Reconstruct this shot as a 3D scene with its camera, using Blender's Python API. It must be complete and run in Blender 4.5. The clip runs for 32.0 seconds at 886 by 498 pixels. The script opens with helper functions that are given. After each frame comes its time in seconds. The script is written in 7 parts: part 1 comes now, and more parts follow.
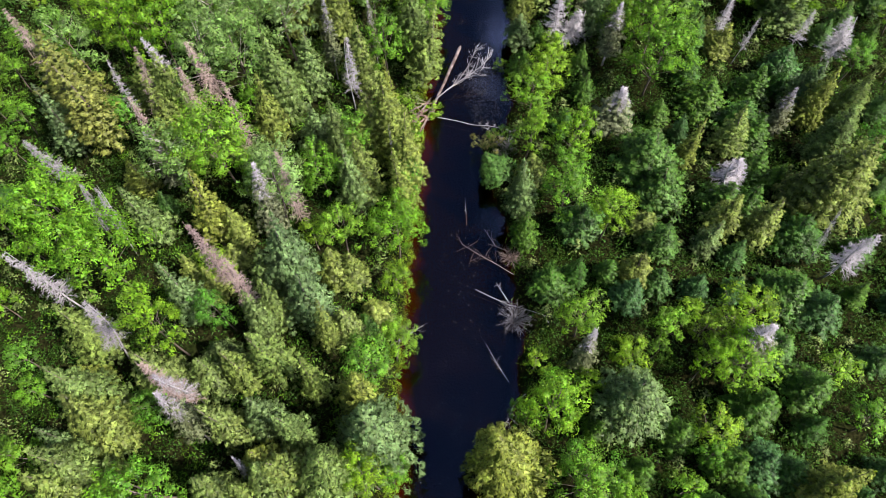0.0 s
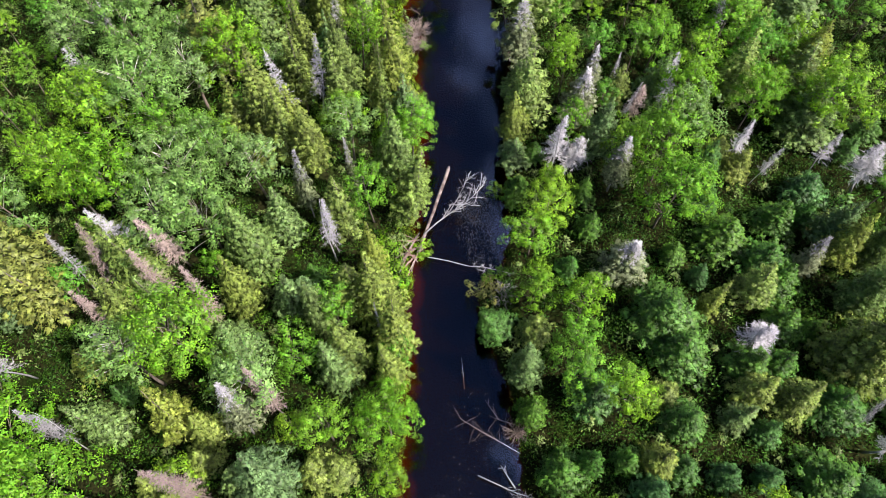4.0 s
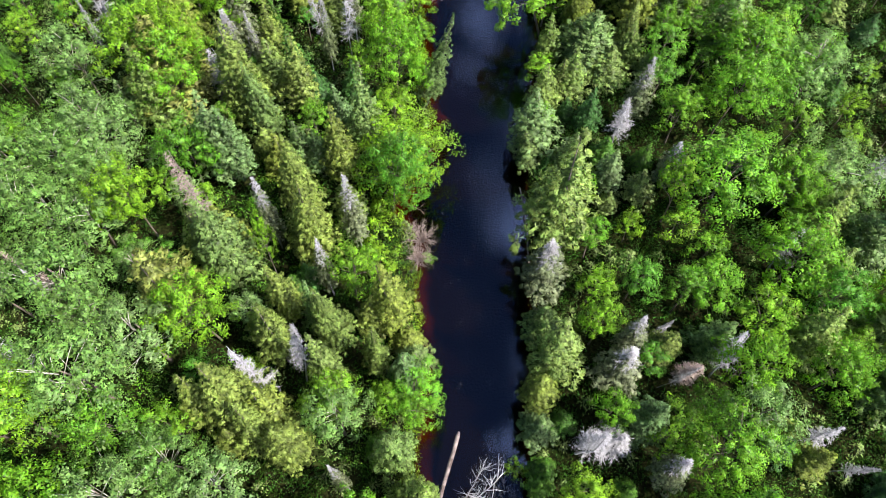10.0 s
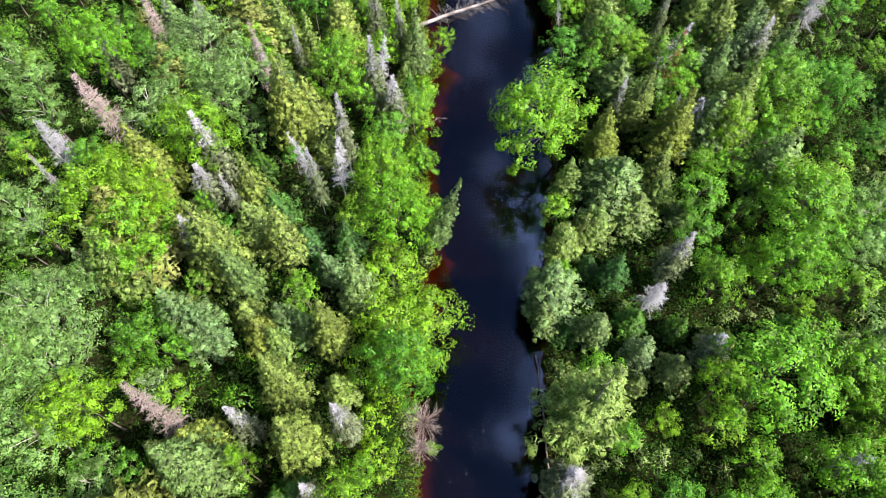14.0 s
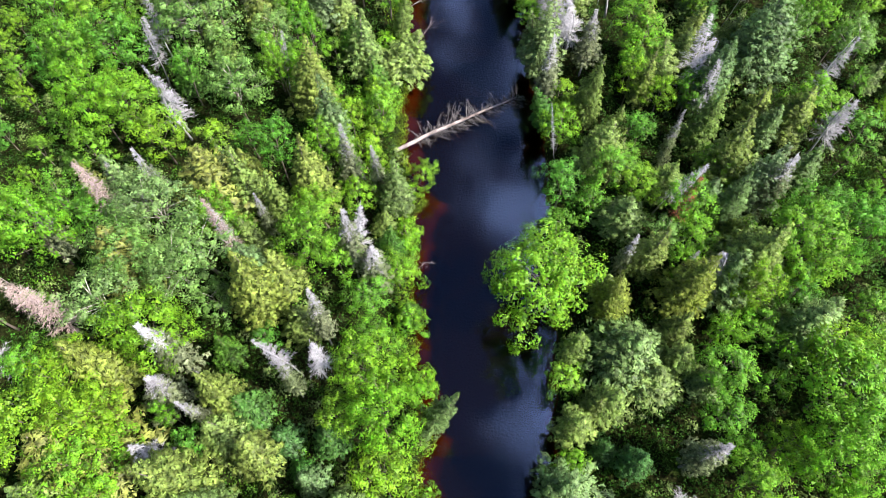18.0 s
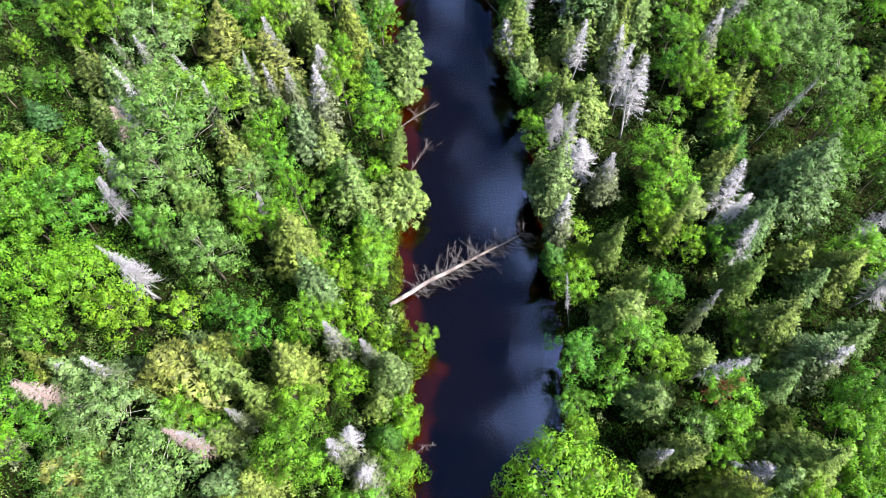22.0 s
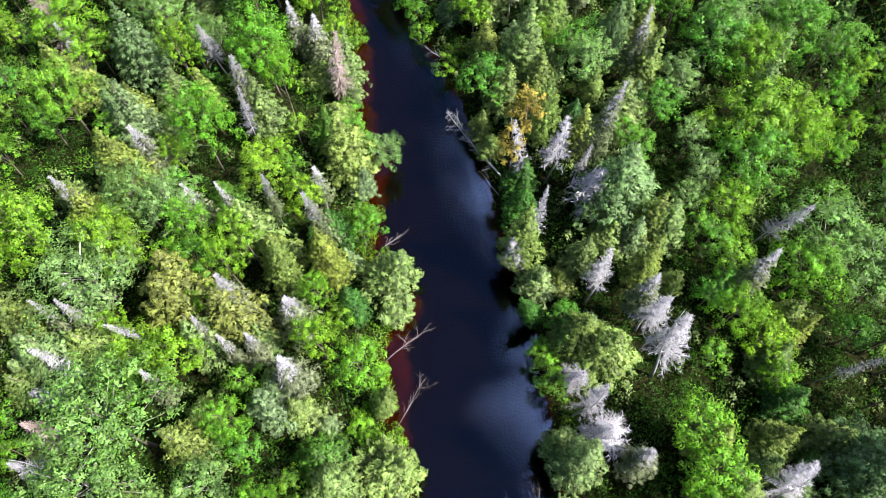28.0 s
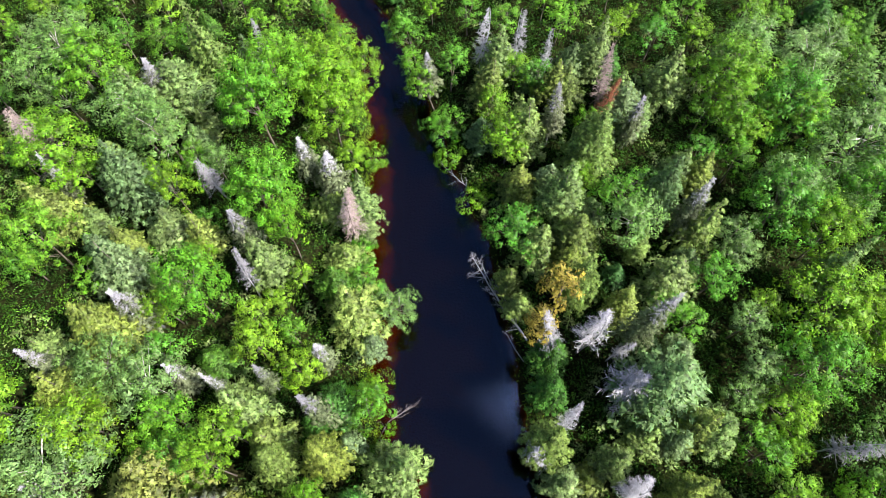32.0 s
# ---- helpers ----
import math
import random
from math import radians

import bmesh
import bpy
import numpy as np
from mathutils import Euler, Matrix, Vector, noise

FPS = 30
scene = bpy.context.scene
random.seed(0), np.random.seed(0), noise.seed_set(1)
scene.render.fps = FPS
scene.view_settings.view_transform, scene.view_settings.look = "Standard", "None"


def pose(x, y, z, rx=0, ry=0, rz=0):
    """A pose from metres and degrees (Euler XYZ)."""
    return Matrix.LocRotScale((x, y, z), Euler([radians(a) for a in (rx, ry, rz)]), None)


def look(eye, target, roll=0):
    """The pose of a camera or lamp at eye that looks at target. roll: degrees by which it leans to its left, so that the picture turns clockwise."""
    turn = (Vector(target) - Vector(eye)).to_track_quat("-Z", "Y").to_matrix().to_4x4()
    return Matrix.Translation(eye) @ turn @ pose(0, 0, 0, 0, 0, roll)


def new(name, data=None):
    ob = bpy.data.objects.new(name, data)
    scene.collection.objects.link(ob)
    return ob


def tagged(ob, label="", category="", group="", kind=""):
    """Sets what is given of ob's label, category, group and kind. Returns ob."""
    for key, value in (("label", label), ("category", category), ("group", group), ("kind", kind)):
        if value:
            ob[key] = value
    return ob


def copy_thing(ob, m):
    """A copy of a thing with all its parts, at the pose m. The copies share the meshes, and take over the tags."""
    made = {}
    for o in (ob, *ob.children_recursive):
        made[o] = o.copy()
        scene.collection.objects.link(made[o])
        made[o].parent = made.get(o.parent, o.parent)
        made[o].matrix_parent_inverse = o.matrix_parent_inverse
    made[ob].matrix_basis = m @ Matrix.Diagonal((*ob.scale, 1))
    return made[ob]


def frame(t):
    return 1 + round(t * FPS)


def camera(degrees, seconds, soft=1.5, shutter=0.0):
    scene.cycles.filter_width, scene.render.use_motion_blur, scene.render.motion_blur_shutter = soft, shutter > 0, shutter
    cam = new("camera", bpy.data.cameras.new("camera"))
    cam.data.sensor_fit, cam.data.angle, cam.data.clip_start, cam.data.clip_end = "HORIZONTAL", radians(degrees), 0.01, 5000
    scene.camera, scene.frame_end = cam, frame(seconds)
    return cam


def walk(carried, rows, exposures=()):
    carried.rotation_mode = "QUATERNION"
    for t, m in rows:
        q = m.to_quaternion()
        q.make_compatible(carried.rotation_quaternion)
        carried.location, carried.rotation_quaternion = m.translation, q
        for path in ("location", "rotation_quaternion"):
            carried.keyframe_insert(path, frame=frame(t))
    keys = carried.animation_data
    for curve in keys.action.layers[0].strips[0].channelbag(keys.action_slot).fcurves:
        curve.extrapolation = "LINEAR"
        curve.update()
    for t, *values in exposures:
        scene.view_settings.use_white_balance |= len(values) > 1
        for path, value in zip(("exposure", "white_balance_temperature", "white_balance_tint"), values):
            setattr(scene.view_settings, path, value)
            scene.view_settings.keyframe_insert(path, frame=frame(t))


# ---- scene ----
cam = camera(66.6, 32.0, soft=0.5)
METRES, EYE, TILT, LEAN, TURN = 145.0, 59.4, -62.1, 0.0, 0.0
ROWS = [
    (0.0, 0.0, 0.0, 0.0, 0.0, 0.0, -0.0),
    (0.5, -0.0007, 0.0065, 0.0133, -0.27, -0.02, 0.5),
    (1.0, -0.001, 0.0129, 0.0269, -0.51, -0.07, 1.02),
    (1.5, -0.0013, 0.0195, 0.0408, -0.71, -0.18, 1.44),
    (2.0, -0.0017, 0.026, 0.0548, -0.87, -0.3, 1.69),
    (2.5, -0.0018, 0.0326, 0.0684, -0.96, -0.37, 1.85),
    (4.5, -0.0033, 0.0599, 0.1245, -1.3, -0.72, 1.85),
    (5.0, -0.0029, 0.0672, 0.1393, -1.29, -0.84, 1.84),
    (5.5, -0.0028, 0.0745, 0.1528, -1.33, -0.75, 1.85),
    (6.0, -0.0024, 0.082, 0.1671, -1.33, -0.78, 1.86),
    (6.5, -0.0017, 0.0892, 0.1822, -1.29, -0.9, 1.87),
    (7.0, -0.0018, 0.0968, 0.1969, -1.35, -0.95, 1.87),
    (7.5, -0.0014, 0.1043, 0.2116, -1.35, -0.98, 1.86),
    (8.0, -0.0011, 0.1121, 0.2265, -1.36, -1.01, 1.85),
    (8.5, -0.0015, 0.12, 0.2417, -1.45, -1.1, 1.84),
    (9.0, -0.0014, 0.1278, 0.2572, -1.43, -1.24, 1.8),
    (9.5, -0.0018, 0.1354, 0.2714, -1.4, -1.2, 1.64),
    (10.0, -0.0017, 0.1428, 0.2863, -1.33, -1.35, 1.53),
    (10.5, -0.0018, 0.1499, 0.3004, -1.32, -1.45, 1.48),
    (11.0, -0.0016, 0.1573, 0.3147, -1.29, -1.55, 1.48),
    (11.5, -0.0009, 0.1646, 0.3293, -1.22, -1.7, 1.48),
    (12.0, -0.0002, 0.1722, 0.3436, -1.15, -1.75, 1.48),
    (12.5, 0.0, 0.1798, 0.3579, -1.14, -1.77, 1.51),
    (13.0, 0.0002, 0.1876, 0.3723, -1.15, -1.81, 1.5),
    (13.5, 0.0005, 0.1954, 0.387, -1.15, -1.91, 1.51),
    (14.0, 0.0002, 0.2032, 0.4014, -1.22, -1.95, 1.56),
    (14.5, 0.0007, 0.2108, 0.4152, -1.27, -1.93, 1.74),
    (16.5, 0.0018, 0.2401, 0.4704, -1.79, -2.18, 2.83),
    (17.0, 0.0024, 0.2472, 0.4839, -2.01, -2.28, 3.3),
    (17.5, 0.0026, 0.2542, 0.4973, -2.3, -2.34, 3.79),
    (18.0, 0.0034, 0.2611, 0.5107, -2.61, -2.46, 4.39),
    (18.5, 0.0041, 0.268, 0.5241, -2.83, -2.59, 4.79),
    (19.0, 0.0053, 0.2749, 0.5371, -2.89, -2.63, 4.98),
    (19.5, 0.007, 0.2818, 0.5504, -2.83, -2.69, 5.02),
    (20.0, 0.0081, 0.2891, 0.5635, -2.83, -2.68, 5.01),
    (20.5, 0.0095, 0.2964, 0.5777, -2.78, -2.82, 4.98),
    (21.0, 0.0104, 0.3039, 0.591, -2.8, -2.8, 5.01),
    (21.5, 0.0116, 0.3114, 0.6049, -2.84, -2.88, 5.11),
    (22.0, 0.0128, 0.3187, 0.6181, -2.95, -2.86, 5.37),
    (22.5, 0.0138, 0.3264, 0.6319, -3.13, -2.99, 5.62),
    (23.0, 0.0153, 0.3337, 0.6456, -3.23, -3.14, 5.87),
    (23.5, 0.0168, 0.3411, 0.6583, -3.32, -3.16, 6.1),
    (24.0, 0.0176, 0.3485, 0.6716, -3.53, -3.27, 6.32),
    (24.5, 0.0191, 0.3558, 0.6849, -3.63, -3.42, 6.51),
    (26.5, 0.0239, 0.3851, 0.7373, -3.95, -3.71, 6.62),
    (27.0, 0.0258, 0.3924, 0.7503, -3.94, -3.79, 6.63),
    (27.5, 0.0275, 0.4, 0.7638, -3.95, -3.86, 6.62),
    (28.0, 0.0294, 0.4077, 0.7777, -3.96, -3.97, 6.59),
    (28.5, 0.0309, 0.4152, 0.7905, -3.87, -3.92, 6.39),
    (29.0, 0.033, 0.4227, 0.8042, -3.67, -4.03, 6.11),
    (29.5, 0.0341, 0.4303, 0.8171, -3.58, -4.04, 5.83),
    (30.0, 0.0354, 0.4376, 0.8302, -3.5, -4.11, 5.57),
    (30.5, 0.0369, 0.4449, 0.8432, -3.37, -4.19, 5.32),
    (31.0, 0.0383, 0.4522, 0.8561, -3.14, -4.27, 4.91),
    (31.5, 0.04, 0.4594, 0.8689, -2.76, -4.33, 4.31),
    (32.0, 0.0415, 0.4666, 0.882, -2.22, -4.44, 3.42),
]
walk(cam, [(t, pose(0, 0, EYE, TILT, LEAN, TURN) @ pose(METRES * x, METRES * y, METRES * z, 90 + pitch, roll, yaw)) for t, x, y, z, yaw, pitch, roll in ROWS],
     exposures=[(0.0, 1.12, 6750, 18), (2.5, 1.20, 6750, 17), (5.0, 1.38, 6650, 13), (8.0, 1.42, 6550, 10), (13.0, 1.46, 6600, 10), (19.0, 1.57, 6500, 11), (24.0, 1.61, 6430, 11), (28.0, 1.53, 6430, 11), (32.0, 1.47, 6450, 11)])

# ---------------------------------------------------------------- world, sun, exposure
SUN_AZ, SUN_EL = radians(-25.0), radians(53.0)      # azimuth counted from +x towards +y
to_sun = Vector((math.cos(SUN_EL) * math.cos(SUN_AZ), math.cos(SUN_EL) * math.sin(SUN_AZ), math.sin(SUN_EL)))
sun = new("sun", bpy.data.lights.new("sun", "SUN"))
sun.data.energy, sun.data.angle, sun.data.color = 5.0, radians(0.53), (1.0, 0.95, 0.87)
sun.matrix_world = look((60, 60, 90), Vector((60, 60, 90)) - to_sun)

world = bpy.data.worlds.new("sky")
scene.world = world
world.use_nodes = True
wn, wl = world.node_tree.nodes, world.node_tree.links
wn.clear()
sky = wn.new("ShaderNodeTexSky")
sky.sky_type, sky.sun_disc = "NISHITA", False
sky.sun_elevation, sky.sun_rotation = SUN_EL, math.atan2(to_sun.x, to_sun.y)
sky.air_density, sky.dust_density, sky.ozone_density = 1.0, 0.6, 2.0
wco = wn.new("ShaderNodeTexCoord")
wmap = wn.new("ShaderNodeMapping")
wmap.inputs["Location"].default_value = (0.35, 0.1, 0.0)
wnoise = wn.new("ShaderNodeTexNoise")
wnoise.inputs["Scale"].default_value, wnoise.inputs["Detail"].default_value, wnoise.inputs["Roughness"].default_value = 8.0, 4.0, 0.5
wramp = wn.new("ShaderNodeValToRGB")
wramp.color_ramp.elements[0].position, wramp.color_ramp.elements[1].position = 0.70, 0.90
wmix = wn.new("ShaderNodeMix")
wmix.data_type = "RGBA"
wmix.inputs["B"].default_value = (24.0, 24.5, 32.0, 1)
wbg, wout = wn.new("ShaderNodeBackground"), wn.new("ShaderNodeOutputWorld")
wbg.inputs["Strength"].default_value = 0.058
wl.new(wco.outputs["Generated"], wmap.inputs["Vector"])
wl.new(wmap.outputs["Vector"], wnoise.inputs["Vector"])
wsep, wcap, wtilt, wsum = (wn.new("ShaderNodeSeparateXYZ"), *[wn.new("ShaderNodeMath") for _ in range(3)])
wcap.operation, wcap.inputs[1].default_value = "MINIMUM", 0.19
wtilt.operation, wtilt.inputs[1].default_value = "MULTIPLY", 1.7     # scattered clouds, thicker towards +x
wsum.operation = "ADD"
wl.new(wco.outputs["Generated"], wsep.inputs["Vector"])
wl.new(wsep.outputs["X"], wcap.inputs[0])
wl.new(wcap.outputs["Value"], wtilt.inputs[0])
wl.new(wtilt.outputs["Value"], wsum.inputs[0])
wl.new(wnoise.outputs["Fac"], wsum.inputs[1])
wl.new(wsum.outputs["Value"], wramp.inputs["Fac"])
wl.new(wramp.outputs["Color"], wmix.inputs["Factor"])
wl.new(sky.outputs["Color"], wmix.inputs["A"])
wl.new(wmix.outputs["Result"], wbg.inputs["Color"])
wl.new(wbg.outputs["Background"], wout.inputs["Surface"])


# ---------------------------------------------------------------- materials
def material(name):
    m = bpy.data.materials.new(name)
    m.use_nodes = True
    m.node_tree.nodes.clear()
    n, l = m.node_tree.nodes, m.node_tree.links
    return m, n, l, n.new("ShaderNodeOutputMaterial")


def ramp(n, l, fac, stops):
    r = n.new("ShaderNodeValToRGB")
    e = r.color_ramp.elements
    while len(e) < len(stops):
        e.new(0.5)
    for el, (p, c) in zip(e, stops):
        el.position, el.color = p, (*c, 1)
    l.new(fac, r.inputs["Fac"])
    return r.outputs["Color"]


def blend(n, l, kind, fac, a, b):
    mx = n.new("ShaderNodeMix")
    mx.data_type, mx.blend_type = "RGBA", kind
    for sock, v in ((mx.inputs["Factor"], fac), (mx.inputs["A"], a), (mx.inputs["B"], b)):
        if isinstance(v, (int, float)):
            sock.default_value = v
        elif isinstance(v, tuple):
            sock.default_value = (*v, 1)
        else:
            l.new(v, sock)
    return mx.outputs["Result"]


def ranged(n, l, value, lo, hi, first=0.0, last=1.0):
    r = n.new("ShaderNodeMapRange")
    r.inputs["From Min"].default_value, r.inputs["From Max"].default_value = first, last
    r.inputs["To Min"].default_value, r.inputs["To Max"].default_value = lo, hi
    l.new(value, r.inputs["Value"])
    return r.outputs["Result"]


def leafy(name, tones, through_light, gloss=0.24, per_leaf=(0.87, 1.13)):
    """Foliage: a tone from tree to tree, another from leaf to leaf, patches over the crown, painted light and dark
    lumps, light that shines through.
    """
    m, n, l, out = material(name)
    info, geo = n.new("ShaderNodeObjectInfo"), n.new("ShaderNodeNewGeometry")
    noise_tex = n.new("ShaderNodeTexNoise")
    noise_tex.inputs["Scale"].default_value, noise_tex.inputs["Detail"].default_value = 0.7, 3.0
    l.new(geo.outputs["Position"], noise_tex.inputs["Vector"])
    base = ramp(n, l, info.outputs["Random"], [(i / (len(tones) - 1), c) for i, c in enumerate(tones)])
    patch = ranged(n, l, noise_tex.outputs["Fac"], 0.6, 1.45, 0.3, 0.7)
    # Knob noise paints lit clumps and dark gaps into the leaf colour.
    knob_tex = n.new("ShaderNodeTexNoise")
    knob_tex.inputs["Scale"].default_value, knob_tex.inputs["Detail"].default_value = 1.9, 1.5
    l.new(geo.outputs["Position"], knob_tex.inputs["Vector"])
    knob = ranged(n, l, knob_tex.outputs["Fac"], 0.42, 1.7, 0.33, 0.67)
    leaf = ranged(n, l, geo.outputs["Random Per Island"], *per_leaf)
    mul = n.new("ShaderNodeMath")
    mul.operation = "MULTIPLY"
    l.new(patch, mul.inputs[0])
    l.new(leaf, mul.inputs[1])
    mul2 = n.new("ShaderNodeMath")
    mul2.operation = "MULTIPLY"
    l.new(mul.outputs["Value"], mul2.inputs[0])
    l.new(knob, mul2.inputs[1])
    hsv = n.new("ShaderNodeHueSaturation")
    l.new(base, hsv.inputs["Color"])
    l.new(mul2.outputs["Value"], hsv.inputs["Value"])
    l.new(ranged(n, l, geo.outputs["Random Per Island"], 0.485, 0.515), hsv.inputs["Hue"])
    bsdf, trans, mix = n.new("ShaderNodeBsdfPrincipled"), n.new("ShaderNodeBsdfTranslucent"), n.new("ShaderNodeMixShader")
    bsdf.inputs["Roughness"].default_value, bsdf.inputs["Specular IOR Level"].default_value = 0.52, gloss
    l.new(hsv.outputs["Color"], bsdf.inputs["Base Color"])
    warm = blend(n, l, "MULTIPLY", 1.0, hsv.outputs["Color"], (1.35, 1.55, 0.55))
    l.new(warm, trans.inputs["Color"])
    mix.inputs["Fac"].default_value = through_light
    l.new(bsdf.outputs["BSDF"], mix.inputs[1])
    l.new(trans.outputs["BSDF"], mix.inputs[2])
    l.new(mix.outputs["Shader"], out.inputs["Surface"])
    return m


def rough_solid(name, stops, scale, bump=0.3, rough=0.85, stretch=(1, 1, 1), fine=14.0, object_space=True):
    """Bark, dead wood, soil: noise at two scales for the colour, and relief."""
    m, n, l, out = material(name)
    co, mp = n.new("ShaderNodeTexCoord"), n.new("ShaderNodeMapping")
    mp.inputs["Scale"].default_value = stretch
    l.new(co.outputs["Object"], mp.inputs["Vector"])
    big, small = n.new("ShaderNodeTexNoise"), n.new("ShaderNodeTexNoise")
    for t, s in ((big, scale), (small, scale * fine)):
        t.inputs["Scale"].default_value, t.inputs["Detail"].default_value = s, 5.0
        l.new(mp.outputs["Vector"], t.inputs["Vector"])
    info = n.new("ShaderNodeObjectInfo")
    col = ramp(n, l, big.outputs["Fac"], stops)
    col = blend(n, l, "MULTIPLY", 0.8, col, ramp(n, l, small.outputs["Fac"], [(0.3, (0.45, 0.45, 0.45)), (0.7, (1.25, 1.25, 1.25))]))
    hsv = n.new("ShaderNodeHueSaturation")
    l.new(col, hsv.inputs["Color"])
    l.new(ranged(n, l, info.outputs["Random"], 0.75, 1.25), hsv.inputs["Value"])
    bsdf, bm = n.new("ShaderNodeBsdfPrincipled"), n.new("ShaderNodeBump")
    bm.inputs["Strength"].default_value, bm.inputs["Distance"].default_value = bump, 0.05
    l.new(small.outputs["Fac"], bm.inputs["Height"])
    l.new(bm.outputs["Normal"], bsdf.inputs["Normal"])
    l.new(hsv.outputs["Color"], bsdf.inputs["Base Color"])
    bsdf.inputs["Roughness"].default_value, bsdf.inputs["Specular IOR Level"].default_value = rough, 0.25
    l.new(bsdf.outputs["BSDF"], out.inputs["Surface"])
    return m


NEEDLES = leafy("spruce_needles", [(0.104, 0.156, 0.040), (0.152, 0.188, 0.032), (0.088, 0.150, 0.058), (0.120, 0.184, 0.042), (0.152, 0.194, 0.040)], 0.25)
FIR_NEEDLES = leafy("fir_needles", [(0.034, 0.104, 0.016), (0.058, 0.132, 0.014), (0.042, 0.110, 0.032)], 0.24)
# A lighter needle tone than the spruces have, given to many conifers past y 62.
LIGHTER_NEEDLES = leafy("lighter_needles", [(0.112, 0.180, 0.064), (0.158, 0.222, 0.052), (0.120, 0.178, 0.080), (0.170, 0.228, 0.050), (0.104, 0.176, 0.062)], 0.3)
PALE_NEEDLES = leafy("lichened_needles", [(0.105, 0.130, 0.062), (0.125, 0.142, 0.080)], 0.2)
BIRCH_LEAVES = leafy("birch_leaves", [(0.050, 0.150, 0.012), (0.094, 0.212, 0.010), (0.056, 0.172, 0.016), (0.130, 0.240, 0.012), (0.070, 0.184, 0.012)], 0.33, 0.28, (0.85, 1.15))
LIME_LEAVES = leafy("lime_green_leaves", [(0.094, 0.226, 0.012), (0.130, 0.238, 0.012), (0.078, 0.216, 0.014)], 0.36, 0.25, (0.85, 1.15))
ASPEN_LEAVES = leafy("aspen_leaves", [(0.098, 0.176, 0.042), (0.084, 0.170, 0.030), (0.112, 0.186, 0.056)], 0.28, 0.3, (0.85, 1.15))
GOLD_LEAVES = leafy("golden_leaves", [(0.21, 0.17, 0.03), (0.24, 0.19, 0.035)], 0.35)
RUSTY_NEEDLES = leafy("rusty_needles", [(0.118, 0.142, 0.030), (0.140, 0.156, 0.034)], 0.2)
# Shrub tones darkened: the shade of the gaps is put into the leaf colour.
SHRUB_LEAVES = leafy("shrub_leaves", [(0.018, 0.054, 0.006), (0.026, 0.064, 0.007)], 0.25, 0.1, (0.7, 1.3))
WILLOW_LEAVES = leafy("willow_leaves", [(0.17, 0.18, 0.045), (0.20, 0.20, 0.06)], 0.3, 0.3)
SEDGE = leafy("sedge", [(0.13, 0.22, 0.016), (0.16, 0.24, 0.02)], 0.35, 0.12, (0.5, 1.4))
BARK = rough_solid("grey_brown_bark", [(0.3, (0.10, 0.075, 0.06)), (0.7, (0.19, 0.16, 0.14))], 1.2, 0.5, stretch=(1, 1, 0.3))
BIRCH_BARK = rough_solid("pale_bark", [(0.35, (0.24, 0.21, 0.17)), (0.6, (0.50, 0.47, 0.42))], 1.5, 0.3, 0.7, stretch=(1, 1, 2.5))
DEAD_WOOD = rough_solid("silvery_dead_wood", [(0.3, (0.24, 0.232, 0.245)), (0.7, (0.43, 0.42, 0.44))], 0.6, 0.3)
BROWN_DEAD = rough_solid("brown_dead_twigs", [(0.3, (0.22, 0.165, 0.145)), (0.7, (0.38, 0.30, 0.275))], 0.6, 0.3)
RUST_DEAD = rough_solid("rust_red_twigs", [(0.3, (0.20, 0.07, 0.035)), (0.7, (0.34, 0.13, 0.06))], 0.6, 0.3)
LOG_WOOD = rough_solid("bleached_log_wood", [(0.38, (0.085, 0.060, 0.054)), (0.66, (0.25, 0.205, 0.195))], 1.3, 0.5, 0.75, stretch=(1, 1, 0.15))
LOG_BROWN = rough_solid("weathered_brown_wood", [(0.3, (0.15, 0.095, 0.072)), (0.7, (0.29, 0.205, 0.165))], 0.8, 0.5, 0.8, stretch=(1, 1, 0.15))
PALE_STRANDS = rough_solid("pale_surface_strands", [(0.3, (0.05, 0.055, 0.07)), (0.7, (0.11, 0.115, 0.14))], 3.0, 0.1, 0.5)
FALLEN_WOOD = rough_solid("pinkish_dead_wood", [(0.36, (0.095, 0.072, 0.066)), (0.64, (0.30, 0.25, 0.24))], 1.5, 0.6, 0.8, stretch=(0.5, 0.5, 1))
DRY_BOUGHS = rough_solid("grey_brown_boughs", [(0.3, (0.085, 0.070, 0.064)), (0.7, (0.25, 0.225, 0.222))], 1.4, 0.3)
# Pale grey for the small flecks lying on the water.
PALE_FLECKS = rough_solid("foam", [(0.3, (0.12, 0.12, 0.135)), (0.7, (0.26, 0.26, 0.28))], 3.0, 0.1, 0.6)


# ---------------------------------------------------------------- the river's banks
LEFT_Y = (-60, 0, 15, 22, 28, 41, 49, 57, 65, 75, 81, 88, 97, 107, 115, 126, 137, 145, 154, 161, 171, 180, 187, 194, 202, 212, 230, 300)
LEFT_X = (-1, -3.5, -4, -3.8, -3.4, -2.6, -2, -1.5, -1, -1.5, -2, -0.8, 0, -0.2, 0.5, 0.5, 1.2, 1.8, 1.6, 1.2, 1, 1.8, 1.5, 1, -3, -9, -16, -40)
RIGHT_Y = (-60, 0, 12, 17, 22, 28, 34, 38, 42, 44, 46.5, 50, 57, 65, 72, 80, 88, 97, 103, 111, 118, 124, 132, 139, 146, 153, 161, 167, 173, 179, 186, 192, 198, 204, 212, 230, 300)
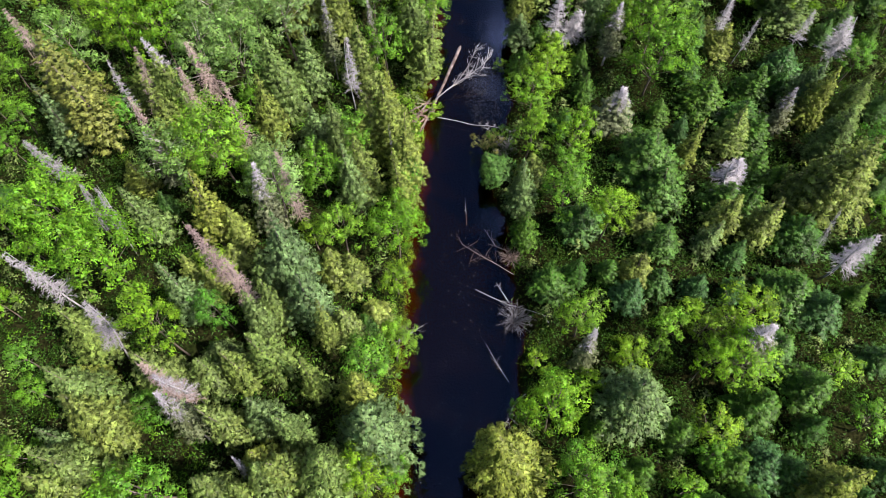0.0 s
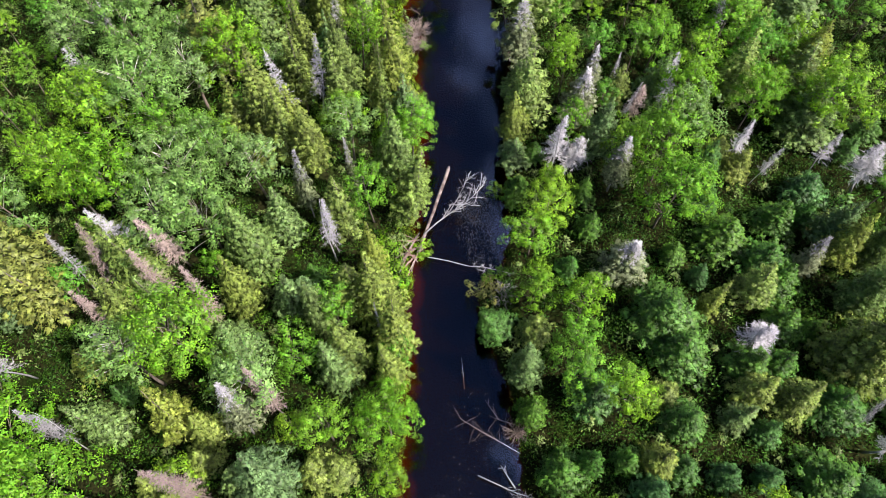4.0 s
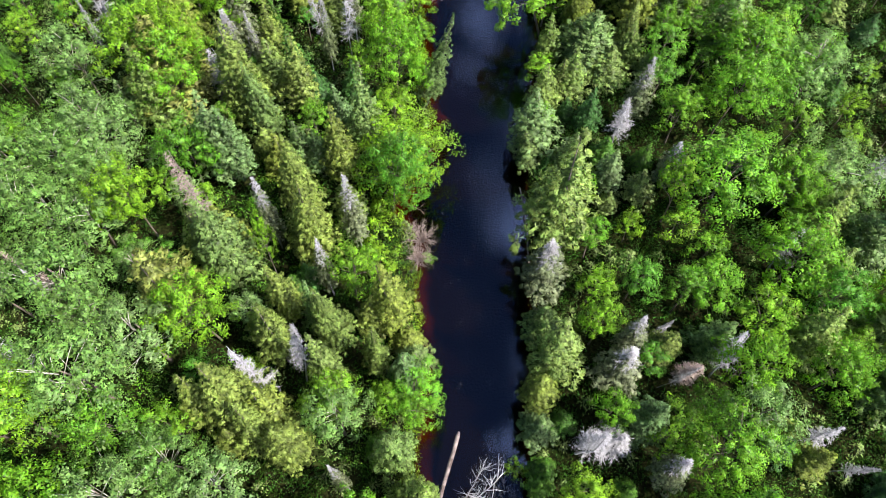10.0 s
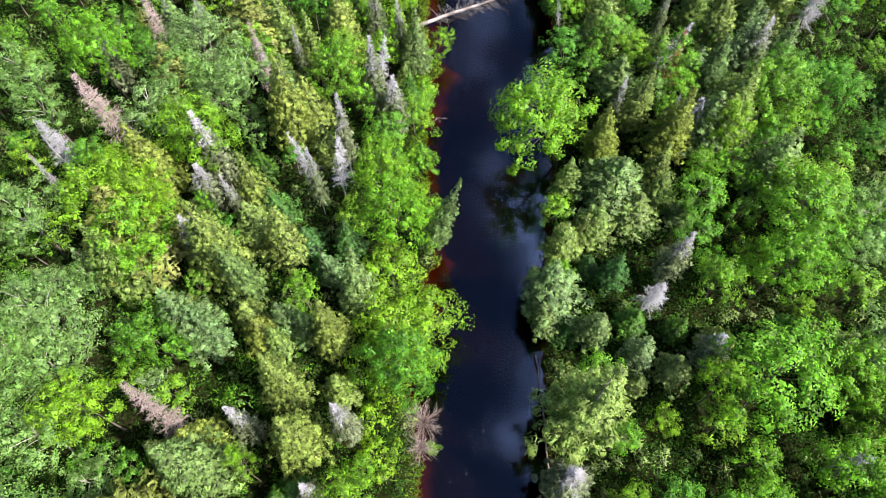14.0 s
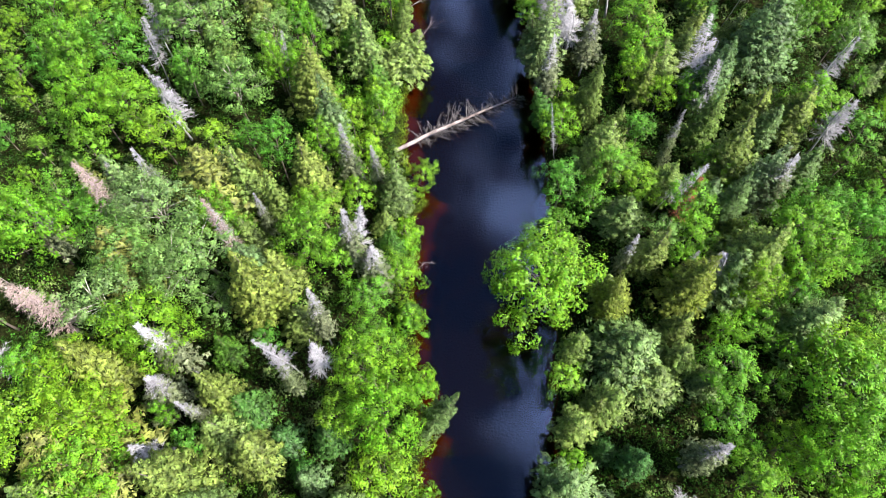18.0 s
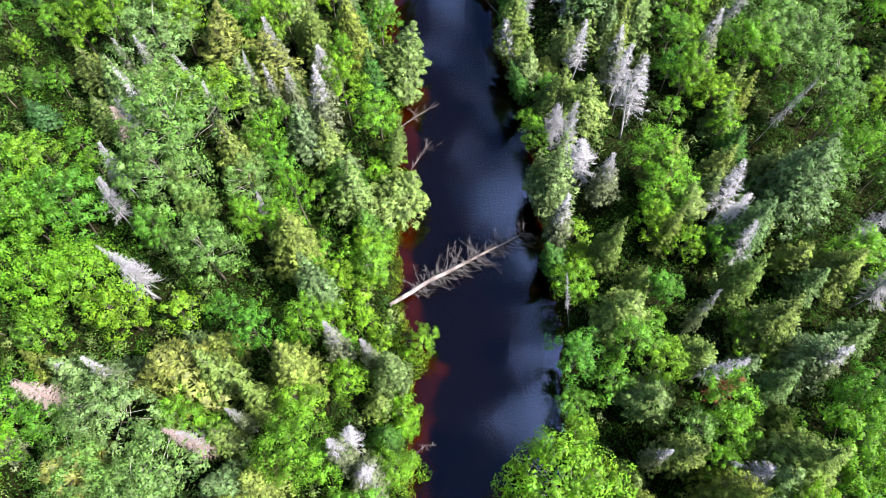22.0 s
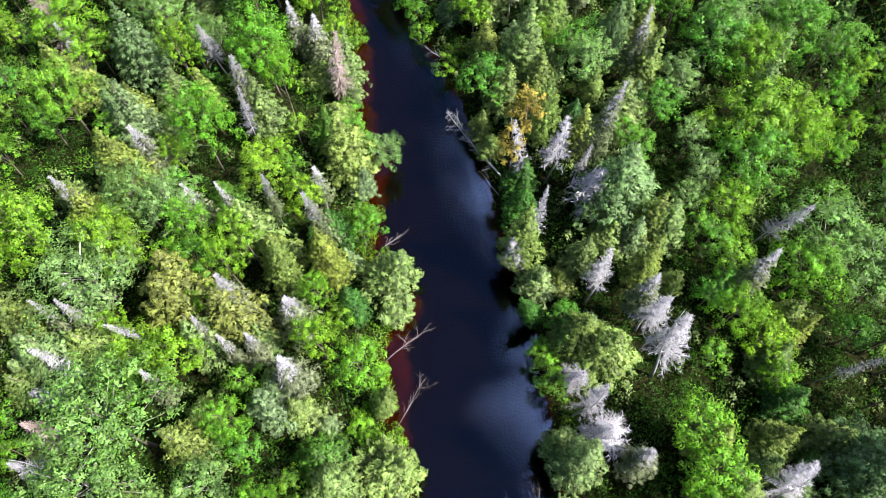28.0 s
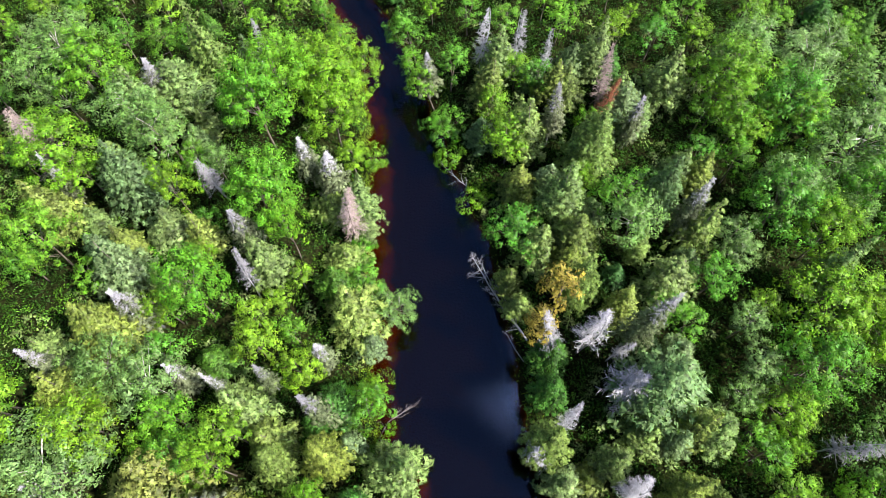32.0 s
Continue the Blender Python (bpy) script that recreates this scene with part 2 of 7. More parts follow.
RIGHT_X = (8, 5.5, 5.6, 6.5, 7.4, 6.6, 6.2, 5.2, 4.4, 4.2, 6.8, 7.8, 7.8, 9.2, 9.6, 10, 10.5, 12, 13, 14.2, 14.8, 15.2, 14.6, 15.5, 15.7, 13.9, 13.8, 13.2, 11.8, 10, 8, 6.4, 4.2, 1.5, -3, -10, -32)


def left_bank(y):
    y = np.asarray(y, float)
    bulge = sum(a * np.exp(-((y - c) / w) ** 2) for c, a, w in ((148.7, 2.3, 1.8), (164.2, 1.6, 1.8), (117.4, 1.4, 1.4), (93.6, 1.1, 1.4), (81.6, -1.4, 1.9)))
    return np.interp(y, LEFT_Y, LEFT_X) + bulge + 0.22 * np.sin(y * 1.3) + 0.16 * np.sin(y * 2.9 + 1)


def right_bank(y):
    y = np.asarray(y, float)
    return np.interp(y, RIGHT_Y, RIGHT_X) + 0.22 * np.sin(y * 1.1 + 2) + 0.16 * np.sin(y * 3.1)


def smooth(v):
    v = np.clip(v, 0, 1)
    return v * v * (3 - 2 * v)


def ground_z(x, y):
    """Height of the land above the water; below it the bed: a shallow shelf at the left bank, deep water beyond."""
    x, y = np.asarray(x, float), np.asarray(y, float)
    lb, rb = left_bank(y), right_bank(y)
    out = np.maximum(lb - x, x - rb)
    land = 0.05 + 0.45 * smooth(out / 1.0) + 1.7 * smooth((out - 1) / 9) + 0.25 * (np.sin(x * 0.9 + 1.7 * np.sin(y * 0.5)) + np.sin(y * 1.3 + x * 0.4)) * smooth(out / 5)
    shelf = 0.1 + 0.45 * smooth((y - 75) / 5) + 0.4 * smooth((y - 95) / 15) + (0.3 * np.sin(y * 0.23) + 0.2 * np.sin(y * 0.71 + 1)) * smooth((y - 80) / 5)
    from_left, from_right = x - lb, rb - x
    bed = -np.minimum(0.22 * smooth(from_left / 0.5) + 0.12 * from_left + 1.7 * smooth((from_left - shelf) / 2.4), 0.3 * smooth(from_right / 0.4) + 1.6 * np.maximum(from_right, 0))
    bed = np.maximum(bed, -2.0)
    return np.where(out > 0, land, np.minimum(bed, 0.05))


def mesh_from(name, verts, faces, mat, smooth_shade=False, normals=None):
    me = bpy.data.meshes.new(name)
    me.from_pydata([tuple(v) for v in np.asarray(verts).tolist()], [], np.asarray(faces).tolist() if not isinstance(faces, list) else faces)
    me.materials.append(mat)
    if smooth_shade:
        me.polygons.foreach_set("use_smooth", [True] * len(me.polygons))
    me.update()
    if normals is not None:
        me.normals_split_custom_set_from_vertices(np.asarray(normals).tolist())
    return me


def sheet(name, xs, ys, z, mat):
    gx, gy = np.meshgrid(xs, ys)
    v = np.stack([gx, gy, z(gx, gy)], -1).reshape(-1, 3)
    nx, ny = len(xs), len(ys)
    i = (np.arange(ny - 1)[:, None] * nx + np.arange(nx - 1)[None]).reshape(-1)
    f = np.stack([i, i + 1, i + nx + 1, i + nx], -1)
    return mesh_from(name, v, f, mat, True)


# forest floor: moss, litter and dark soil on land, rust-brown sand painted black with depth under the water
m, n, l, out = material("forest_floor")
geo = n.new("ShaderNodeNewGeometry")
sep = n.new("ShaderNodeSeparateXYZ")
l.new(geo.outputs["Position"], sep.inputs["Vector"])
t1, t2 = n.new("ShaderNodeTexNoise"), n.new("ShaderNodeTexNoise")
for t, s in ((t1, 0.35), (t2, 4.0)):
    t.inputs["Scale"].default_value, t.inputs["Detail"].default_value = s, 6.0
    l.new(geo.outputs["Position"], t.inputs["Vector"])
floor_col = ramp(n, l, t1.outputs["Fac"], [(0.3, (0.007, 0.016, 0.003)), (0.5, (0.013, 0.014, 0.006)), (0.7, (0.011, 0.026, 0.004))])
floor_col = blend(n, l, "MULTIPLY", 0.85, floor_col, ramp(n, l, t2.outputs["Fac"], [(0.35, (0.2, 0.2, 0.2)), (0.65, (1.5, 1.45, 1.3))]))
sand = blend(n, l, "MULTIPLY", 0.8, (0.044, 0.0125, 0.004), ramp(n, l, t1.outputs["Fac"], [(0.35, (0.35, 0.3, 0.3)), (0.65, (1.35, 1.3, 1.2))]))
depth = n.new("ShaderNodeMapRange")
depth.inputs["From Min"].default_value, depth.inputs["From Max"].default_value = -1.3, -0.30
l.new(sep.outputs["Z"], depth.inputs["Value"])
# Bed colour goes black with depth, standing in for light lost in deep water.
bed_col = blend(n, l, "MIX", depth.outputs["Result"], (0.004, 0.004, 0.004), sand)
wet = n.new("ShaderNodeMapRange")
wet.inputs["From Min"].default_value, wet.inputs["From Max"].default_value = 0.0, 0.14
l.new(sep.outputs["Z"], wet.inputs["Value"])
bsdf, bm = n.new("ShaderNodeBsdfPrincipled"), n.new("ShaderNodeBump")
bm.inputs["Strength"].default_value, bm.inputs["Distance"].default_value = 0.6, 0.12
l.new(t2.outputs["Fac"], bm.inputs["Height"])
l.new(bm.outputs["Normal"], bsdf.inputs["Normal"])
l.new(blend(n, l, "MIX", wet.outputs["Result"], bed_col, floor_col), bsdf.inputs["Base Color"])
bsdf.inputs["Roughness"].default_value, bsdf.inputs["Specular IOR Level"].default_value = 0.95, 0.0
l.new(bsdf.outputs["BSDF"], out.inputs["Surface"])
FLOOR = m

# tea-coloured river water: a clear tinted film over the bed, mirror-like towards the sky, with fine ripples
m, n, l, out = material("river_water")
geo, mp = n.new("ShaderNodeNewGeometry"), n.new("ShaderNodeMapping")
mp.inputs["Scale"].default_value = (1.0, 0.55, 1.0)
l.new(geo.outputs["Position"], mp.inputs["Vector"])
r1, r2, r3 = n.new("ShaderNodeTexNoise"), n.new("ShaderNodeTexNoise"), n.new("ShaderNodeTexNoise")
for t, s, d in ((r1, 0.8, 2.0), (r2, 5.0, 3.0), (r3, 0.12, 2.0)):
    t.inputs["Scale"].default_value, t.inputs["Detail"].default_value = s, d
    l.new(mp.outputs["Vector"], t.inputs["Vector"])
calm = n.new("ShaderNodeMapRange")
calm.inputs["From Min"].default_value, calm.inputs["From Max"].default_value = 0.42, 0.62
calm.inputs["To Min"].default_value, calm.inputs["To Max"].default_value = 0.25, 0.9
l.new(r3.outputs["Fac"], calm.inputs["Value"])
mulr, addr = n.new("ShaderNodeMath"), n.new("ShaderNodeMath")
mulr.operation, addr.operation = "MULTIPLY", "ADD"
l.new(r2.outputs["Fac"], mulr.inputs[0])
l.new(calm.outputs["Result"], mulr.inputs[1])
l.new(mulr.outputs["Value"], addr.inputs[0])
l.new(r1.outputs["Fac"], addr.inputs[1])
bm = n.new("ShaderNodeBump")
bm.inputs["Strength"].default_value, bm.inputs["Distance"].default_value = 0.17, 0.05
l.new(addr.outputs["Value"], bm.inputs["Height"])
fres, gl, tr, mx = n.new("ShaderNodeFresnel"), n.new("ShaderNodeBsdfGlossy"), n.new("ShaderNodeBsdfTransparent"), n.new("ShaderNodeMixShader")
fres.inputs["IOR"].default_value = 1.55
gl.inputs["Roughness"].default_value, gl.inputs["Color"].default_value = 0.03, (0.44, 0.62, 1.0, 1)
tr.inputs["Color"].default_value = (0.60, 0.42, 0.26, 1)
l.new(bm.outputs["Normal"], gl.inputs["Normal"])
l.new(bm.outputs["Normal"], fres.inputs["Normal"])
l.new(fres.outputs["Fac"], mx.inputs["Fac"])
l.new(tr.outputs["BSDF"], mx.inputs[1])
l.new(gl.outputs["BSDF"], mx.inputs[2])
l.new(mx.outputs["Shader"], out.inputs["Surface"])
WATER = m

# ---------------------------------------------------------------- land and water
far = [-1500, -800, -400, -220]
xs = np.array(far + list(np.arange(-140, -12, 4.0)) + list(np.arange(-12, 24, 0.4)) + list(np.arange(24, 150, 4.0)) + [220, 400, 800, 1500])
ys = np.array([-1300, -600, -250, -120] + list(np.arange(-60, 290, 0.8)) + [350, 500, 900, 1700])
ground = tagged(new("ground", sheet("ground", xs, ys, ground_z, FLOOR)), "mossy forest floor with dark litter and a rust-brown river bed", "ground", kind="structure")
wy = np.arange(-60, 290, 1.0)
wv, wf = [], []
for i, y in enumerate(wy):
    a, b = float(left_bank(y)) - 0.8, float(right_bank(y)) + 0.8
    wv += [(a + (b - a) * k / 8, y, 0.0) for k in range(9)]
    if i:
        wf += [[(i - 1) * 9 + k, (i - 1) * 9 + k + 1, i * 9 + k + 1, i * 9 + k] for k in range(8)]
water = tagged(new("river_water", mesh_from("river_water", wv, wf, WATER, True)), "dark tea-coloured river with calm rippled surface", "river", kind="structure")


# ---------------------------------------------------------------- shapes for trees
def kites(base, way, side, length, width, fold=0.0):
    """Leaves, needle sprays or blades: one pointed sliver each, from its base along way, as wide as width along side."""
    length, width = np.asarray(length)[:, None], np.asarray(width)[:, None]
    up = np.cross(way, side)
    return np.stack([base - side * width * 0.5, base + side * width * 0.5 + up * fold * width, base + way * length], 1).reshape(-1, 3)


def kite_faces(k):
    return np.arange(k * 3).reshape(k, 3)


def unit(v):
    return v / np.maximum(np.linalg.norm(v, axis=-1, keepdims=True), 1e-6)


def tube(points, radii, sides=6):
    """Vertices and faces of a tapered limb through points."""
    pts = np.asarray(points, float)
    v, f = [], []
    for i, (p, r) in enumerate(zip(pts, radii)):
        d = unit(pts[min(i + 1, len(pts) - 1)] - pts[max(i - 1, 0)])
        a = unit(np.cross(d, (0.3, 1, 0.2) if abs(d[2]) > 0.5 else (0, 0.1, 1)))
        b = np.cross(d, a)
        for k in range(sides):
            w = 2 * math.pi * k / sides
            v.append(p + r * (a * math.cos(w) + b * math.sin(w)))
        if i:
            o = (i - 1) * sides
            f += [[o + k, o + (k + 1) % sides, o + sides + (k + 1) % sides, o + sides + k] for k in range(sides)]
    f.append(list(range(sides))[::-1])
    f.append(list(range(len(v) - sides, len(v))))
    return v, f


def tubes(parts):
    v, f = [], []
    for a, b in parts:
        o = len(v)
        v += [tuple(p) for p in a]
        f += [[k + o for k in q] for q in b]
    return np.array(v), f


def part(name, me, parent, label="", kind=""):
    ob = new(name, me)
    ob.parent = parent
    return tagged(ob, label, kind=kind)


def conifer_needles(rng, H, R, low=0.14, high=1.0, dense=1.0, shape=1.5, droop=0.22, spray=1.0):
    """Tiers of boughs on a bulging cone, each ending in knobs of needle sprays, uneven in length, with dark gaps between the tiers."""
    C, D, Z, K = [], [], [], []
    core = []
    z = low * H
    lop, lop2 = rng.uniform(0, 6.28, 2)
    up = np.array([0, 0, 1.0])
    while z < high * H - 0.15:
        u = (H - z) / (H * (1 - low))
        tuck = 1.0 - 0.55 * max(0.0, u - 0.82) / 0.18
        reach = max(0.14, R * (1 - (1 - u) ** shape) * tuck * rng.uniform(0.84, 1.08))
        count = max(4, int(round(6.283 * reach / 0.80 * dense)))
        start = rng.uniform(0, 6.28)
        for k in range(count):
            a = start + 6.283 * k / count + rng.normal(0, 0.16)
            L = max(0.12, reach * rng.choice((rng.uniform(0.62, 1.0), rng.uniform(0.95, 1.28))) * (1 + 0.13 * math.cos(a - lop) + 0.09 * math.cos(3 * a - lop2)))
            d = np.array([math.cos(a), math.sin(a), 0.0])
            t = np.array([-d[1], d[0], 0.0])
            lift = rng.normal(0, 0.16)
            for s, grow in ((1.0, 1.0), (0.66, 1.1), (0.36, 1.1)):
                if s < 1 and L * s < (0.75 if s > 0.5 else 0.6):
                    continue
                C.append(d * (s * L) + t * rng.normal(0, 0.12 * L * (1.3 - s)) + up * (z + lift + 0.16 * L * s - (droop + 0.16) * L * s * s))
                D.append(d)
                Z.append(spray * grow * (0.16 + 0.115 * min(L, 2.2)) * rng.uniform(0.8, 1.3))
                K.append(24 if s == 1.0 else (13 if s > 0.5 else 4))
            if L > 0.45:
                core.append((z - 0.15, L, d, t))
        z += rng.uniform(0.46, 0.70) * (0.5 + 0.5 * u) / dense ** 0.5
    K = np.array(K)
    C, D, Z = np.repeat(np.array(C), K, 0), np.repeat(np.array(D), K, 0), np.repeat(np.array(Z), K)
    m_ = len(C)
    n_ = unit(rng.normal(0, 1, (m_, 3)) + D * 0.75 + up * 0.6)
    ln = Z * rng.uniform(0.55, 0.9, m_)
    way = unit(np.cross(n_, rng.normal(0, 1, (m_, 3))) + D * 0.8 - up * 0.15)
    p = C + n_ * (Z * rng.uniform(0.55, 1.0, m_))[:, None] * np.array([1, 1, 0.72]) - way * ln[:, None] * 0.45
    P, W, S, N, LN, WD = [p], [way], [unit(np.cross(way, n_))], [unit(n_ * 0.75 + D * 0.55 + up * 0.34)], [ln], [ln * rng.uniform(0.34, 0.56, m_)]
    for z, L, d, t in core:
        w = unit(d + t * rng.normal(0, 0.2) - up * droop * 0.5)
        P.append(np.array([[0, 0, z]]))
        W.append(w[None])
        S.append(unit(np.cross(w, up + d * 0.3))[None])
        N.append(unit(d + up * 0.3)[None])
        LN.append(np.array([L * 0.7]))
        WD.append(np.array([min(0.8, 0.3 + 0.26 * L)]))
    k = 16
    way = unit(np.stack([rng.normal(0, 0.45, k), rng.normal(0, 0.45, k), np.full(k, 0.9)], 1))
    face = unit(rng.normal(0, 1, (k, 3)))
    P.append(np.stack([rng.normal(0, 0.05, k), rng.normal(0, 0.05, k), high * H - rng.uniform(0.1, 0.9, k)], 1))
    W.append(way)
    S.append(unit(np.cross(way, face)))
    N.append(unit(face * np.array([1, 1, 0]) + up * 0.5))
    LN.append(np.full(k, 0.34))
    WD.append(np.full(k, 0.15))
    base = np.concatenate(P)
    v = kites(base, np.concatenate(W), np.concatenate(S), np.concatenate(LN), np.concatenate(WD))
    return v, kite_faces(len(base)), np.repeat(np.concatenate(N), 3, 0)


def bare_boughs(rng, H, R, low, high, dense=1.0, thick=0.026):
    """Dead boughs: thin bent sticks thick with side twigs, shorter towards the top."""
    v, f = [], []
    tb, tw, tl = [], [], []
    z = low * H
    while z < high * H:
        u = (H - z) / H
        reach = R * min(1.0, (u * 1.6) ** 0.8)
        for k in range(int(round(rng.integers(4, 7) * dense))):
            a = rng.uniform(0, 6.28)
            L = max(0.18, reach * rng.uniform(0.45, 1.1))
            d = np.array([math.cos(a), math.sin(a), 0.0])
            t = np.array([-d[1], d[0], 0.0])
            rise = rng.uniform(-0.45, 0.2)
            p0, p2 = np.array([0, 0, z]), d * L + t * rng.normal(0, 0.12 * L) + np.array([0, 0, z + rise * L * 0.5])
            o = len(v)
            q = np.array([0, 0, thick * 0.8])
            v += [p0 + q, p0 + t * thick - q * 0.5, p0 - t * thick - q * 0.5, p2]
            f += [[o, o + 1, o + 3], [o + 1, o + 2, o + 3], [o + 2, o, o + 3]]
            for j in range(5 + int(L * 9.0)):
                s = rng.uniform(0.25, 1.0)
                g = rng.choice((-1, 1)) * rng.uniform(0.4, 1.1)
                tb.append(p0 + (p2 - p0) * s)
                tw.append((d * math.cos(g) + t * math.sin(g)) + np.array([0, 0, rng.uniform(-0.6, 0.4)]))
                tl.append(rng.uniform(0.2, 0.5) * (0.6 + 0.35 * L))
        z += rng.uniform(0.24, 0.42)
    tw = unit(np.array(tw))
    o, k = len(v), len(tw)
    kv = kites(np.array(tb), tw, unit(np.cross(tw, rng.normal(0, 1, (k, 3)))), np.array(tl), np.full(k, thick * 1.15))
    return np.concatenate([np.array(v), kv]), f + (kite_faces(k) + o).tolist()


def trunk_shape(rng, H, r, top=1.0, bend=0.15, sides=7):
    zs = np.linspace(-0.35, H * top, 7)
    ph = rng.uniform(0, 6.28)
    pts = [(bend * math.sin(z * 0.35 + ph) - bend * math.sin(ph), bend * math.cos(z * 0.3 + ph) - bend * math.cos(ph), z) for z in zs]
    return tube(pts, [max(0.025, r * (1 - 0.92 * max(z, 0) / H)) * (1.25 if z < 0 else 1) for z in zs], sides)


def broadleaf_shape(rng, H, R, clumps, leaves, leaf, gap=0.0, crown_low=0.34):
    """Limbs that end in leaf clumps of uneven size; the outline is lobed and open in places."""
    mid, half = H * (1 + crown_low) / 2, H * (1 - crown_low) / 2
    lobes = [(rng.uniform(0, 6.28), rng.uniform(0.12, 0.3)) for _ in range(3)]
    wood = []
    B, W, S, LN, WD, N = [], [], [], [], [], []
    for c in range(clumps):
        el = math.asin(rng.uniform(-0.3, 1.0))
        a = c * 2.39996 + rng.normal(0, 0.3)
        lob = 1 + sum(k * math.cos((i + 2) * a - ph) for i, (ph, k) in enumerate(lobes)) * 0.6
        rad = (rng.uniform(0.78, 1.08) if c % 3 else rng.uniform(0.45, 0.75)) * (0.92 if el > 0 else 1.0)
        cx = np.array([math.cos(a) * math.cos(el) * R * lob * rad, math.sin(a) * math.cos(el) * R * lob * rad, mid + math.sin(el) * half * rad])
        cr = (0.34 + 0.085 * R) * rng.uniform(0.7, 1.35)
        if c % 7 == 0:
            root = np.array([0, 0, max(0.25 * H, cx[2] - 0.55 * math.hypot(cx[0], cx[1]) - 1.2)])
            wood.append(tube([root, (root + cx) / 2 + np.array([0, 0, 0.15]), cx], [0.05, 0.032, 0.012], 4))
        outward = unit(cx - np.array([0, 0, mid - 0.3 * half]))
        k = int(leaves * rng.uniform(0.7, 1.3) * (1 - gap * rng.uniform(0, 1)))
        pos = unit(rng.normal(0, 1, (k, 3)) + outward * 0.9) * (cr * rng.uniform(0.6, 1.08, (k, 1)))
        pos[:, 2] *= 0.55
        nrm = unit(unit(pos) * 0.8 + outward * 0.35 + np.array([0, 0, 0.6]) + rng.normal(0, 0.28, (k, 3)))
        w = unit(np.cross(nrm, rng.normal(0, 1, (k, 3))) + np.array([0, 0, -0.25]) + outward * 0.25)
        B.append(cx + pos)
        W.append(w)
        S.append(unit(np.cross(w, nrm)))
        N.append(unit(unit(pos) * 0.9 + outward * 0.3 + nrm * 0.7))
        LN.append(leaf * rng.uniform(0.75, 1.45, k))
        WD.append(leaf * rng.uniform(0.55, 0.95, k))
        k = 7
        pos = unit(rng.normal(0, 1, (k, 3)) + outward * 0.4) * (cr * rng.uniform(0.2, 0.75, (k, 1)))
        nrm = unit(unit(pos) * 0.6 + outward * 0.5 + rng.normal(0, 0.4, (k, 3)))
        w = unit(np.cross(nrm, rng.normal(0, 1, (k, 3))))
        size = cr * rng.uniform(0.42, 0.68, k)
        B.append(cx * np.array([0.9, 0.9, 0.97]) + pos - w * size[:, None] * 0.5)
        W.append(w)
        S.append(unit(np.cross(w, nrm)))
        N.append(unit(unit(pos) + outward * 0.5))
        LN.append(size)
        WD.append(size * 0.75)
    B = np.concatenate(B)
    v = kites(B, np.concatenate(W), np.concatenate(S), np.concatenate(LN), np.concatenate(WD), 0.0)
    return (v, kite_faces(len(B)), np.repeat(np.concatenate(N), 3, 0)), tubes(wood)


# ---------------------------------------------------------------- kinds of trees
MADE, COUNT = {}, {}
PLANTED = []
turn_rng = np.random.default_rng(11)


def place_tree(kind, x, y, h, r, builder, variants, H0, R0, label, category, group, lean=2.0, over=(0.0, 0.0)):
    """Builds one of each variant where it first stands, then copies it, turned and scaled to its own height and spread."""
    i = COUNT.get(kind, 0)
    COUNT[kind] = i + 1
    key = (kind, R0, i % variants)
    z = float(ground_z(x, y))
    PLANTED.append((x, y, r, h))
    tilt = turn_rng.normal(0, lean, 2)
    m = pose(x, y, max(z, 0.02), float(tilt[0]) - over[1], float(tilt[1]) + over[0]) @ pose(0, 0, 0, 0, 0, float(turn_rng.uniform(0, 360))) @ Matrix.Diagonal((r / R0, r / R0, h / H0, 1))
    edge = max(float(left_bank(y)) - x, x - float(right_bank(y)))
    size = "tall" if h > 15.5 else ("young" if h < 10.5 else "mature")
    stand = "by the water" if edge < 2.5 else ("behind the bank" if edge < 7 else "in the forest")
    if key in MADE:
        root = copy_thing(MADE[key], m)
    else:
        root = new(kind)
        builder(root, np.random.default_rng(1000 + 37 * key[2] + sum(map(ord, kind))))
        root.matrix_basis = m
        MADE[key] = root
    tagged(root, f"{size} {label} {stand}", category, group)
    return root


def leaf_mesh(name, parts, mat):
    """Foliage whose shading follows the rounded lumps that the sprays or leaves form."""
    v, f, nrm = parts
    tri = np.array(v).reshape(-1, 3, 3)
    turned = (np.cross(tri[:, 1] - tri[:, 0], tri[:, 2] - tri[:, 0]) * np.asarray(nrm).reshape(-1, 3, 3)[:, 0]).sum(1) < 0
    tri[turned] = tri[turned][:, [1, 0, 2]]
    return mesh_from(name, tri.reshape(-1, 3), f, mat, True, nrm)


def build_spruce(root, rng):
    part("trunk", mesh_from("trunk", *trunk_shape(rng, 14, 0.15, 0.97), BARK, True), root)
    part("crown", leaf_mesh("crown", conifer_needles(rng, 14, 2.2, shape=rng.uniform(1.05, 1.6), droop=0.28), NEEDLES), root)


def build_broad_fir(root, rng):
    part("trunk", mesh_from("trunk", *trunk_shape(rng, 15, 0.18, 0.97), BARK, True), root)
    part("crown", leaf_mesh("crown", conifer_needles(rng, 15, 3.2, shape=rng.uniform(1.1, 1.6), spray=1.02, droop=0.26), NEEDLES), root)


def build_lighter(root, rng):
    part("trunk", mesh_from("trunk", *trunk_shape(rng, 14, 0.15, 0.97), BARK, True), root)
    part("crown", leaf_mesh("crown", conifer_needles(rng, 14, 2.4, shape=rng.uniform(1.0, 1.4), dense=0.9, droop=0.24), LIGHTER_NEEDLES), root)


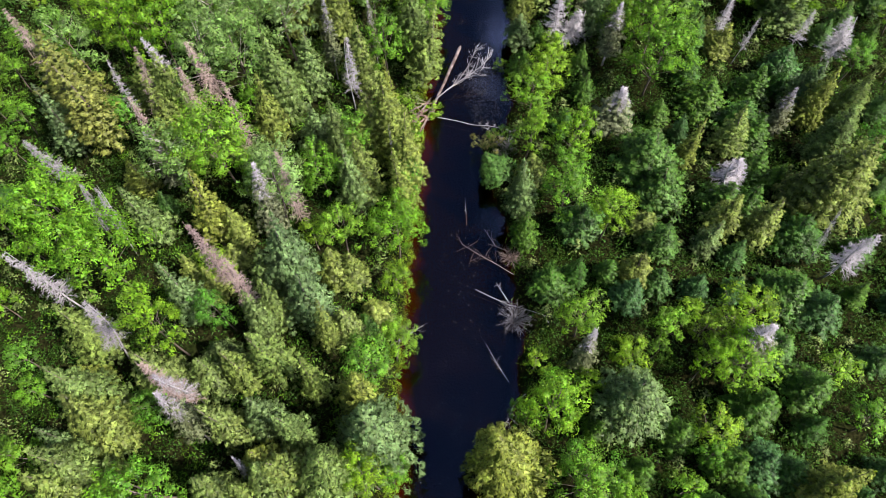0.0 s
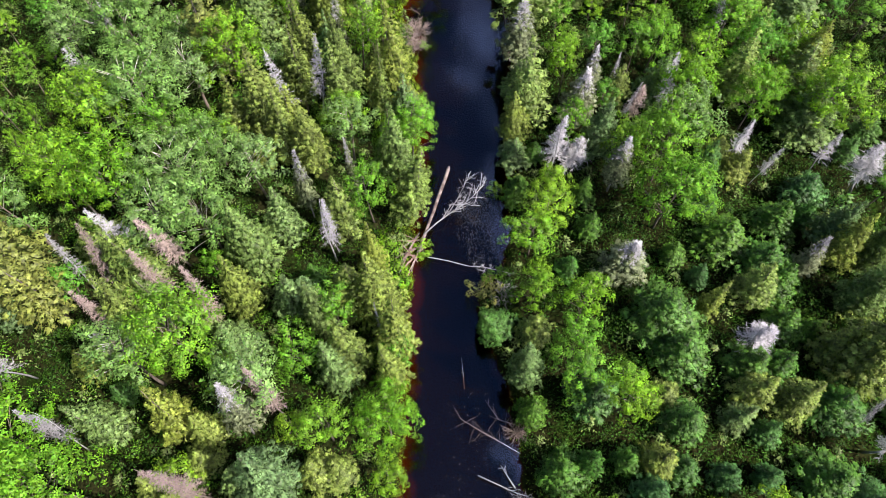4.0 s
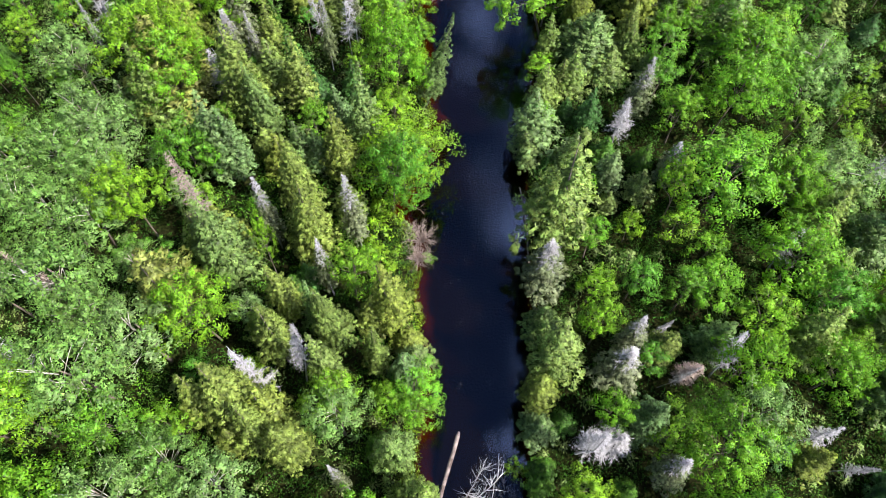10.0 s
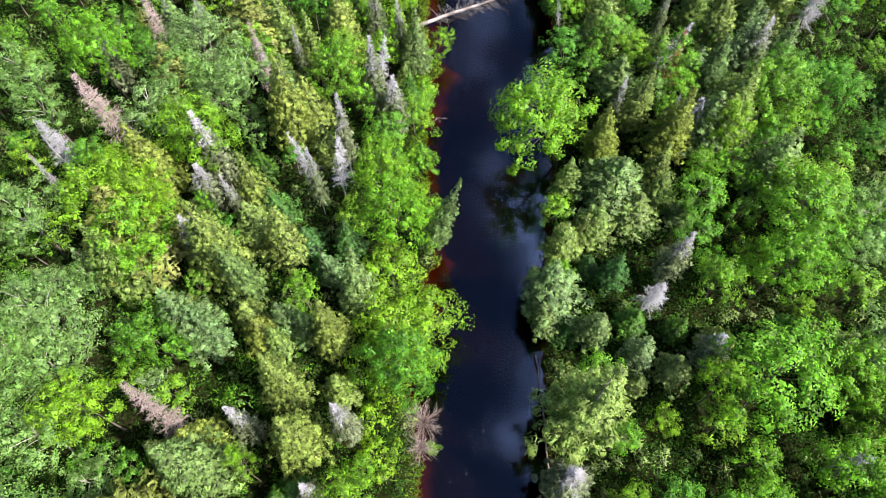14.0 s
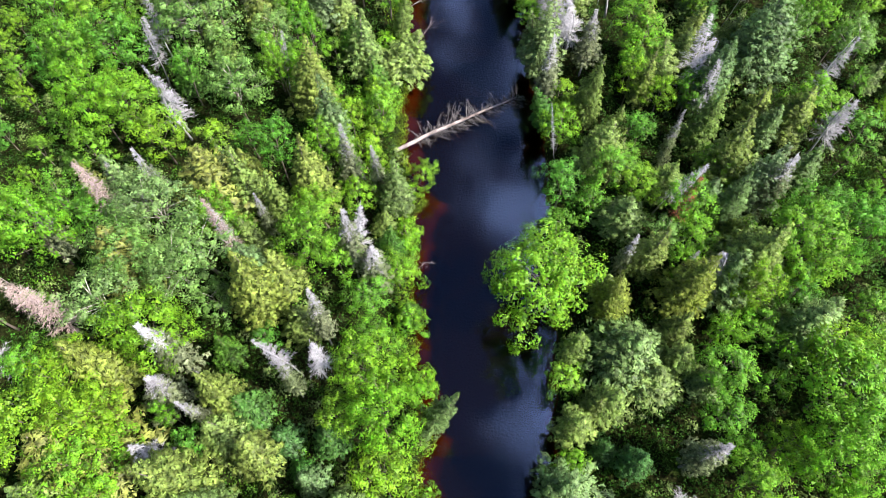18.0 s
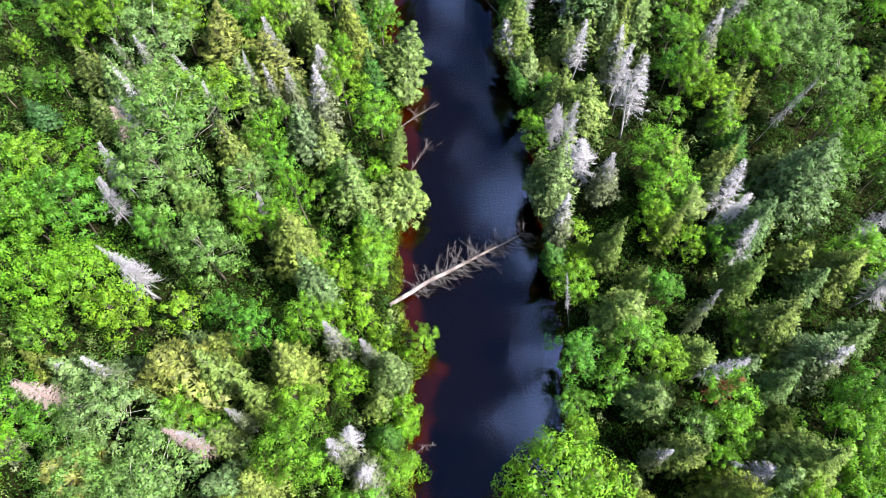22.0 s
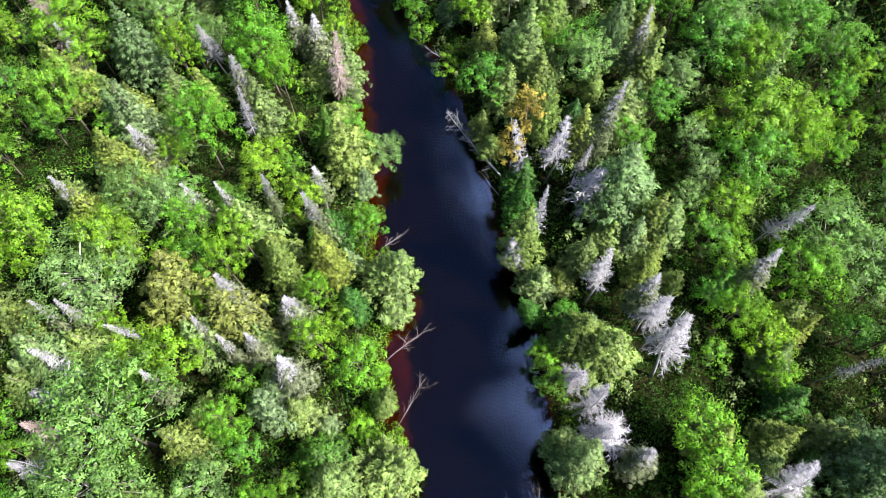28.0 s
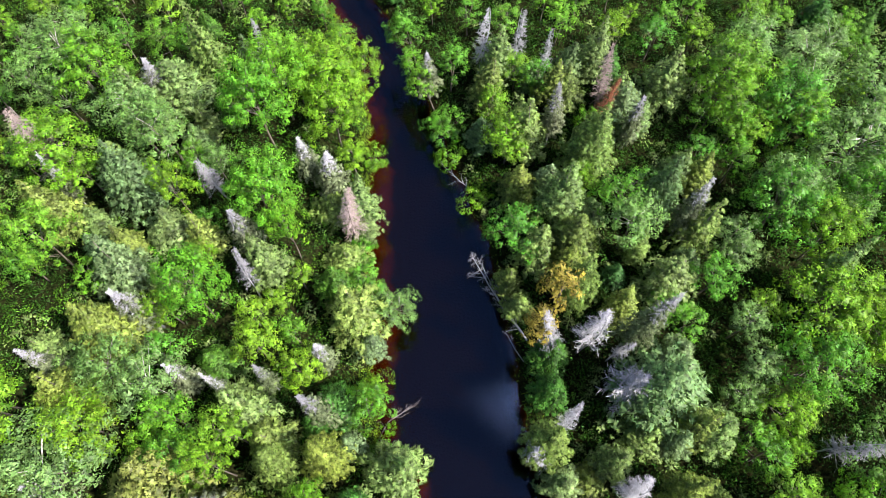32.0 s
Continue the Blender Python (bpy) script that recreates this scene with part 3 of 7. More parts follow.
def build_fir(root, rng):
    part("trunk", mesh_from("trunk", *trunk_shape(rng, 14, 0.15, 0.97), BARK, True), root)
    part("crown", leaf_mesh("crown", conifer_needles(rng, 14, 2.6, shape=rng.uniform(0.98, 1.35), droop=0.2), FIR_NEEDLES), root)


def build_pale(root, rng):
    part("trunk", mesh_from("trunk", *trunk_shape(rng, 14, 0.14), DEAD_WOOD, True), root)
    part("crown", leaf_mesh("crown", conifer_needles(rng, 14, 1.9, low=0.2, high=0.84, dense=0.9, shape=1.4), PALE_NEEDLES), root)
    part("dead_top", mesh_from("dead_top", *bare_boughs(rng, 14, 1.9, 0.64, 0.99, 2.4, 0.03), DEAD_WOOD), root, "bare silver-grey top", "stuff")


def build_dead(root, rng):
    part("trunk", mesh_from("trunk", *trunk_shape(rng, 13, 0.13, 0.99, 0.3), DEAD_WOOD, True), root)
    part("branchwork", mesh_from("branchwork", *bare_boughs(rng, 13, 1.75, 0.38, 0.99, 1.7, 0.032), DEAD_WOOD), root, "", "stuff")


def build_brown(root, rng):
    part("trunk", mesh_from("trunk", *trunk_shape(rng, 13, 0.12, 0.99, 0.2), BARK, True), root)
    part("branchwork", mesh_from("branchwork", *bare_boughs(rng, 13, 1.5, 0.26, 0.98, 1.8, 0.03), BROWN_DEAD), root, "", "stuff")


def build_rusty(root, rng):
    part("trunk", mesh_from("trunk", *trunk_shape(rng, 13, 0.12, 0.99, 0.2), BARK, True), root)
    part("branchwork", mesh_from("branchwork", *bare_boughs(rng, 13, 1.4, 0.25, 0.98, 1.9, 0.03), RUST_DEAD), root, "", "stuff")


def build_larch(root, rng):
    part("trunk", mesh_from("trunk", *trunk_shape(rng, 14, 0.14, 0.98), BARK, True), root)
    part("crown", leaf_mesh("crown", conifer_needles(rng, 14, 1.8, dense=0.9), RUSTY_NEEDLES), root)


def broadleaf_builder(leaves_mat, bark, H, R, clumps, leaves, leaf, gap, low, stem_bark=None):
    def build(root, rng):
        crown, wood = broadleaf_shape(rng, H, R, clumps, leaves, leaf, gap, low)
        stem = part("trunk", mesh_from("trunk", *trunk_shape(rng, H, 0.13 * H / 12, 0.8, 0.2), stem_bark or bark, True), root)
        part("limbwork", mesh_from("limbwork", *wood, bark, True), stem, "", "stuff")
        part("crown", leaf_mesh("crown", crown, leaves_mat), root)
    return build


build_birch = broadleaf_builder(BIRCH_LEAVES, BARK, 13.5, 3.0, 74, 42, 0.175, 0.3, 0.2)
build_alder_tree = broadleaf_builder(BIRCH_LEAVES, BARK, 11, 2.0, 42, 36, 0.165, 0.3, 0.18)
build_lime = broadleaf_builder(LIME_LEAVES, BARK, 13.5, 3.0, 78, 42, 0.18, 0.25, 0.2)
build_aspen = broadleaf_builder(ASPEN_LEAVES, BIRCH_BARK, 16, 3.2, 84, 42, 0.17, 0.25, 0.26, BARK)
build_large_birch = broadleaf_builder(BIRCH_LEAVES, BARK, 13.5, 4.4, 128, 48, 0.18, 0.3, 0.2)
build_large_lime = broadleaf_builder(LIME_LEAVES, BARK, 13.5, 4.4, 132, 48, 0.185, 0.25, 0.2)
build_large_aspen = broadleaf_builder(ASPEN_LEAVES, BIRCH_BARK, 16, 4.6, 140, 48, 0.17, 0.25, 0.26, BARK)
build_willow = broadleaf_builder(WILLOW_LEAVES, BARK, 3, 1.8, 22, 40, 0.17, 0.5, 0.1)
build_gold = broadleaf_builder(GOLD_LEAVES, BARK, 10, 1.35, 30, 34, 0.15, 0.3, 0.35)
build_alder = broadleaf_builder(LIME_LEAVES, BARK, 3, 1.6, 20, 40, 0.18, 0.4, 0.1)


def lighter_spruce(x, y, h, r, *over):
    place_tree("white_spruce", x, y, h, r, build_lighter, 7, 14, 2.4, "grey-green spruce with paler needles", "spruce", "white spruces of the forest", 1.8, over or (0, 0))


def spruce(x, y, h, r, *over):
    if r > 2.2:
        place_tree("balsam_fir", x, y, h, r, build_broad_fir, 6, 15, 3.2, "broad olive-green balsam fir, dense boughs", "fir", "firs of the forest", 1.5, over or (0, 0))
    else:
        place_tree("spruce", x, y, h, r, build_spruce, 7, 14, 2.2, "olive-green spruce with drooping boughs", "spruce", "spruces of the forest", 1.8, over or (0, 0))


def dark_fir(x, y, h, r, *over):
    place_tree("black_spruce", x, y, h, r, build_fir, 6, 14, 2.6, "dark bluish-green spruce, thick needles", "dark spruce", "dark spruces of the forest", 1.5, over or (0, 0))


def pale_spruce(x, y, h, r, *over):
    place_tree("dying_spruce", x, y, h, r, build_pale, 4, 14, 1.9, "lichen-grey spruce with bare silvery top", "dying spruce", "dying spruces of the forest", 2, over or (0, 0))


def dead_spruce(x, y, h, r, *over):
    place_tree("dead_spruce", x, y, h, r, build_dead, 5, 13, 1.5, "dead silver-grey spruce with bare branches", "dead tree", "dead trees of the forest", 5, over or (0, 0))


def brown_spruce(x, y, h, r, *over):
    place_tree("dead_brown_spruce", x, y, h, r, build_brown, 3, 13, 1.4, "dead brownish-pink spruce with dry twigs", "dead tree", "dead trees of the forest", 4, over or (0, 0))


def rusty_spruce(x, y, h, r, *over):
    place_tree("rusty_spruce", x, y, h, r, build_rusty, 1, 13, 1.4, "dead spruce with rust-red dry twigs", "dead tree", "dead trees of the forest", 4, over or (0, 0))


def larch(x, y, h, r, *over):
    place_tree("larch", x, y, h, r, build_larch, 2, 14, 1.8, "yellow-brown fading larch", "larch", "fading larches", 2, over or (0, 0))


def birch(x, y, h, r, *over):
    if r > 3.4:
        place_tree("birch", x, y, h, r, build_large_birch, 5, 13.5, 4.4, "broad bright green birch with lobed crown", "birch", "birches of the forest", 2, over or (0, 0))
    elif r > 2.0:
        place_tree("birch", x, y, h, r, build_birch, 7, 13.5, 3.0, "bright green birch with lobed crown", "birch", "birches of the forest", 2, over or (0, 0))
    else:
        place_tree("alder_tree", x, y, h, r, build_alder_tree, 6, 11, 2.0, "slim bright green alder tree", "alder", "alder trees of the forest", 2, over or (0, 0))


def maple(x, y, h, r, *over):
    if r > 3.4:
        place_tree("maple", x, y, h, r, build_large_lime, 4, 13.5, 4.4, "broad lime-green maple, spreading crown", "maple", "maples of the forest", 2, over or (0, 0))
        return
    place_tree("maple", x, y, h, r, build_lime, 5, 13.5, 3.0, "lime-green leafy maple, full crown", "maple", "maples of the forest", 2, over or (0, 0))


def aspen(x, y, h, r, *over):
    if r > 3.4:
        place_tree("aspen", x, y, h, r, build_large_aspen, 4, 16, 4.6, "broad grey-green aspen with pale limbs", "aspen", "aspens of the forest", 2, over or (0, 0))
        return
    place_tree("aspen", x, y, h, r, build_aspen, 5, 16, 3.2, "grey-green open-crowned aspen, pale limbs", "aspen", "aspens of the forest", 2, over or (0, 0))


def golden_tree(x, y, h, r, *over):
    place_tree("golden_birch", x, y, h, r, build_gold, 2, 10, 1.35, "small golden-yellow birch", "birch", "golden birches", 3, over or (0, 0))


def willow(x, y, h, r, *over):
    place_tree("willow_shrub", x, y, h, r, build_willow, 2, 3, 1.8, "pale yellow-green willow shrub", "shrub", "willows of the bank", 3, over or (0, 0))


def alder(x, y, h, r, *over):
    place_tree("alder_shrub", x, y, h, r, build_alder, 3, 3, 1.6, "low lime-green alder shrub", "shrub", "alders of the bank", 6, over or (0, 0))


# ---------------------------------------------------------------- the forest, tree by tree: x, y, height, crown radius
# Right-bank fill below y 60 is mostly dark spruce, putting shade into its colour.
maple(-35.2, 4.0, 9.2, 2.05)
dark_fir(52.1, 4.0, 7.5, 1.81)
birch(-22.6, 4.0, 8.9, 2.09)
dark_fir(13.4, 4.0, 7.7, 2.17)
maple(-46.0, 4.0, 7.6, 1.81)
dark_fir(31.4, 4.0, 8.0, 1.72)
birch(-28.9, 4.0, 7.0, 1.54)
dark_fir(17.0, 4.0, 7.7, 1.77)
birch(-38.8, 4.0, 7.3, 1.72)
birch(-18.1, 4.0, 8.1, 1.85)
dark_fir(26.9, 4.0, 8.2, 1.76)
dark_fir(8.9, 4.0, 7.4, 1.81)
birch(-12.7, 4.0, 8.8, 1.79)
dark_fir(35.9, 4.9, 8.1, 2.05)
dark_fir(55.7, 4.9, 8.4, 1.97)
maple(-7.3, 4.9, 6.8, 1.56)
dark_fir(41.3, 4.9, 8.7, 2.14)
dark_fir(45.8, 5.8, 8.7, 2.19)
birch(-42.4, 5.8, 7.8, 1.59)
dark_fir(50.3, 6.7, 8.8, 1.79)
birch(-32.5, 6.7, 9.3, 2.01)
spruce(-14.0, 6.9, 11.6, 1.55)
dark_fir(23.3, 6.9, 11.3, 2.34)
dark_fir(20.2, 6.9, 11.0, 2.36)
spruce(-16.4, 7.1, 12.0, 1.80)
birch(13.7, 7.3, 8.2, 1.37)
birch(38.6, 7.6, 8.1, 1.67)
dark_fir(32.3, 7.6, 8.3, 1.61)
birch(-20.7, 7.6, 11.7, 2.38)
birch(18.6, 7.7, 8.4, 1.60)
birch(-23.6, 7.7, 11.2, 1.97)
spruce(-27.9, 7.7, 12.6, 2.05)
spruce(-12.5, 7.8, 12.4, 2.06)
birch(10.7, 7.9, 10.4, 2.48)
spruce(28.7, 8.0, 10.9, 1.86)
birch(-38.8, 8.5, 7.8, 2.05)
maple(-5.3, 8.6, 12.0, 1.79)
spruce(-8.7, 8.6, 14.4, 2.80)
spruce(-26.2, 8.7, 13.0, 2.31)
spruce(-11.2, 8.9, 12.7, 2.09)
birch(13.1, 8.9, 8.2, 1.63)
birch(-4.2, 9.0, 12.1, 1.58, 6, 0)
dead_spruce(-15.2, 9.0, 10.5, 0.44)
dark_fir(27.0, 9.3, 11.9, 2.64)
birch(-43.3, 9.4, 9.1, 2.25)
dark_fir(35.0, 9.4, 8.4, 1.80)
dark_fir(54.8, 9.4, 7.9, 1.75)
dark_fir(42.2, 9.4, 6.7, 1.52)
spruce(6.1, 9.5, 15.0, 3.37, -10, 0)
spruce(-13.3, 9.5, 8.5, 1.90)
dark_fir(15.6, 9.5, 9.2, 1.95)
dark_fir(24.6, 9.7, 11.6, 2.67)
dark_fir(22.2, 9.8, 11.3, 2.69)
birch(20.7, 10.1, 8.3, 1.64)
dark_fir(45.8, 10.3, 7.9, 1.69)
birch(49.4, 10.3, 8.8, 2.08)
birch(-32.5, 10.3, 9.0, 1.92)
spruce(-28.3, 10.6, 12.7, 2.11)
birch(10.4, 10.6, 8.4, 1.43)
dark_fir(-36.1, 11.2, 8.0, 1.75)
spruce(-5.3, 11.4, 15.6, 3.37)
spruce(-25.7, 11.9, 13.3, 2.37)
dark_fir(18.9, 12.1, 10.7, 2.60)
dark_fir(-40.6, 12.1, 7.2, 1.63)
dark_fir(-46.0, 12.1, 7.8, 2.01)
pale_spruce(-19.2, 12.1, 12.8, 1.30)
spruce(-11.2, 12.1, 13.7, 1.70)
spruce(-16.2, 12.2, 13.5, 1.67)
birch(21.5, 12.5, 8.5, 1.90)
dark_fir(12.5, 12.7, 8.5, 1.90)
spruce(-4.3, 12.8, 6.0, 1.90)
dark_fir(29.8, 12.8, 8.5, 1.90)
birch(34.1, 13.0, 8.1, 1.90)
spruce(-13.8, 13.2, 13.3, 1.95)
birch(-22.0, 13.3, 13.0, 2.43)
maple(8.7, 13.3, 10.0, 2.38)
birch(53.9, 13.9, 8.8, 2.12)
maple(38.6, 13.9, 7.9, 1.89)
spruce(-6.7, 14.2, 14.8, 2.19)
dark_fir(25.6, 14.2, 10.6, 3.52)
spruce(14.8, 14.2, 10.3, 3.34)
spruce(-27.0, 14.2, 12.8, 2.66)
brown_spruce(-20.3, 14.4, 13.3, 1.16)
birch(6.4, 14.5, 9.4, 1.23)
spruce(-29.5, 14.8, 8.5, 1.90)
dark_fir(45.8, 14.8, 8.3, 2.07)
birch(-37.9, 14.8, 7.5, 1.71)
dead_spruce(-20.4, 15.4, 12.3, 0.93)
dark_fir(49.4, 15.7, 8.8, 1.87)
birch(-45.1, 15.7, 7.5, 1.81)
birch(-33.4, 15.7, 7.1, 1.59)
dark_fir(42.2, 15.7, 8.6, 1.78)
spruce(-10.5, 15.9, 14.2, 1.81)
maple(9.8, 16.0, 10.0, 3.32)
dark_fir(30.3, 16.0, 10.2, 3.17)
spruce(-28.3, 16.3, 8.5, 1.90)
spruce(-22.2, 16.3, 13.2, 2.10)
maple(12.1, 16.4, 11.5, 2.10)
spruce(-19.1, 16.5, 8.5, 1.90)
spruce(-16.2, 16.9, 13.4, 1.88)
maple(21.3, 17.1, 11.5, 2.22)
maple(24.2, 17.4, 11.5, 3.29)
maple(-40.6, 17.5, 7.5, 1.79)
birch(33.2, 17.5, 7.2, 1.68)
birch(-6.2, 17.6, 10.0, 2.94)
pale_spruce(11.7, 18.0, 11.5, 1.01)
spruce(-13.7, 18.2, 13.3, 2.00)
birch(-35.2, 18.4, 6.6, 1.54)
dark_fir(36.8, 18.4, 8.2, 2.28)
maple(52.1, 18.4, 8.2, 1.59)
maple(15.6, 18.5, 11.5, 3.13)
birch(8.1, 18.8, 6.0, 1.54)
pale_spruce(24.8, 18.8, 10.3, 1.76)
spruce(-18.6, 18.9, 8.5, 1.90)
dead_spruce(-27.5, 19.2, 12.0, 1.10)
dark_fir(-43.3, 19.3, 6.8, 1.59)
birch(48.5, 19.3, 8.1, 1.83)
birch(18.3, 19.3, 6.8, 1.30)
dark_fir(28.3, 19.4, 10.6, 3.41)
spruce(-28.8, 19.5, 13.3, 2.77)
maple(-22.5, 19.7, 17.5, 3.28)
birch(-4.2, 19.8, 10.0, 2.26, 1, 0)
birch(55.7, 20.2, 8.8, 1.90)
dark_fir(43.1, 20.2, 8.1, 1.61)
spruce(-9.7, 20.4, 14.0, 1.68)
spruce(-15.0, 20.9, 13.3, 1.59)
birch(19.1, 21.1, 11.5, 2.23)
birch(22.6, 21.1, 8.5, 1.53)
spruce(-8.3, 21.4, 8.5, 1.90)
maple(25.1, 21.4, 11.5, 2.91)
birch(11.9, 21.7, 11.5, 2.59)
birch(-18.6, 21.9, 13.0, 2.30)
dark_fir(51.2, 22.0, 7.3, 1.70)
birch(20.9, 22.4, 8.0, 1.31)
spruce(-11.1, 22.5, 13.6, 2.16)
spruce(-14.2, 22.5, 13.8, 1.83)
brown_spruce(-16.0, 22.6, 13.4, 1.01)
spruce(-21.4, 22.7, 13.3, 1.83)
dark_fir(-7.0, 22.7, 6.0, 1.81)
dark_fir(33.1, 22.8, 10.5, 3.35)
maple(-37.9, 22.9, 9.8, 2.16)
birch(-42.4, 22.9, 8.3, 1.59)
dark_fir(47.6, 22.9, 6.9, 1.51)
dead_spruce(-31.4, 23.3, 12.3, 1.17)
spruce(-6.2, 23.7, 6.0, 1.84)
dark_fir(40.4, 23.8, 8.4, 2.13)
birch(-26.2, 23.8, 7.8, 1.55)
dark_fir(16.5, 24.3, 9.9, 2.38)
dark_fir(30.5, 24.5, 10.0, 3.30)
birch(-46.0, 24.7, 7.7, 1.69)
dark_fir(55.7, 24.7, 8.6, 1.73)
dark_fir(36.8, 24.7, 7.8, 1.69)
spruce(-20.4, 25.1, 8.5, 1.80)
dark_fir(25.9, 25.1, 8.5, 1.90)
brown_spruce(-18.5, 25.5, 13.0, 1.05)
dark_fir(22.7, 25.5, 8.5, 1.90)
spruce(-22.2, 25.6, 8.5, 1.66)
dark_fir(49.4, 25.6, 8.0, 1.63)
spruce(-13.4, 25.8, 13.1, 2.34)
maple(-28.5, 25.9, 13.0, 3.61)
spruce(-15.5, 26.0, 8.5, 1.81)
dark_fir(19.4, 26.1, 8.0, 1.90)
maple(-4.2, 26.3, 10.0, 2.91)
dark_fir(9.8, 26.4, 9.0, 3.07)
spruce(17.3, 26.5, 7.3, 1.68)
dark_fir(43.1, 26.5, 8.5, 1.97)
birch(-20.2, 26.6, 8.5, 1.90)
dark_fir(14.9, 26.8, 7.9, 1.90)
spruce(-8.1, 26.8, 8.5, 1.87)
spruce(-9.9, 26.8, 8.5, 1.90)
dark_fir(12.0, 27.0, 11.2, 1.88)
dead_spruce(35.3, 27.1, 10.1, 1.31)
birch(53.9, 27.4, 8.0, 1.86)
birch(-41.5, 27.4, 8.3, 1.93)
birch(-46.0, 28.3, 9.4, 2.15)
spruce(-19.0, 28.4, 8.5, 1.84)
dead_spruce(34.4, 28.7, 10.0, 1.33)
dark_fir(26.8, 28.7, 8.5, 1.90)
birch(-37.9, 29.2, 7.1, 1.69)
dark_fir(38.6, 29.2, 8.3, 1.99)
maple(47.6, 29.2, 8.7, 1.73)
birch(51.2, 29.2, 8.4, 1.73)
dark_fir(20.0, 29.4, 10.0, 2.73)
maple(-33.0, 29.5, 13.0, 4.13)
dead_spruce(-29.2, 29.7, 12.0, 1.09)
spruce(24.3, 29.8, 8.2, 1.90)
birch(-9.1, 30.0, 13.0, 3.06)
birch(44.0, 30.1, 7.1, 1.75)
birch(-11.8, 30.1, 7.8, 1.60)
birch(55.7, 30.1, 7.2, 1.61)
maple(-4.2, 30.3, 10.0, 3.45)
dead_spruce(-31.1, 30.5, 12.3, 1.12)
spruce(-18.7, 30.6, 8.5, 1.72)
dark_fir(32.9, 30.6, 10.4, 3.79)
pale_spruce(-15.7, 30.6, 13.3, 1.35)
spruce(-21.0, 30.7, 13.1, 1.94)
spruce(29.1, 30.8, 8.5, 1.90)
spruce(-26.4, 30.8, 13.3, 2.02)
birch(-40.6, 31.0, 8.7, 1.76)
birch(15.0, 31.2, 11.5, 2.33)
dark_fir(7.7, 31.2, 12.0, 2.22)
spruce(26.3, 31.9, 8.5, 1.90)
dark_fir(-45.1, 31.9, 8.7, 1.92)
maple(53.0, 31.9, 7.6, 1.65)
brown_spruce(-13.2, 32.1, 13.5, 1.08)
spruce(19.0, 32.2, 6.2, 1.90)
dark_fir(13.0, 32.7, 9.7, 3.51)
dark_fir(49.4, 32.8, 8.6, 2.26)
birch(41.3, 32.8, 7.8, 1.66)
aspen(-15.2, 32.8, 13.0, 2.91)
dark_fir(44.9, 33.7, 8.6, 1.92)
dark_fir(55.7, 33.7, 7.2, 1.82)
dark_fir(-26.2, 33.7, 8.3, 1.54)
birch(15.7, 33.7, 6.5, 1.90)
spruce(36.2, 33.9, 12.2, 3.31)
birch(11.1, 33.9, 11.5, 2.86)
dark_fir(29.2, 34.3, 10.0, 2.63)
spruce(7.5, 34.4, 11.6, 2.28)
dark_fir(26.7, 34.5, 10.6, 3.20)
dark_fir(-42.4, 34.6, 10.0, 2.24)
birch(-37.9, 34.6, 9.5, 2.24)
spruce(-3.7, 34.8, 15.0, 1.88)
maple(-17.1, 34.9, 13.0, 2.63)
spruce(-8.2, 34.9, 14.4, 1.90)
spruce(33.8, 35.1, 8.5, 1.90)
aspen(-23.8, 35.1, 13.0, 2.76)
birch(-46.0, 35.5, 8.0, 1.55)
dark_fir(20.9, 35.8, 12.2, 4.00)
birch(-11.2, 35.8, 13.0, 2.94)
dead_spruce(-35.0, 36.1, 12.3, 1.42)
spruce(-7.5, 36.1, 13.2, 2.02)
dark_fir(42.2, 36.4, 7.8, 1.68)
birch(51.2, 36.4, 7.5, 1.95)
dead_spruce(27.5, 36.5, 8.8, 1.92)
spruce(-29.3, 36.7, 8.5, 1.90)
pale_spruce(-25.8, 36.8, 11.6, 1.80)
birch(-20.3, 36.9, 13.0, 4.01)
birch(12.0, 36.9, 11.5, 2.78)
birch(-3.5, 37.2, 10.0, 1.80, 2, 0)
spruce(-17.0, 37.2, 12.0, 2.59)
dark_fir(54.8, 37.3, 7.6, 1.80)
birch(46.7, 37.3, 8.6, 2.04)
dark_fir(32.9, 37.5, 8.5, 1.90)
spruce(-3.8, 37.8, 15.1, 2.04)
dark_fir(30.3, 37.8, 9.9, 2.95)
dead_spruce(-4.7, 38.3, 12.5, 0.90)
dark_fir(19.9, 38.7, 13.8, 4.00)
spruce(8.8, 38.7, 8.5, 1.90)
maple(12.5, 39.2, 11.5, 3.09)
dark_fir(5.8, 39.4, 8.9, 2.73, -18, 0)
brown_spruce(-27.5, 39.5, 11.5, 1.20)
spruce(37.6, 39.7, 11.0, 2.47)
spruce(24.2, 39.7, 10.3, 1.54)
birch(-8.6, 39.7, 13.0, 1.96)
spruce(-9.9, 39.9, 14.1, 2.23)
spruce(-25.4, 40.0, 13.7, 2.40)
maple(-42.4, 40.0, 8.2, 1.55)
birch(42.2, 40.0, 8.2, 2.23)
brown_spruce(-18.9, 40.0, 11.8, 1.29)
spruce(-20.3, 40.1, 8.5, 1.64)
spruce(-22.8, 40.3, 12.0, 2.06)
spruce(28.6, 40.8, 8.5, 1.90)
spruce(-4.7, 40.9, 13.4, 2.23)
birch(53.0, 40.9, 7.2, 1.70)
maple(-46.0, 40.9, 8.0, 1.75)
maple(47.6, 40.9, 8.4, 1.60)
spruce(-36.7, 40.9, 13.9, 2.05)
spruce(-12.5, 41.4, 8.5, 1.82)
birch(8.6, 41.5, 11.5, 2.12)
spruce(-16.8, 41.6, 13.6, 2.49)
larch(-33.4, 41.6, 13.2, 2.46)
spruce(-7.2, 41.7, 14.0, 2.41)
dark_fir(31.3, 42.2, 10.8, 3.14)
spruce(-11.7, 42.5, 8.5, 1.90)
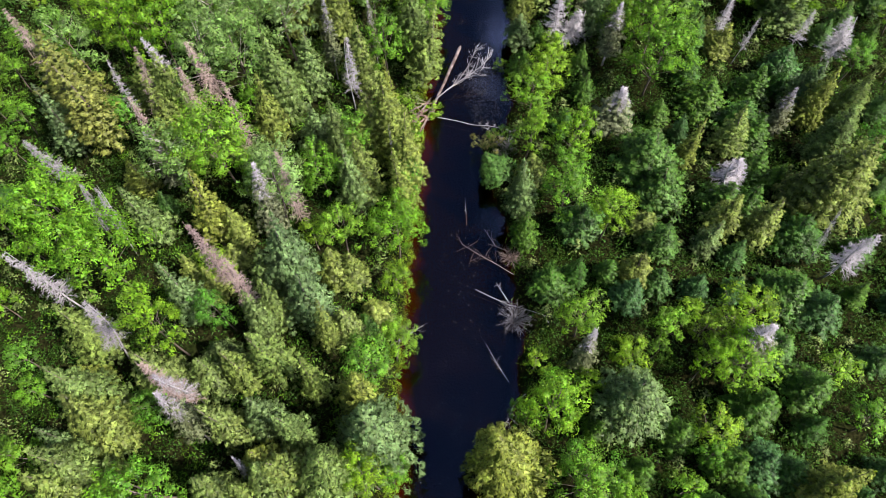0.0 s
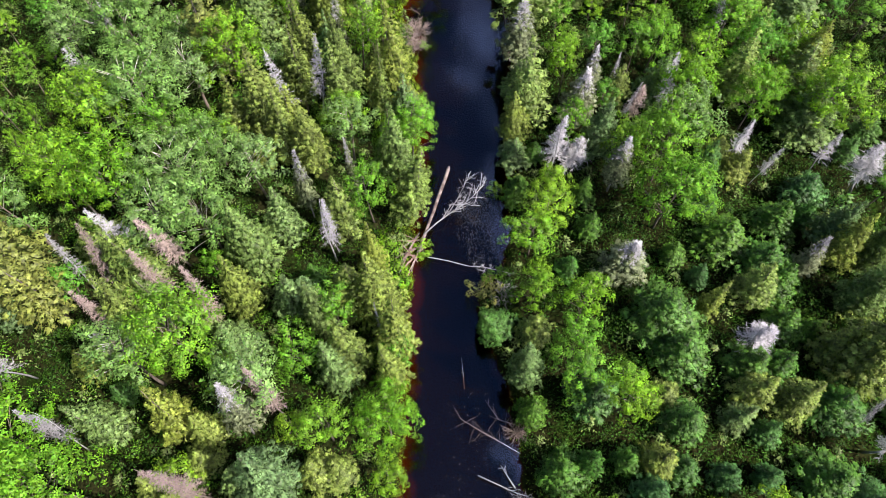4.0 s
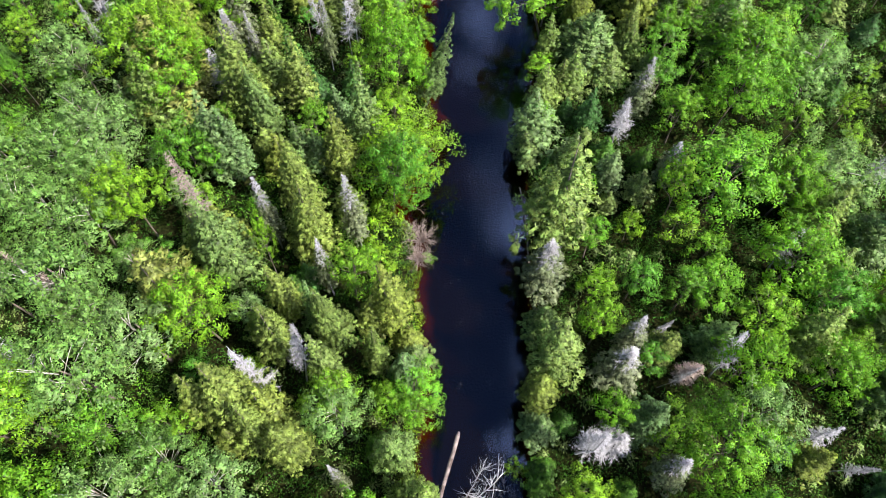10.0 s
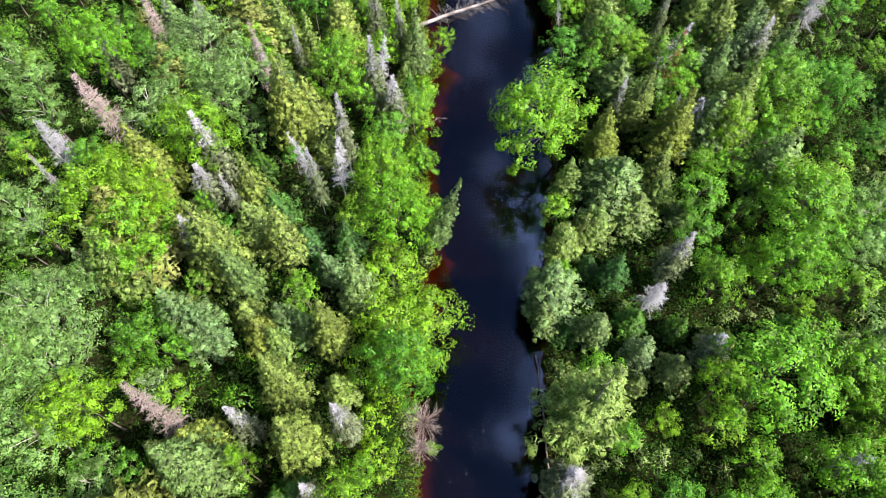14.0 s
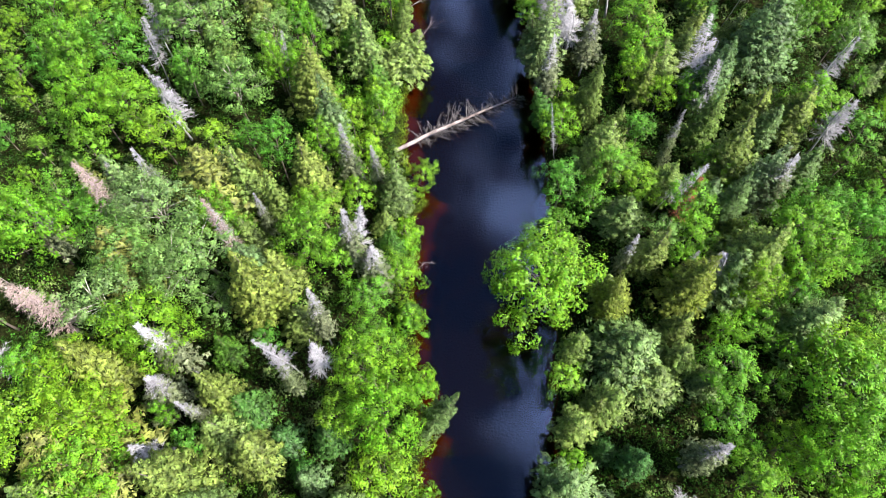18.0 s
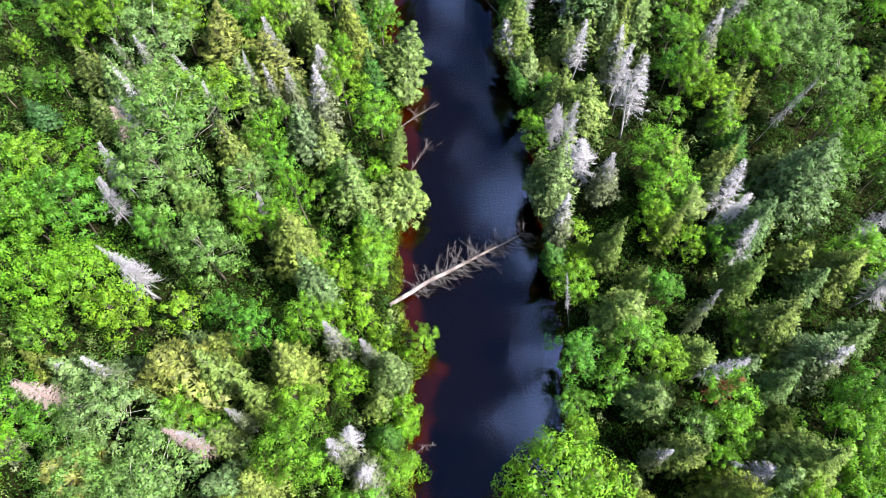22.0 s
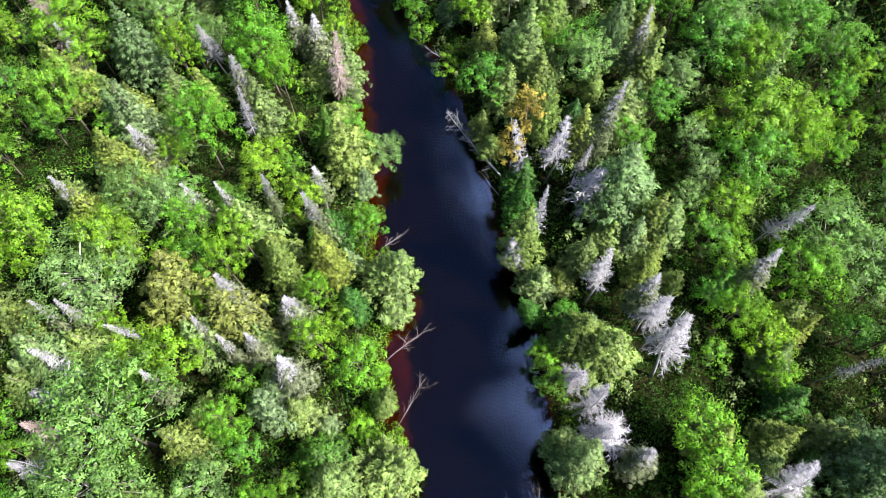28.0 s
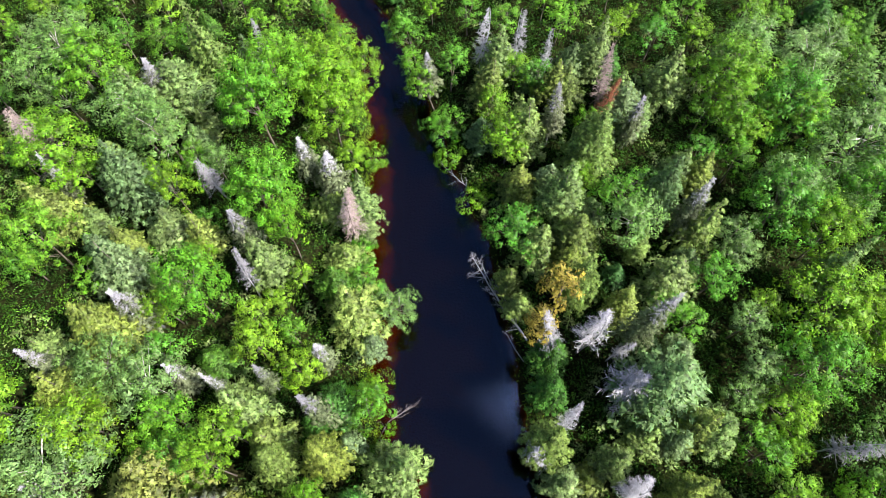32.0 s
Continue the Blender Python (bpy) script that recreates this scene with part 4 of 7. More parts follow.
dark_fir(24.2, 42.7, 8.3, 1.62)
birch(55.7, 42.7, 8.4, 1.65)
brown_spruce(-23.9, 43.0, 11.9, 1.27)
pale_spruce(33.6, 43.3, 9.8, 2.05)
birch(51.2, 43.6, 8.7, 1.79)
birch(-42.4, 43.6, 8.7, 1.74)
birch(-32.5, 43.6, 8.5, 1.90)
dark_fir(-38.8, 43.6, 8.5, 1.59)
maple(9.3, 43.8, 11.5, 2.05)
pale_spruce(17.3, 43.8, 10.0, 2.20)
brown_spruce(-28.9, 43.9, 11.7, 1.24)
dark_fir(-10.9, 43.9, 8.5, 1.90)
dead_spruce(-31.3, 44.1, 10.6, 1.09)
dark_fir(30.4, 44.1, 9.5, 3.03)
spruce(40.0, 44.2, 10.5, 2.21)
dark_fir(12.5, 44.5, 7.3, 1.90)
maple(-19.0, 44.5, 8.0, 1.90)
spruce(37.3, 44.7, 10.6, 2.59)
spruce(-26.1, 44.8, 11.8, 2.32)
dark_fir(18.2, 44.9, 9.8, 1.87)
birch(-46.0, 45.4, 8.3, 2.17)
dark_fir(44.9, 45.4, 8.3, 2.16)
dark_fir(22.4, 45.4, 7.7, 1.90)
larch(-36.5, 45.7, 13.2, 2.92)
spruce(-5.3, 45.8, 13.1, 1.85)
dark_fir(49.4, 46.3, 6.9, 1.57)
spruce(-15.9, 46.4, 11.9, 2.42)
spruce(36.8, 46.5, 10.3, 2.63)
brown_spruce(-23.0, 46.5, 13.0, 1.53)
dark_fir(27.4, 46.8, 10.4, 3.19)
dead_spruce(-9.3, 46.8, 12.0, 1.37)
aspen(-23.5, 47.0, 13.0, 3.36)
dead_spruce(-26.2, 47.1, 12.2, 1.47)
dark_fir(55.7, 47.2, 8.4, 1.73)
birch(9.3, 47.3, 10.0, 3.03)
spruce(-29.6, 47.6, 11.9, 2.80)
aspen(-20.0, 47.8, 13.0, 3.53)
spruce(-13.8, 48.4, 11.9, 2.19)
dark_fir(32.9, 48.5, 9.6, 3.16)
dark_fir(35.6, 48.6, 8.5, 1.90)
brown_spruce(-40.1, 48.7, 12.6, 1.43)
dark_fir(15.0, 48.8, 8.5, 1.90)
dark_fir(53.0, 49.0, 8.1, 1.84)
aspen(-36.6, 49.1, 12.8, 2.74)
birch(21.7, 49.2, 11.5, 3.43)
spruce(-8.4, 49.6, 12.8, 2.16)
birch(-45.1, 49.9, 8.6, 2.29)
maple(10.8, 50.4, 10.0, 2.90)
birch(43.1, 50.5, 9.3, 2.55)
dark_fir(26.4, 50.8, 9.8, 1.94)
birch(48.5, 50.8, 8.4, 1.75)
birch(-5.8, 51.3, 13.0, 2.76)
dark_fir(36.2, 51.6, 8.9, 3.18)
maple(-28.8, 51.6, 13.0, 3.58)
pale_spruce(-11.6, 51.6, 12.4, 1.34)
birch(-41.5, 51.7, 8.3, 1.74)
maple(55.7, 51.7, 8.4, 1.80)
aspen(-22.9, 51.9, 13.0, 3.69)
spruce(-2.4, 52.2, 13.5, 2.20, 7, 0)
dead_spruce(42.2, 52.4, 9.6, 1.93)
birch(11.6, 52.5, 10.0, 2.24)
dark_fir(15.0, 52.6, 8.5, 1.90)
maple(-33.2, 52.8, 13.0, 3.99)
dark_fir(8.3, 53.4, 6.0, 1.90)
dark_fir(53.0, 53.5, 7.1, 1.68)
birch(-31.6, 53.5, 7.0, 1.65)
birch(-35.2, 53.5, 9.0, 1.87)
pale_spruce(17.8, 53.6, 9.8, 2.20)
aspen(-16.2, 53.7, 13.0, 3.25)
pale_spruce(-7.2, 53.8, 12.6, 1.17)
dead_spruce(32.3, 53.8, 9.6, 1.83)
birch(-46.0, 54.4, 8.3, 2.09)
spruce(30.2, 54.5, 7.0, 1.90)
birch(22.4, 54.5, 11.5, 3.44)
dark_fir(8.9, 54.8, 6.0, 1.90)
dead_spruce(39.0, 55.2, 7.4, 1.35)
birch(-37.9, 55.3, 7.5, 1.69)
aspen(-20.2, 55.5, 13.0, 3.49)
dark_fir(27.7, 55.5, 9.4, 1.73)
dead_spruce(30.4, 56.1, 8.7, 1.20)
dark_fir(55.7, 56.2, 7.8, 1.54)
dark_fir(47.6, 56.2, 8.2, 1.64)
dark_fir(42.2, 56.2, 7.0, 1.94)
dead_spruce(12.0, 56.2, 11.6, 1.67)
dead_spruce(13.9, 56.5, 8.5, 1.91)
spruce(-3.0, 56.5, 16.0, 2.05)
dark_fir(-4.8, 56.6, 13.0, 1.93)
spruce(-11.3, 56.8, 11.5, 2.33)
spruce(28.9, 56.9, 6.9, 1.90)
birch(19.3, 56.9, 11.5, 3.39)
aspen(24.5, 56.9, 11.5, 2.55)
birch(-43.3, 57.1, 8.2, 2.04)
spruce(-16.4, 57.4, 8.5, 1.90)
spruce(17.0, 57.7, 11.1, 2.61)
spruce(-14.0, 57.9, 14.4, 2.15)
spruce(8.5, 57.9, 6.0, 1.90)
maple(-39.7, 58.0, 7.3, 1.51)
birch(50.3, 58.0, 7.7, 1.87)
birch(-21.0, 58.3, 13.0, 3.15)
aspen(-7.8, 58.4, 13.0, 2.79)
birch(14.0, 58.4, 11.5, 2.02)
birch(-24.9, 58.5, 13.0, 3.47)
birch(22.7, 58.6, 11.5, 2.86)
dark_fir(10.8, 58.7, 6.0, 1.90)
maple(-31.7, 58.7, 13.0, 4.10)
dark_fir(44.9, 58.9, 7.8, 1.86)
birch(-36.1, 58.9, 7.9, 1.93)
spruce(-13.4, 59.1, 11.8, 2.13)
birch(-1.8, 59.3, 10.0, 2.20, 5, 0)
spruce(38.3, 59.6, 8.4, 3.10)
birch(40.0, 59.7, 11.5, 3.60)
spruce(-18.5, 59.8, 13.9, 2.01)
dark_fir(54.8, 59.8, 8.1, 1.88)
spruce(-15.7, 60.0, 14.2, 2.54)
maple(-8.7, 60.2, 13.0, 3.17)
maple(-4.0, 60.5, 10.0, 2.40)
spruce(8.9, 60.7, 10.4, 2.35, -4, 0)
dark_fir(28.4, 60.7, 8.1, 1.90)
maple(-46.0, 60.7, 9.0, 1.91)
maple(-38.8, 60.7, 8.1, 1.62)
birch(32.8, 60.7, 11.5, 3.54)
maple(-2.0, 61.3, 10.0, 2.94, 5, 0)
dead_spruce(19.6, 61.4, 10.6, 1.42)
dead_spruce(-13.2, 61.4, 13.6, 1.69)
birch(25.4, 61.5, 11.5, 3.43)
birch(39.3, 61.6, 8.0, 2.29)
dark_fir(49.4, 61.6, 8.6, 2.23)
aspen(-27.3, 61.6, 13.0, 4.70)
pale_spruce(15.7, 62.0, 12.2, 2.03)
dead_spruce(24.2, 62.1, 10.0, 1.48)
brown_spruce(21.3, 62.2, 7.0, 1.43)
spruce(-8.6, 62.4, 14.7, 1.71)
aspen(-32.4, 62.4, 14.0, 2.86)
birch(-42.4, 62.5, 9.7, 2.17)
spruce(-2.6, 62.7, 16.1, 1.90)
dead_spruce(-11.1, 62.8, 12.9, 1.20)
birch(18.2, 62.9, 8.5, 1.90)
dead_spruce(-32.7, 63.1, 13.8, 1.53)
lighter_spruce(10.4, 63.3, 13.0, 2.57)
spruce(37.8, 63.4, 8.8, 2.81)
birch(35.1, 63.4, 8.3, 1.90)
maple(53.9, 63.4, 8.8, 1.97)
birch(43.1, 63.4, 7.9, 1.73)
birch(-19.9, 63.4, 7.1, 1.63)
maple(-15.4, 63.4, 7.8, 1.59)
spruce(-4.9, 63.8, 15.6, 1.70)
lighter_spruce(31.8, 63.9, 11.3, 2.69)
spruce(19.2, 64.2, 8.5, 1.90)
lighter_spruce(23.7, 64.2, 8.5, 1.90)
spruce(-1.7, 64.3, 6.0, 1.90)
lighter_spruce(38.5, 64.4, 9.9, 2.79)
pale_spruce(16.9, 64.6, 9.8, 1.82)
spruce(-12.9, 64.8, 14.3, 1.77)
maple(-37.0, 65.2, 8.0, 1.65)
birch(49.4, 65.2, 8.5, 1.62)
aspen(-23.4, 65.2, 13.0, 3.28)
maple(14.2, 65.7, 11.5, 2.84)
maple(28.1, 65.7, 11.5, 3.10)
dead_spruce(19.8, 65.9, 10.3, 1.45)
spruce(-2.1, 66.0, 6.0, 1.90)
maple(55.7, 66.1, 8.7, 1.67)
spruce(39.6, 66.2, 10.7, 2.45)
spruce(-8.2, 66.2, 14.4, 2.44)
lighter_spruce(11.0, 66.4, 6.0, 1.52)
birch(37.7, 66.5, 8.5, 1.90)
spruce(9.8, 66.5, 6.0, 1.90)
aspen(-28.3, 66.7, 13.0, 3.66)
spruce(-14.2, 66.8, 14.2, 2.03)
maple(-19.0, 66.9, 13.0, 3.98)
birch(33.9, 66.9, 11.5, 3.65)
maple(44.0, 67.0, 8.6, 1.89)
maple(39.0, 67.5, 10.7, 3.18)
spruce(-9.7, 67.5, 14.4, 1.77)
lighter_spruce(9.9, 67.6, 6.0, 1.90)
spruce(-5.3, 67.9, 8.5, 1.90)
birch(-41.5, 67.9, 7.4, 1.68)
birch(-45.1, 67.9, 9.6, 2.06)
birch(51.2, 67.9, 6.8, 1.56)
birch(21.9, 68.2, 11.5, 2.66)
aspen(-15.8, 68.3, 8.5, 1.90)
spruce(-3.2, 68.4, 16.0, 2.10)
pale_spruce(-31.5, 68.5, 13.3, 1.22)
birch(46.7, 68.8, 6.8, 1.50)
birch(53.9, 68.8, 7.6, 1.52)
spruce(-12.3, 68.9, 14.0, 1.58)
maple(24.4, 69.1, 11.5, 3.07)
aspen(-35.9, 69.4, 13.0, 2.50)
larch(-22.4, 69.6, 14.6, 2.19)
birch(18.0, 69.8, 11.5, 2.73)
maple(14.4, 69.9, 11.5, 2.46)
aspen(-30.4, 70.0, 13.0, 4.14)
birch(31.7, 70.4, 11.5, 4.14)
lighter_spruce(35.8, 70.4, 8.5, 1.90)
maple(-39.7, 70.6, 8.3, 1.52)
birch(-7.0, 70.7, 13.0, 2.58)
brown_spruce(-31.8, 70.7, 13.2, 0.79)
pale_spruce(-9.1, 71.1, 14.1, 1.74)
pale_spruce(10.3, 71.2, 14.5, 2.20)
dark_fir(-12.5, 71.3, 8.5, 1.90)
maple(-43.3, 71.5, 8.9, 2.30)
dark_fir(-10.9, 71.9, 8.5, 1.90)
dead_spruce(31.9, 72.1, 10.2, 1.65)
birch(52.1, 72.4, 8.5, 2.02)
birch(48.5, 72.4, 9.0, 1.80)
birch(25.1, 72.8, 8.5, 1.90)
maple(-14.3, 72.8, 13.0, 1.68)
aspen(-26.1, 72.9, 8.5, 1.90)
birch(-5.7, 73.1, 13.0, 2.18)
dark_fir(38.6, 73.2, 8.5, 1.90)
birch(-23.7, 73.2, 8.5, 1.78)
birch(-33.4, 73.3, 8.4, 1.75)
spruce(-18.2, 73.4, 14.0, 2.72)
aspen(-37.5, 73.5, 12.7, 2.30)
lighter_spruce(40.5, 73.5, 12.5, 2.88)
spruce(-20.0, 74.2, 14.2, 1.98)
birch(45.8, 74.2, 7.6, 1.63)
birch(55.7, 74.2, 9.1, 2.21)
birch(14.8, 74.5, 11.5, 2.19)
pale_spruce(42.1, 74.5, 11.4, 1.69)
birch(-26.9, 74.6, 8.5, 1.90)
aspen(-29.0, 75.0, 14.7, 3.13)
spruce(-10.8, 75.1, 14.4, 2.27)
maple(-46.0, 75.1, 7.7, 1.82)
spruce(35.7, 75.4, 11.3, 3.25)
birch(22.9, 75.5, 8.5, 1.90)
spruce(-18.1, 75.6, 14.2, 2.22)
brown_spruce(-19.4, 75.7, 14.0, 1.45)
maple(18.8, 76.0, 8.0, 1.73)
birch(-41.5, 76.0, 7.9, 1.64)
pale_spruce(-6.6, 76.1, 14.9, 1.80)
pale_spruce(-14.3, 76.2, 15.9, 1.98)
lighter_spruce(11.9, 76.6, 23.5, 3.42)
birch(49.4, 76.9, 8.7, 1.64)
aspen(-32.9, 76.9, 13.0, 4.52)
maple(-26.0, 77.3, 13.0, 3.57)
lighter_spruce(38.4, 77.3, 12.9, 2.94)
maple(36.5, 77.4, 12.2, 3.36)
birch(53.9, 77.8, 8.5, 1.90)
birch(45.8, 77.8, 8.1, 1.56)
maple(22.9, 78.0, 11.5, 2.96)
aspen(-36.1, 78.1, 13.7, 2.94)
birch(33.4, 78.2, 11.5, 3.85)
maple(27.0, 78.4, 11.5, 5.20)
spruce(-11.7, 79.1, 14.6, 2.22)
aspen(37.7, 79.3, 11.5, 4.00)
spruce(-7.5, 79.3, 8.5, 1.81)
birch(-21.0, 79.4, 8.5, 1.90)
birch(-43.3, 79.6, 8.3, 1.90)
lighter_spruce(36.8, 79.6, 12.2, 2.27)
lighter_spruce(17.6, 79.8, 8.5, 1.88)
dead_spruce(42.1, 80.0, 11.7, 1.55)
aspen(-22.6, 80.1, 8.5, 1.90)
birch(14.3, 80.5, 8.5, 1.89)
lighter_spruce(20.6, 80.6, 11.2, 2.19)
aspen(-29.4, 80.6, 13.0, 3.55)
birch(-24.6, 81.0, 8.5, 1.90)
birch(-3.7, 81.1, 15.9, 3.95, 6, 0)
aspen(-37.8, 81.3, 14.1, 3.29)
birch(55.7, 81.4, 8.1, 1.97)
dark_fir(45.8, 81.4, 9.5, 2.22)
dark_fir(50.3, 81.4, 7.0, 1.66)
pale_spruce(23.4, 81.7, 11.2, 1.53)
lighter_spruce(17.9, 81.8, 11.5, 1.91)
lighter_spruce(33.7, 81.8, 8.5, 1.90)
aspen(-32.9, 82.1, 14.8, 2.99)
lighter_spruce(39.5, 82.3, 8.1, 1.77)
spruce(24.6, 82.8, 8.5, 1.88)
aspen(-34.3, 83.0, 13.0, 4.41)
dark_fir(30.6, 83.2, 10.9, 2.23)
maple(-45.1, 83.2, 7.6, 1.86)
birch(-22.6, 83.2, 13.0, 3.66)
maple(-2.6, 83.5, 10.0, 4.55)
spruce(-13.1, 83.6, 8.5, 1.90)
lighter_spruce(-18.6, 83.9, 17.9, 2.48)
spruce(-8.4, 84.0, 14.6, 2.12)
lighter_spruce(-19.6, 84.2, 18.3, 2.19)
aspen(-25.7, 84.2, 8.5, 1.90)
spruce(14.3, 84.2, 8.5, 1.90)
dark_fir(21.6, 84.3, 8.5, 1.90)
aspen(-30.1, 84.5, 13.0, 5.20)
spruce(-14.3, 84.7, 8.5, 1.90)
maple(-1.8, 84.7, 15.2, 3.04)
dark_fir(12.3, 84.8, 6.0, 1.90)
birch(42.2, 85.0, 9.0, 1.89)
spruce(-10.6, 85.0, 8.5, 1.81)
dark_fir(17.9, 85.2, 8.5, 1.90)
spruce(-12.2, 85.4, 8.5, 1.80)
aspen(-30.6, 85.7, 16.4, 2.66)
maple(47.6, 85.9, 8.9, 1.93)
birch(-35.2, 85.9, 8.1, 1.74)
maple(-39.7, 85.9, 9.5, 2.18)
maple(51.2, 85.9, 8.7, 1.91)
maple(33.2, 85.9, 7.0, 1.64)
lighter_spruce(10.9, 86.0, 14.9, 2.48, -7, 0)
lighter_spruce(-15.0, 86.1, 8.5, 1.90)
lighter_spruce(-20.9, 86.3, 14.1, 2.67)
dead_spruce(19.2, 86.7, 10.8, 1.55)
spruce(-16.2, 86.8, 8.5, 1.90)
maple(54.8, 86.8, 6.9, 1.57)
birch(-46.0, 86.8, 9.3, 1.97)
birch(37.1, 86.8, 8.5, 1.90)
birch(24.8, 87.0, 11.5, 2.70)
lighter_spruce(-6.4, 87.4, 14.8, 1.94)
birch(-10.9, 87.6, 13.0, 2.42)
maple(29.7, 87.7, 11.5, 3.86)
lighter_spruce(11.0, 87.9, 12.2, 2.73, -3, 0)
maple(43.1, 88.6, 8.3, 1.75)
birch(-20.4, 88.9, 8.5, 1.23)
pale_spruce(21.0, 89.2, 11.8, 1.93)
aspen(-32.3, 89.2, 8.5, 1.90)
spruce(-16.1, 89.2, 13.9, 2.30)
birch(-40.6, 89.5, 7.7, 1.62)
birch(-36.1, 89.5, 7.1, 1.76)
maple(25.5, 89.5, 8.5, 1.87)
aspen(-29.8, 89.7, 8.5, 1.90)
dark_fir(16.8, 89.7, 12.9, 2.20)
aspen(38.2, 89.8, 12.4, 2.70)
maple(28.5, 89.8, 11.5, 3.11)
birch(33.4, 89.9, 11.5, 3.64)
maple(11.9, 90.0, 10.0, 2.38)
maple(-46.0, 90.4, 8.2, 1.76)
birch(49.4, 90.4, 8.3, 1.85)
spruce(-8.8, 90.4, 8.5, 1.90)
maple(-3.5, 90.5, 10.0, 3.29)
spruce(-26.4, 90.5, 12.7, 2.46)
dark_fir(14.7, 91.0, 8.5, 1.90)
spruce(-18.3, 91.1, 15.8, 2.58)
spruce(-30.1, 91.1, 8.5, 1.90)
dark_fir(-9.5, 91.2, 8.5, 1.90)
maple(-24.5, 92.0, 13.0, 3.71)
dark_fir(43.1, 92.2, 8.8, 2.20)
birch(54.8, 92.2, 9.3, 2.23)
birch(24.2, 92.4, 11.5, 3.17)
birch(38.3, 92.4, 12.9, 3.01)
aspen(39.9, 92.4, 11.5, 4.15)
spruce(-12.9, 92.5, 12.4, 2.14)
dead_spruce(-19.9, 92.7, 11.7, 1.65)
lighter_spruce(12.4, 92.8, 13.5, 2.35)
birch(32.8, 92.9, 11.5, 4.85)
birch(-36.1, 93.1, 9.1, 2.11)
birch(51.2, 93.1, 8.3, 1.52)
larch(-25.1, 93.2, 14.1, 2.69)
dark_fir(-7.5, 93.4, 13.1, 2.36)
maple(-2.8, 93.6, 13.0, 3.70)
dark_fir(-11.3, 93.8, 8.5, 1.90)
aspen(-34.5, 93.9, 13.0, 4.68)
maple(47.6, 94.0, 8.4, 2.17)
maple(-41.5, 94.0, 8.4, 1.76)
birch(-18.1, 94.0, 8.3, 1.51)
spruce(0.0, 94.1, 15.5, 1.40, 10, 0)
spruce(14.4, 94.2, 8.5, 1.90)
spruce(15.7, 94.6, 8.5, 1.90)
birch(28.7, 94.6, 8.5, 1.90)
lighter_spruce(-15.6, 94.6, 13.2, 2.11)
birch(-6.8, 94.9, 13.0, 2.79)
maple(-28.2, 95.1, 13.0, 4.21)
maple(-24.6, 95.2, 13.0, 3.52)
lighter_spruce(24.0, 95.4, 11.3, 2.57)
birch(34.1, 95.7, 11.5, 4.35)
maple(-45.1, 95.8, 8.5, 1.59)
maple(-38.8, 95.8, 7.9, 1.68)
birch(24.7, 95.9, 11.5, 3.32)
pale_spruce(-16.9, 96.0, 12.9, 1.18)
lighter_spruce(19.8, 96.2, 12.0, 3.55)
dark_fir(-14.1, 96.3, 14.0, 3.04)
maple(-20.1, 96.3, 8.5, 1.60)
birch(54.8, 96.7, 9.3, 2.13)
birch(44.0, 96.7, 7.5, 1.72)
birch(50.3, 96.7, 6.9, 1.61)
spruce(-15.6, 96.9, 13.7, 2.48)
birch(38.3, 97.3, 8.5, 1.90)
alder(-0.4, 97.3, 3.0, 1.33)
birch(12.6, 97.4, 6.0, 1.90)
maple(-3.4, 97.6, 13.0, 3.42)
lighter_spruce(22.1, 97.7, 12.1, 1.97)
pale_spruce(-10.1, 97.8, 14.0, 1.60)
pale_spruce(-20.3, 98.1, 13.0, 1.84)
alder(-0.4, 98.6, 3.0, 1.61)
lighter_spruce(32.2, 98.6, 11.6, 2.80)
spruce(17.8, 98.6, 11.9, 3.84)
birch(25.6, 99.1, 11.5, 2.23)
dead_spruce(-34.2, 99.1, 12.7, 1.96)
maple(-27.1, 99.2, 13.0, 4.23)
maple(28.7, 99.3, 11.5, 2.88)
dead_spruce(-8.0, 99.3, 13.3, 1.64)
birch(-41.5, 99.4, 9.8, 2.19)
dark_fir(-45.1, 99.4, 8.4, 1.54)
spruce(13.9, 99.5, 13.5, 1.79)
dead_spruce(-10.1, 99.7, 12.7, 1.23)
spruce(34.2, 99.8, 8.5, 1.77)
spruce(-24.6, 100.0, 12.5, 2.82)
spruce(22.1, 100.1, 8.5, 1.59)
dark_fir(49.4, 100.3, 8.3, 2.26)
birch(-30.4, 100.4, 13.0, 2.92)
birch(39.5, 100.7, 8.5, 1.90)
pale_spruce(-19.3, 100.7, 13.7, 2.12)
birch(-36.7, 101.5, 14.5, 1.96)
dark_fir(-16.1, 101.6, 13.0, 2.15)
birch(-3.6, 101.7, 13.0, 2.76)
birch(33.1, 101.9, 11.5, 2.39)
birch(53.9, 102.1, 7.3, 1.84)
birch(42.7, 102.1, 11.3, 2.40)
dead_spruce(-34.0, 102.2, 12.6, 1.77)
birch(-12.8, 102.3, 8.5, 1.47)
maple(-20.8, 102.3, 13.0, 3.55)
maple(28.7, 102.4, 11.5, 3.00)
pale_spruce(-7.6, 102.4, 14.1, 1.55)
maple(-43.3, 103.0, 8.7, 1.71)
spruce(17.5, 103.4, 13.2, 2.47)
alder(-0.5, 103.4, 3.0, 1.67)
spruce(-9.7, 103.5, 8.5, 1.90)
spruce(23.7, 103.5, 12.1, 2.27)
lighter_spruce(27.1, 103.7, 11.4, 2.75)
maple(34.7, 103.8, 11.5, 2.83)
lighter_spruce(46.7, 103.9, 7.8, 1.91)
dead_spruce(25.8, 103.9, 10.6, 1.70)
lighter_spruce(30.4, 104.0, 11.9, 2.01)
maple(13.7, 104.3, 13.5, 5.20, -16, 0)
birch(-39.7, 104.8, 7.0, 1.57)
spruce(28.8, 104.9, 11.6, 3.18)
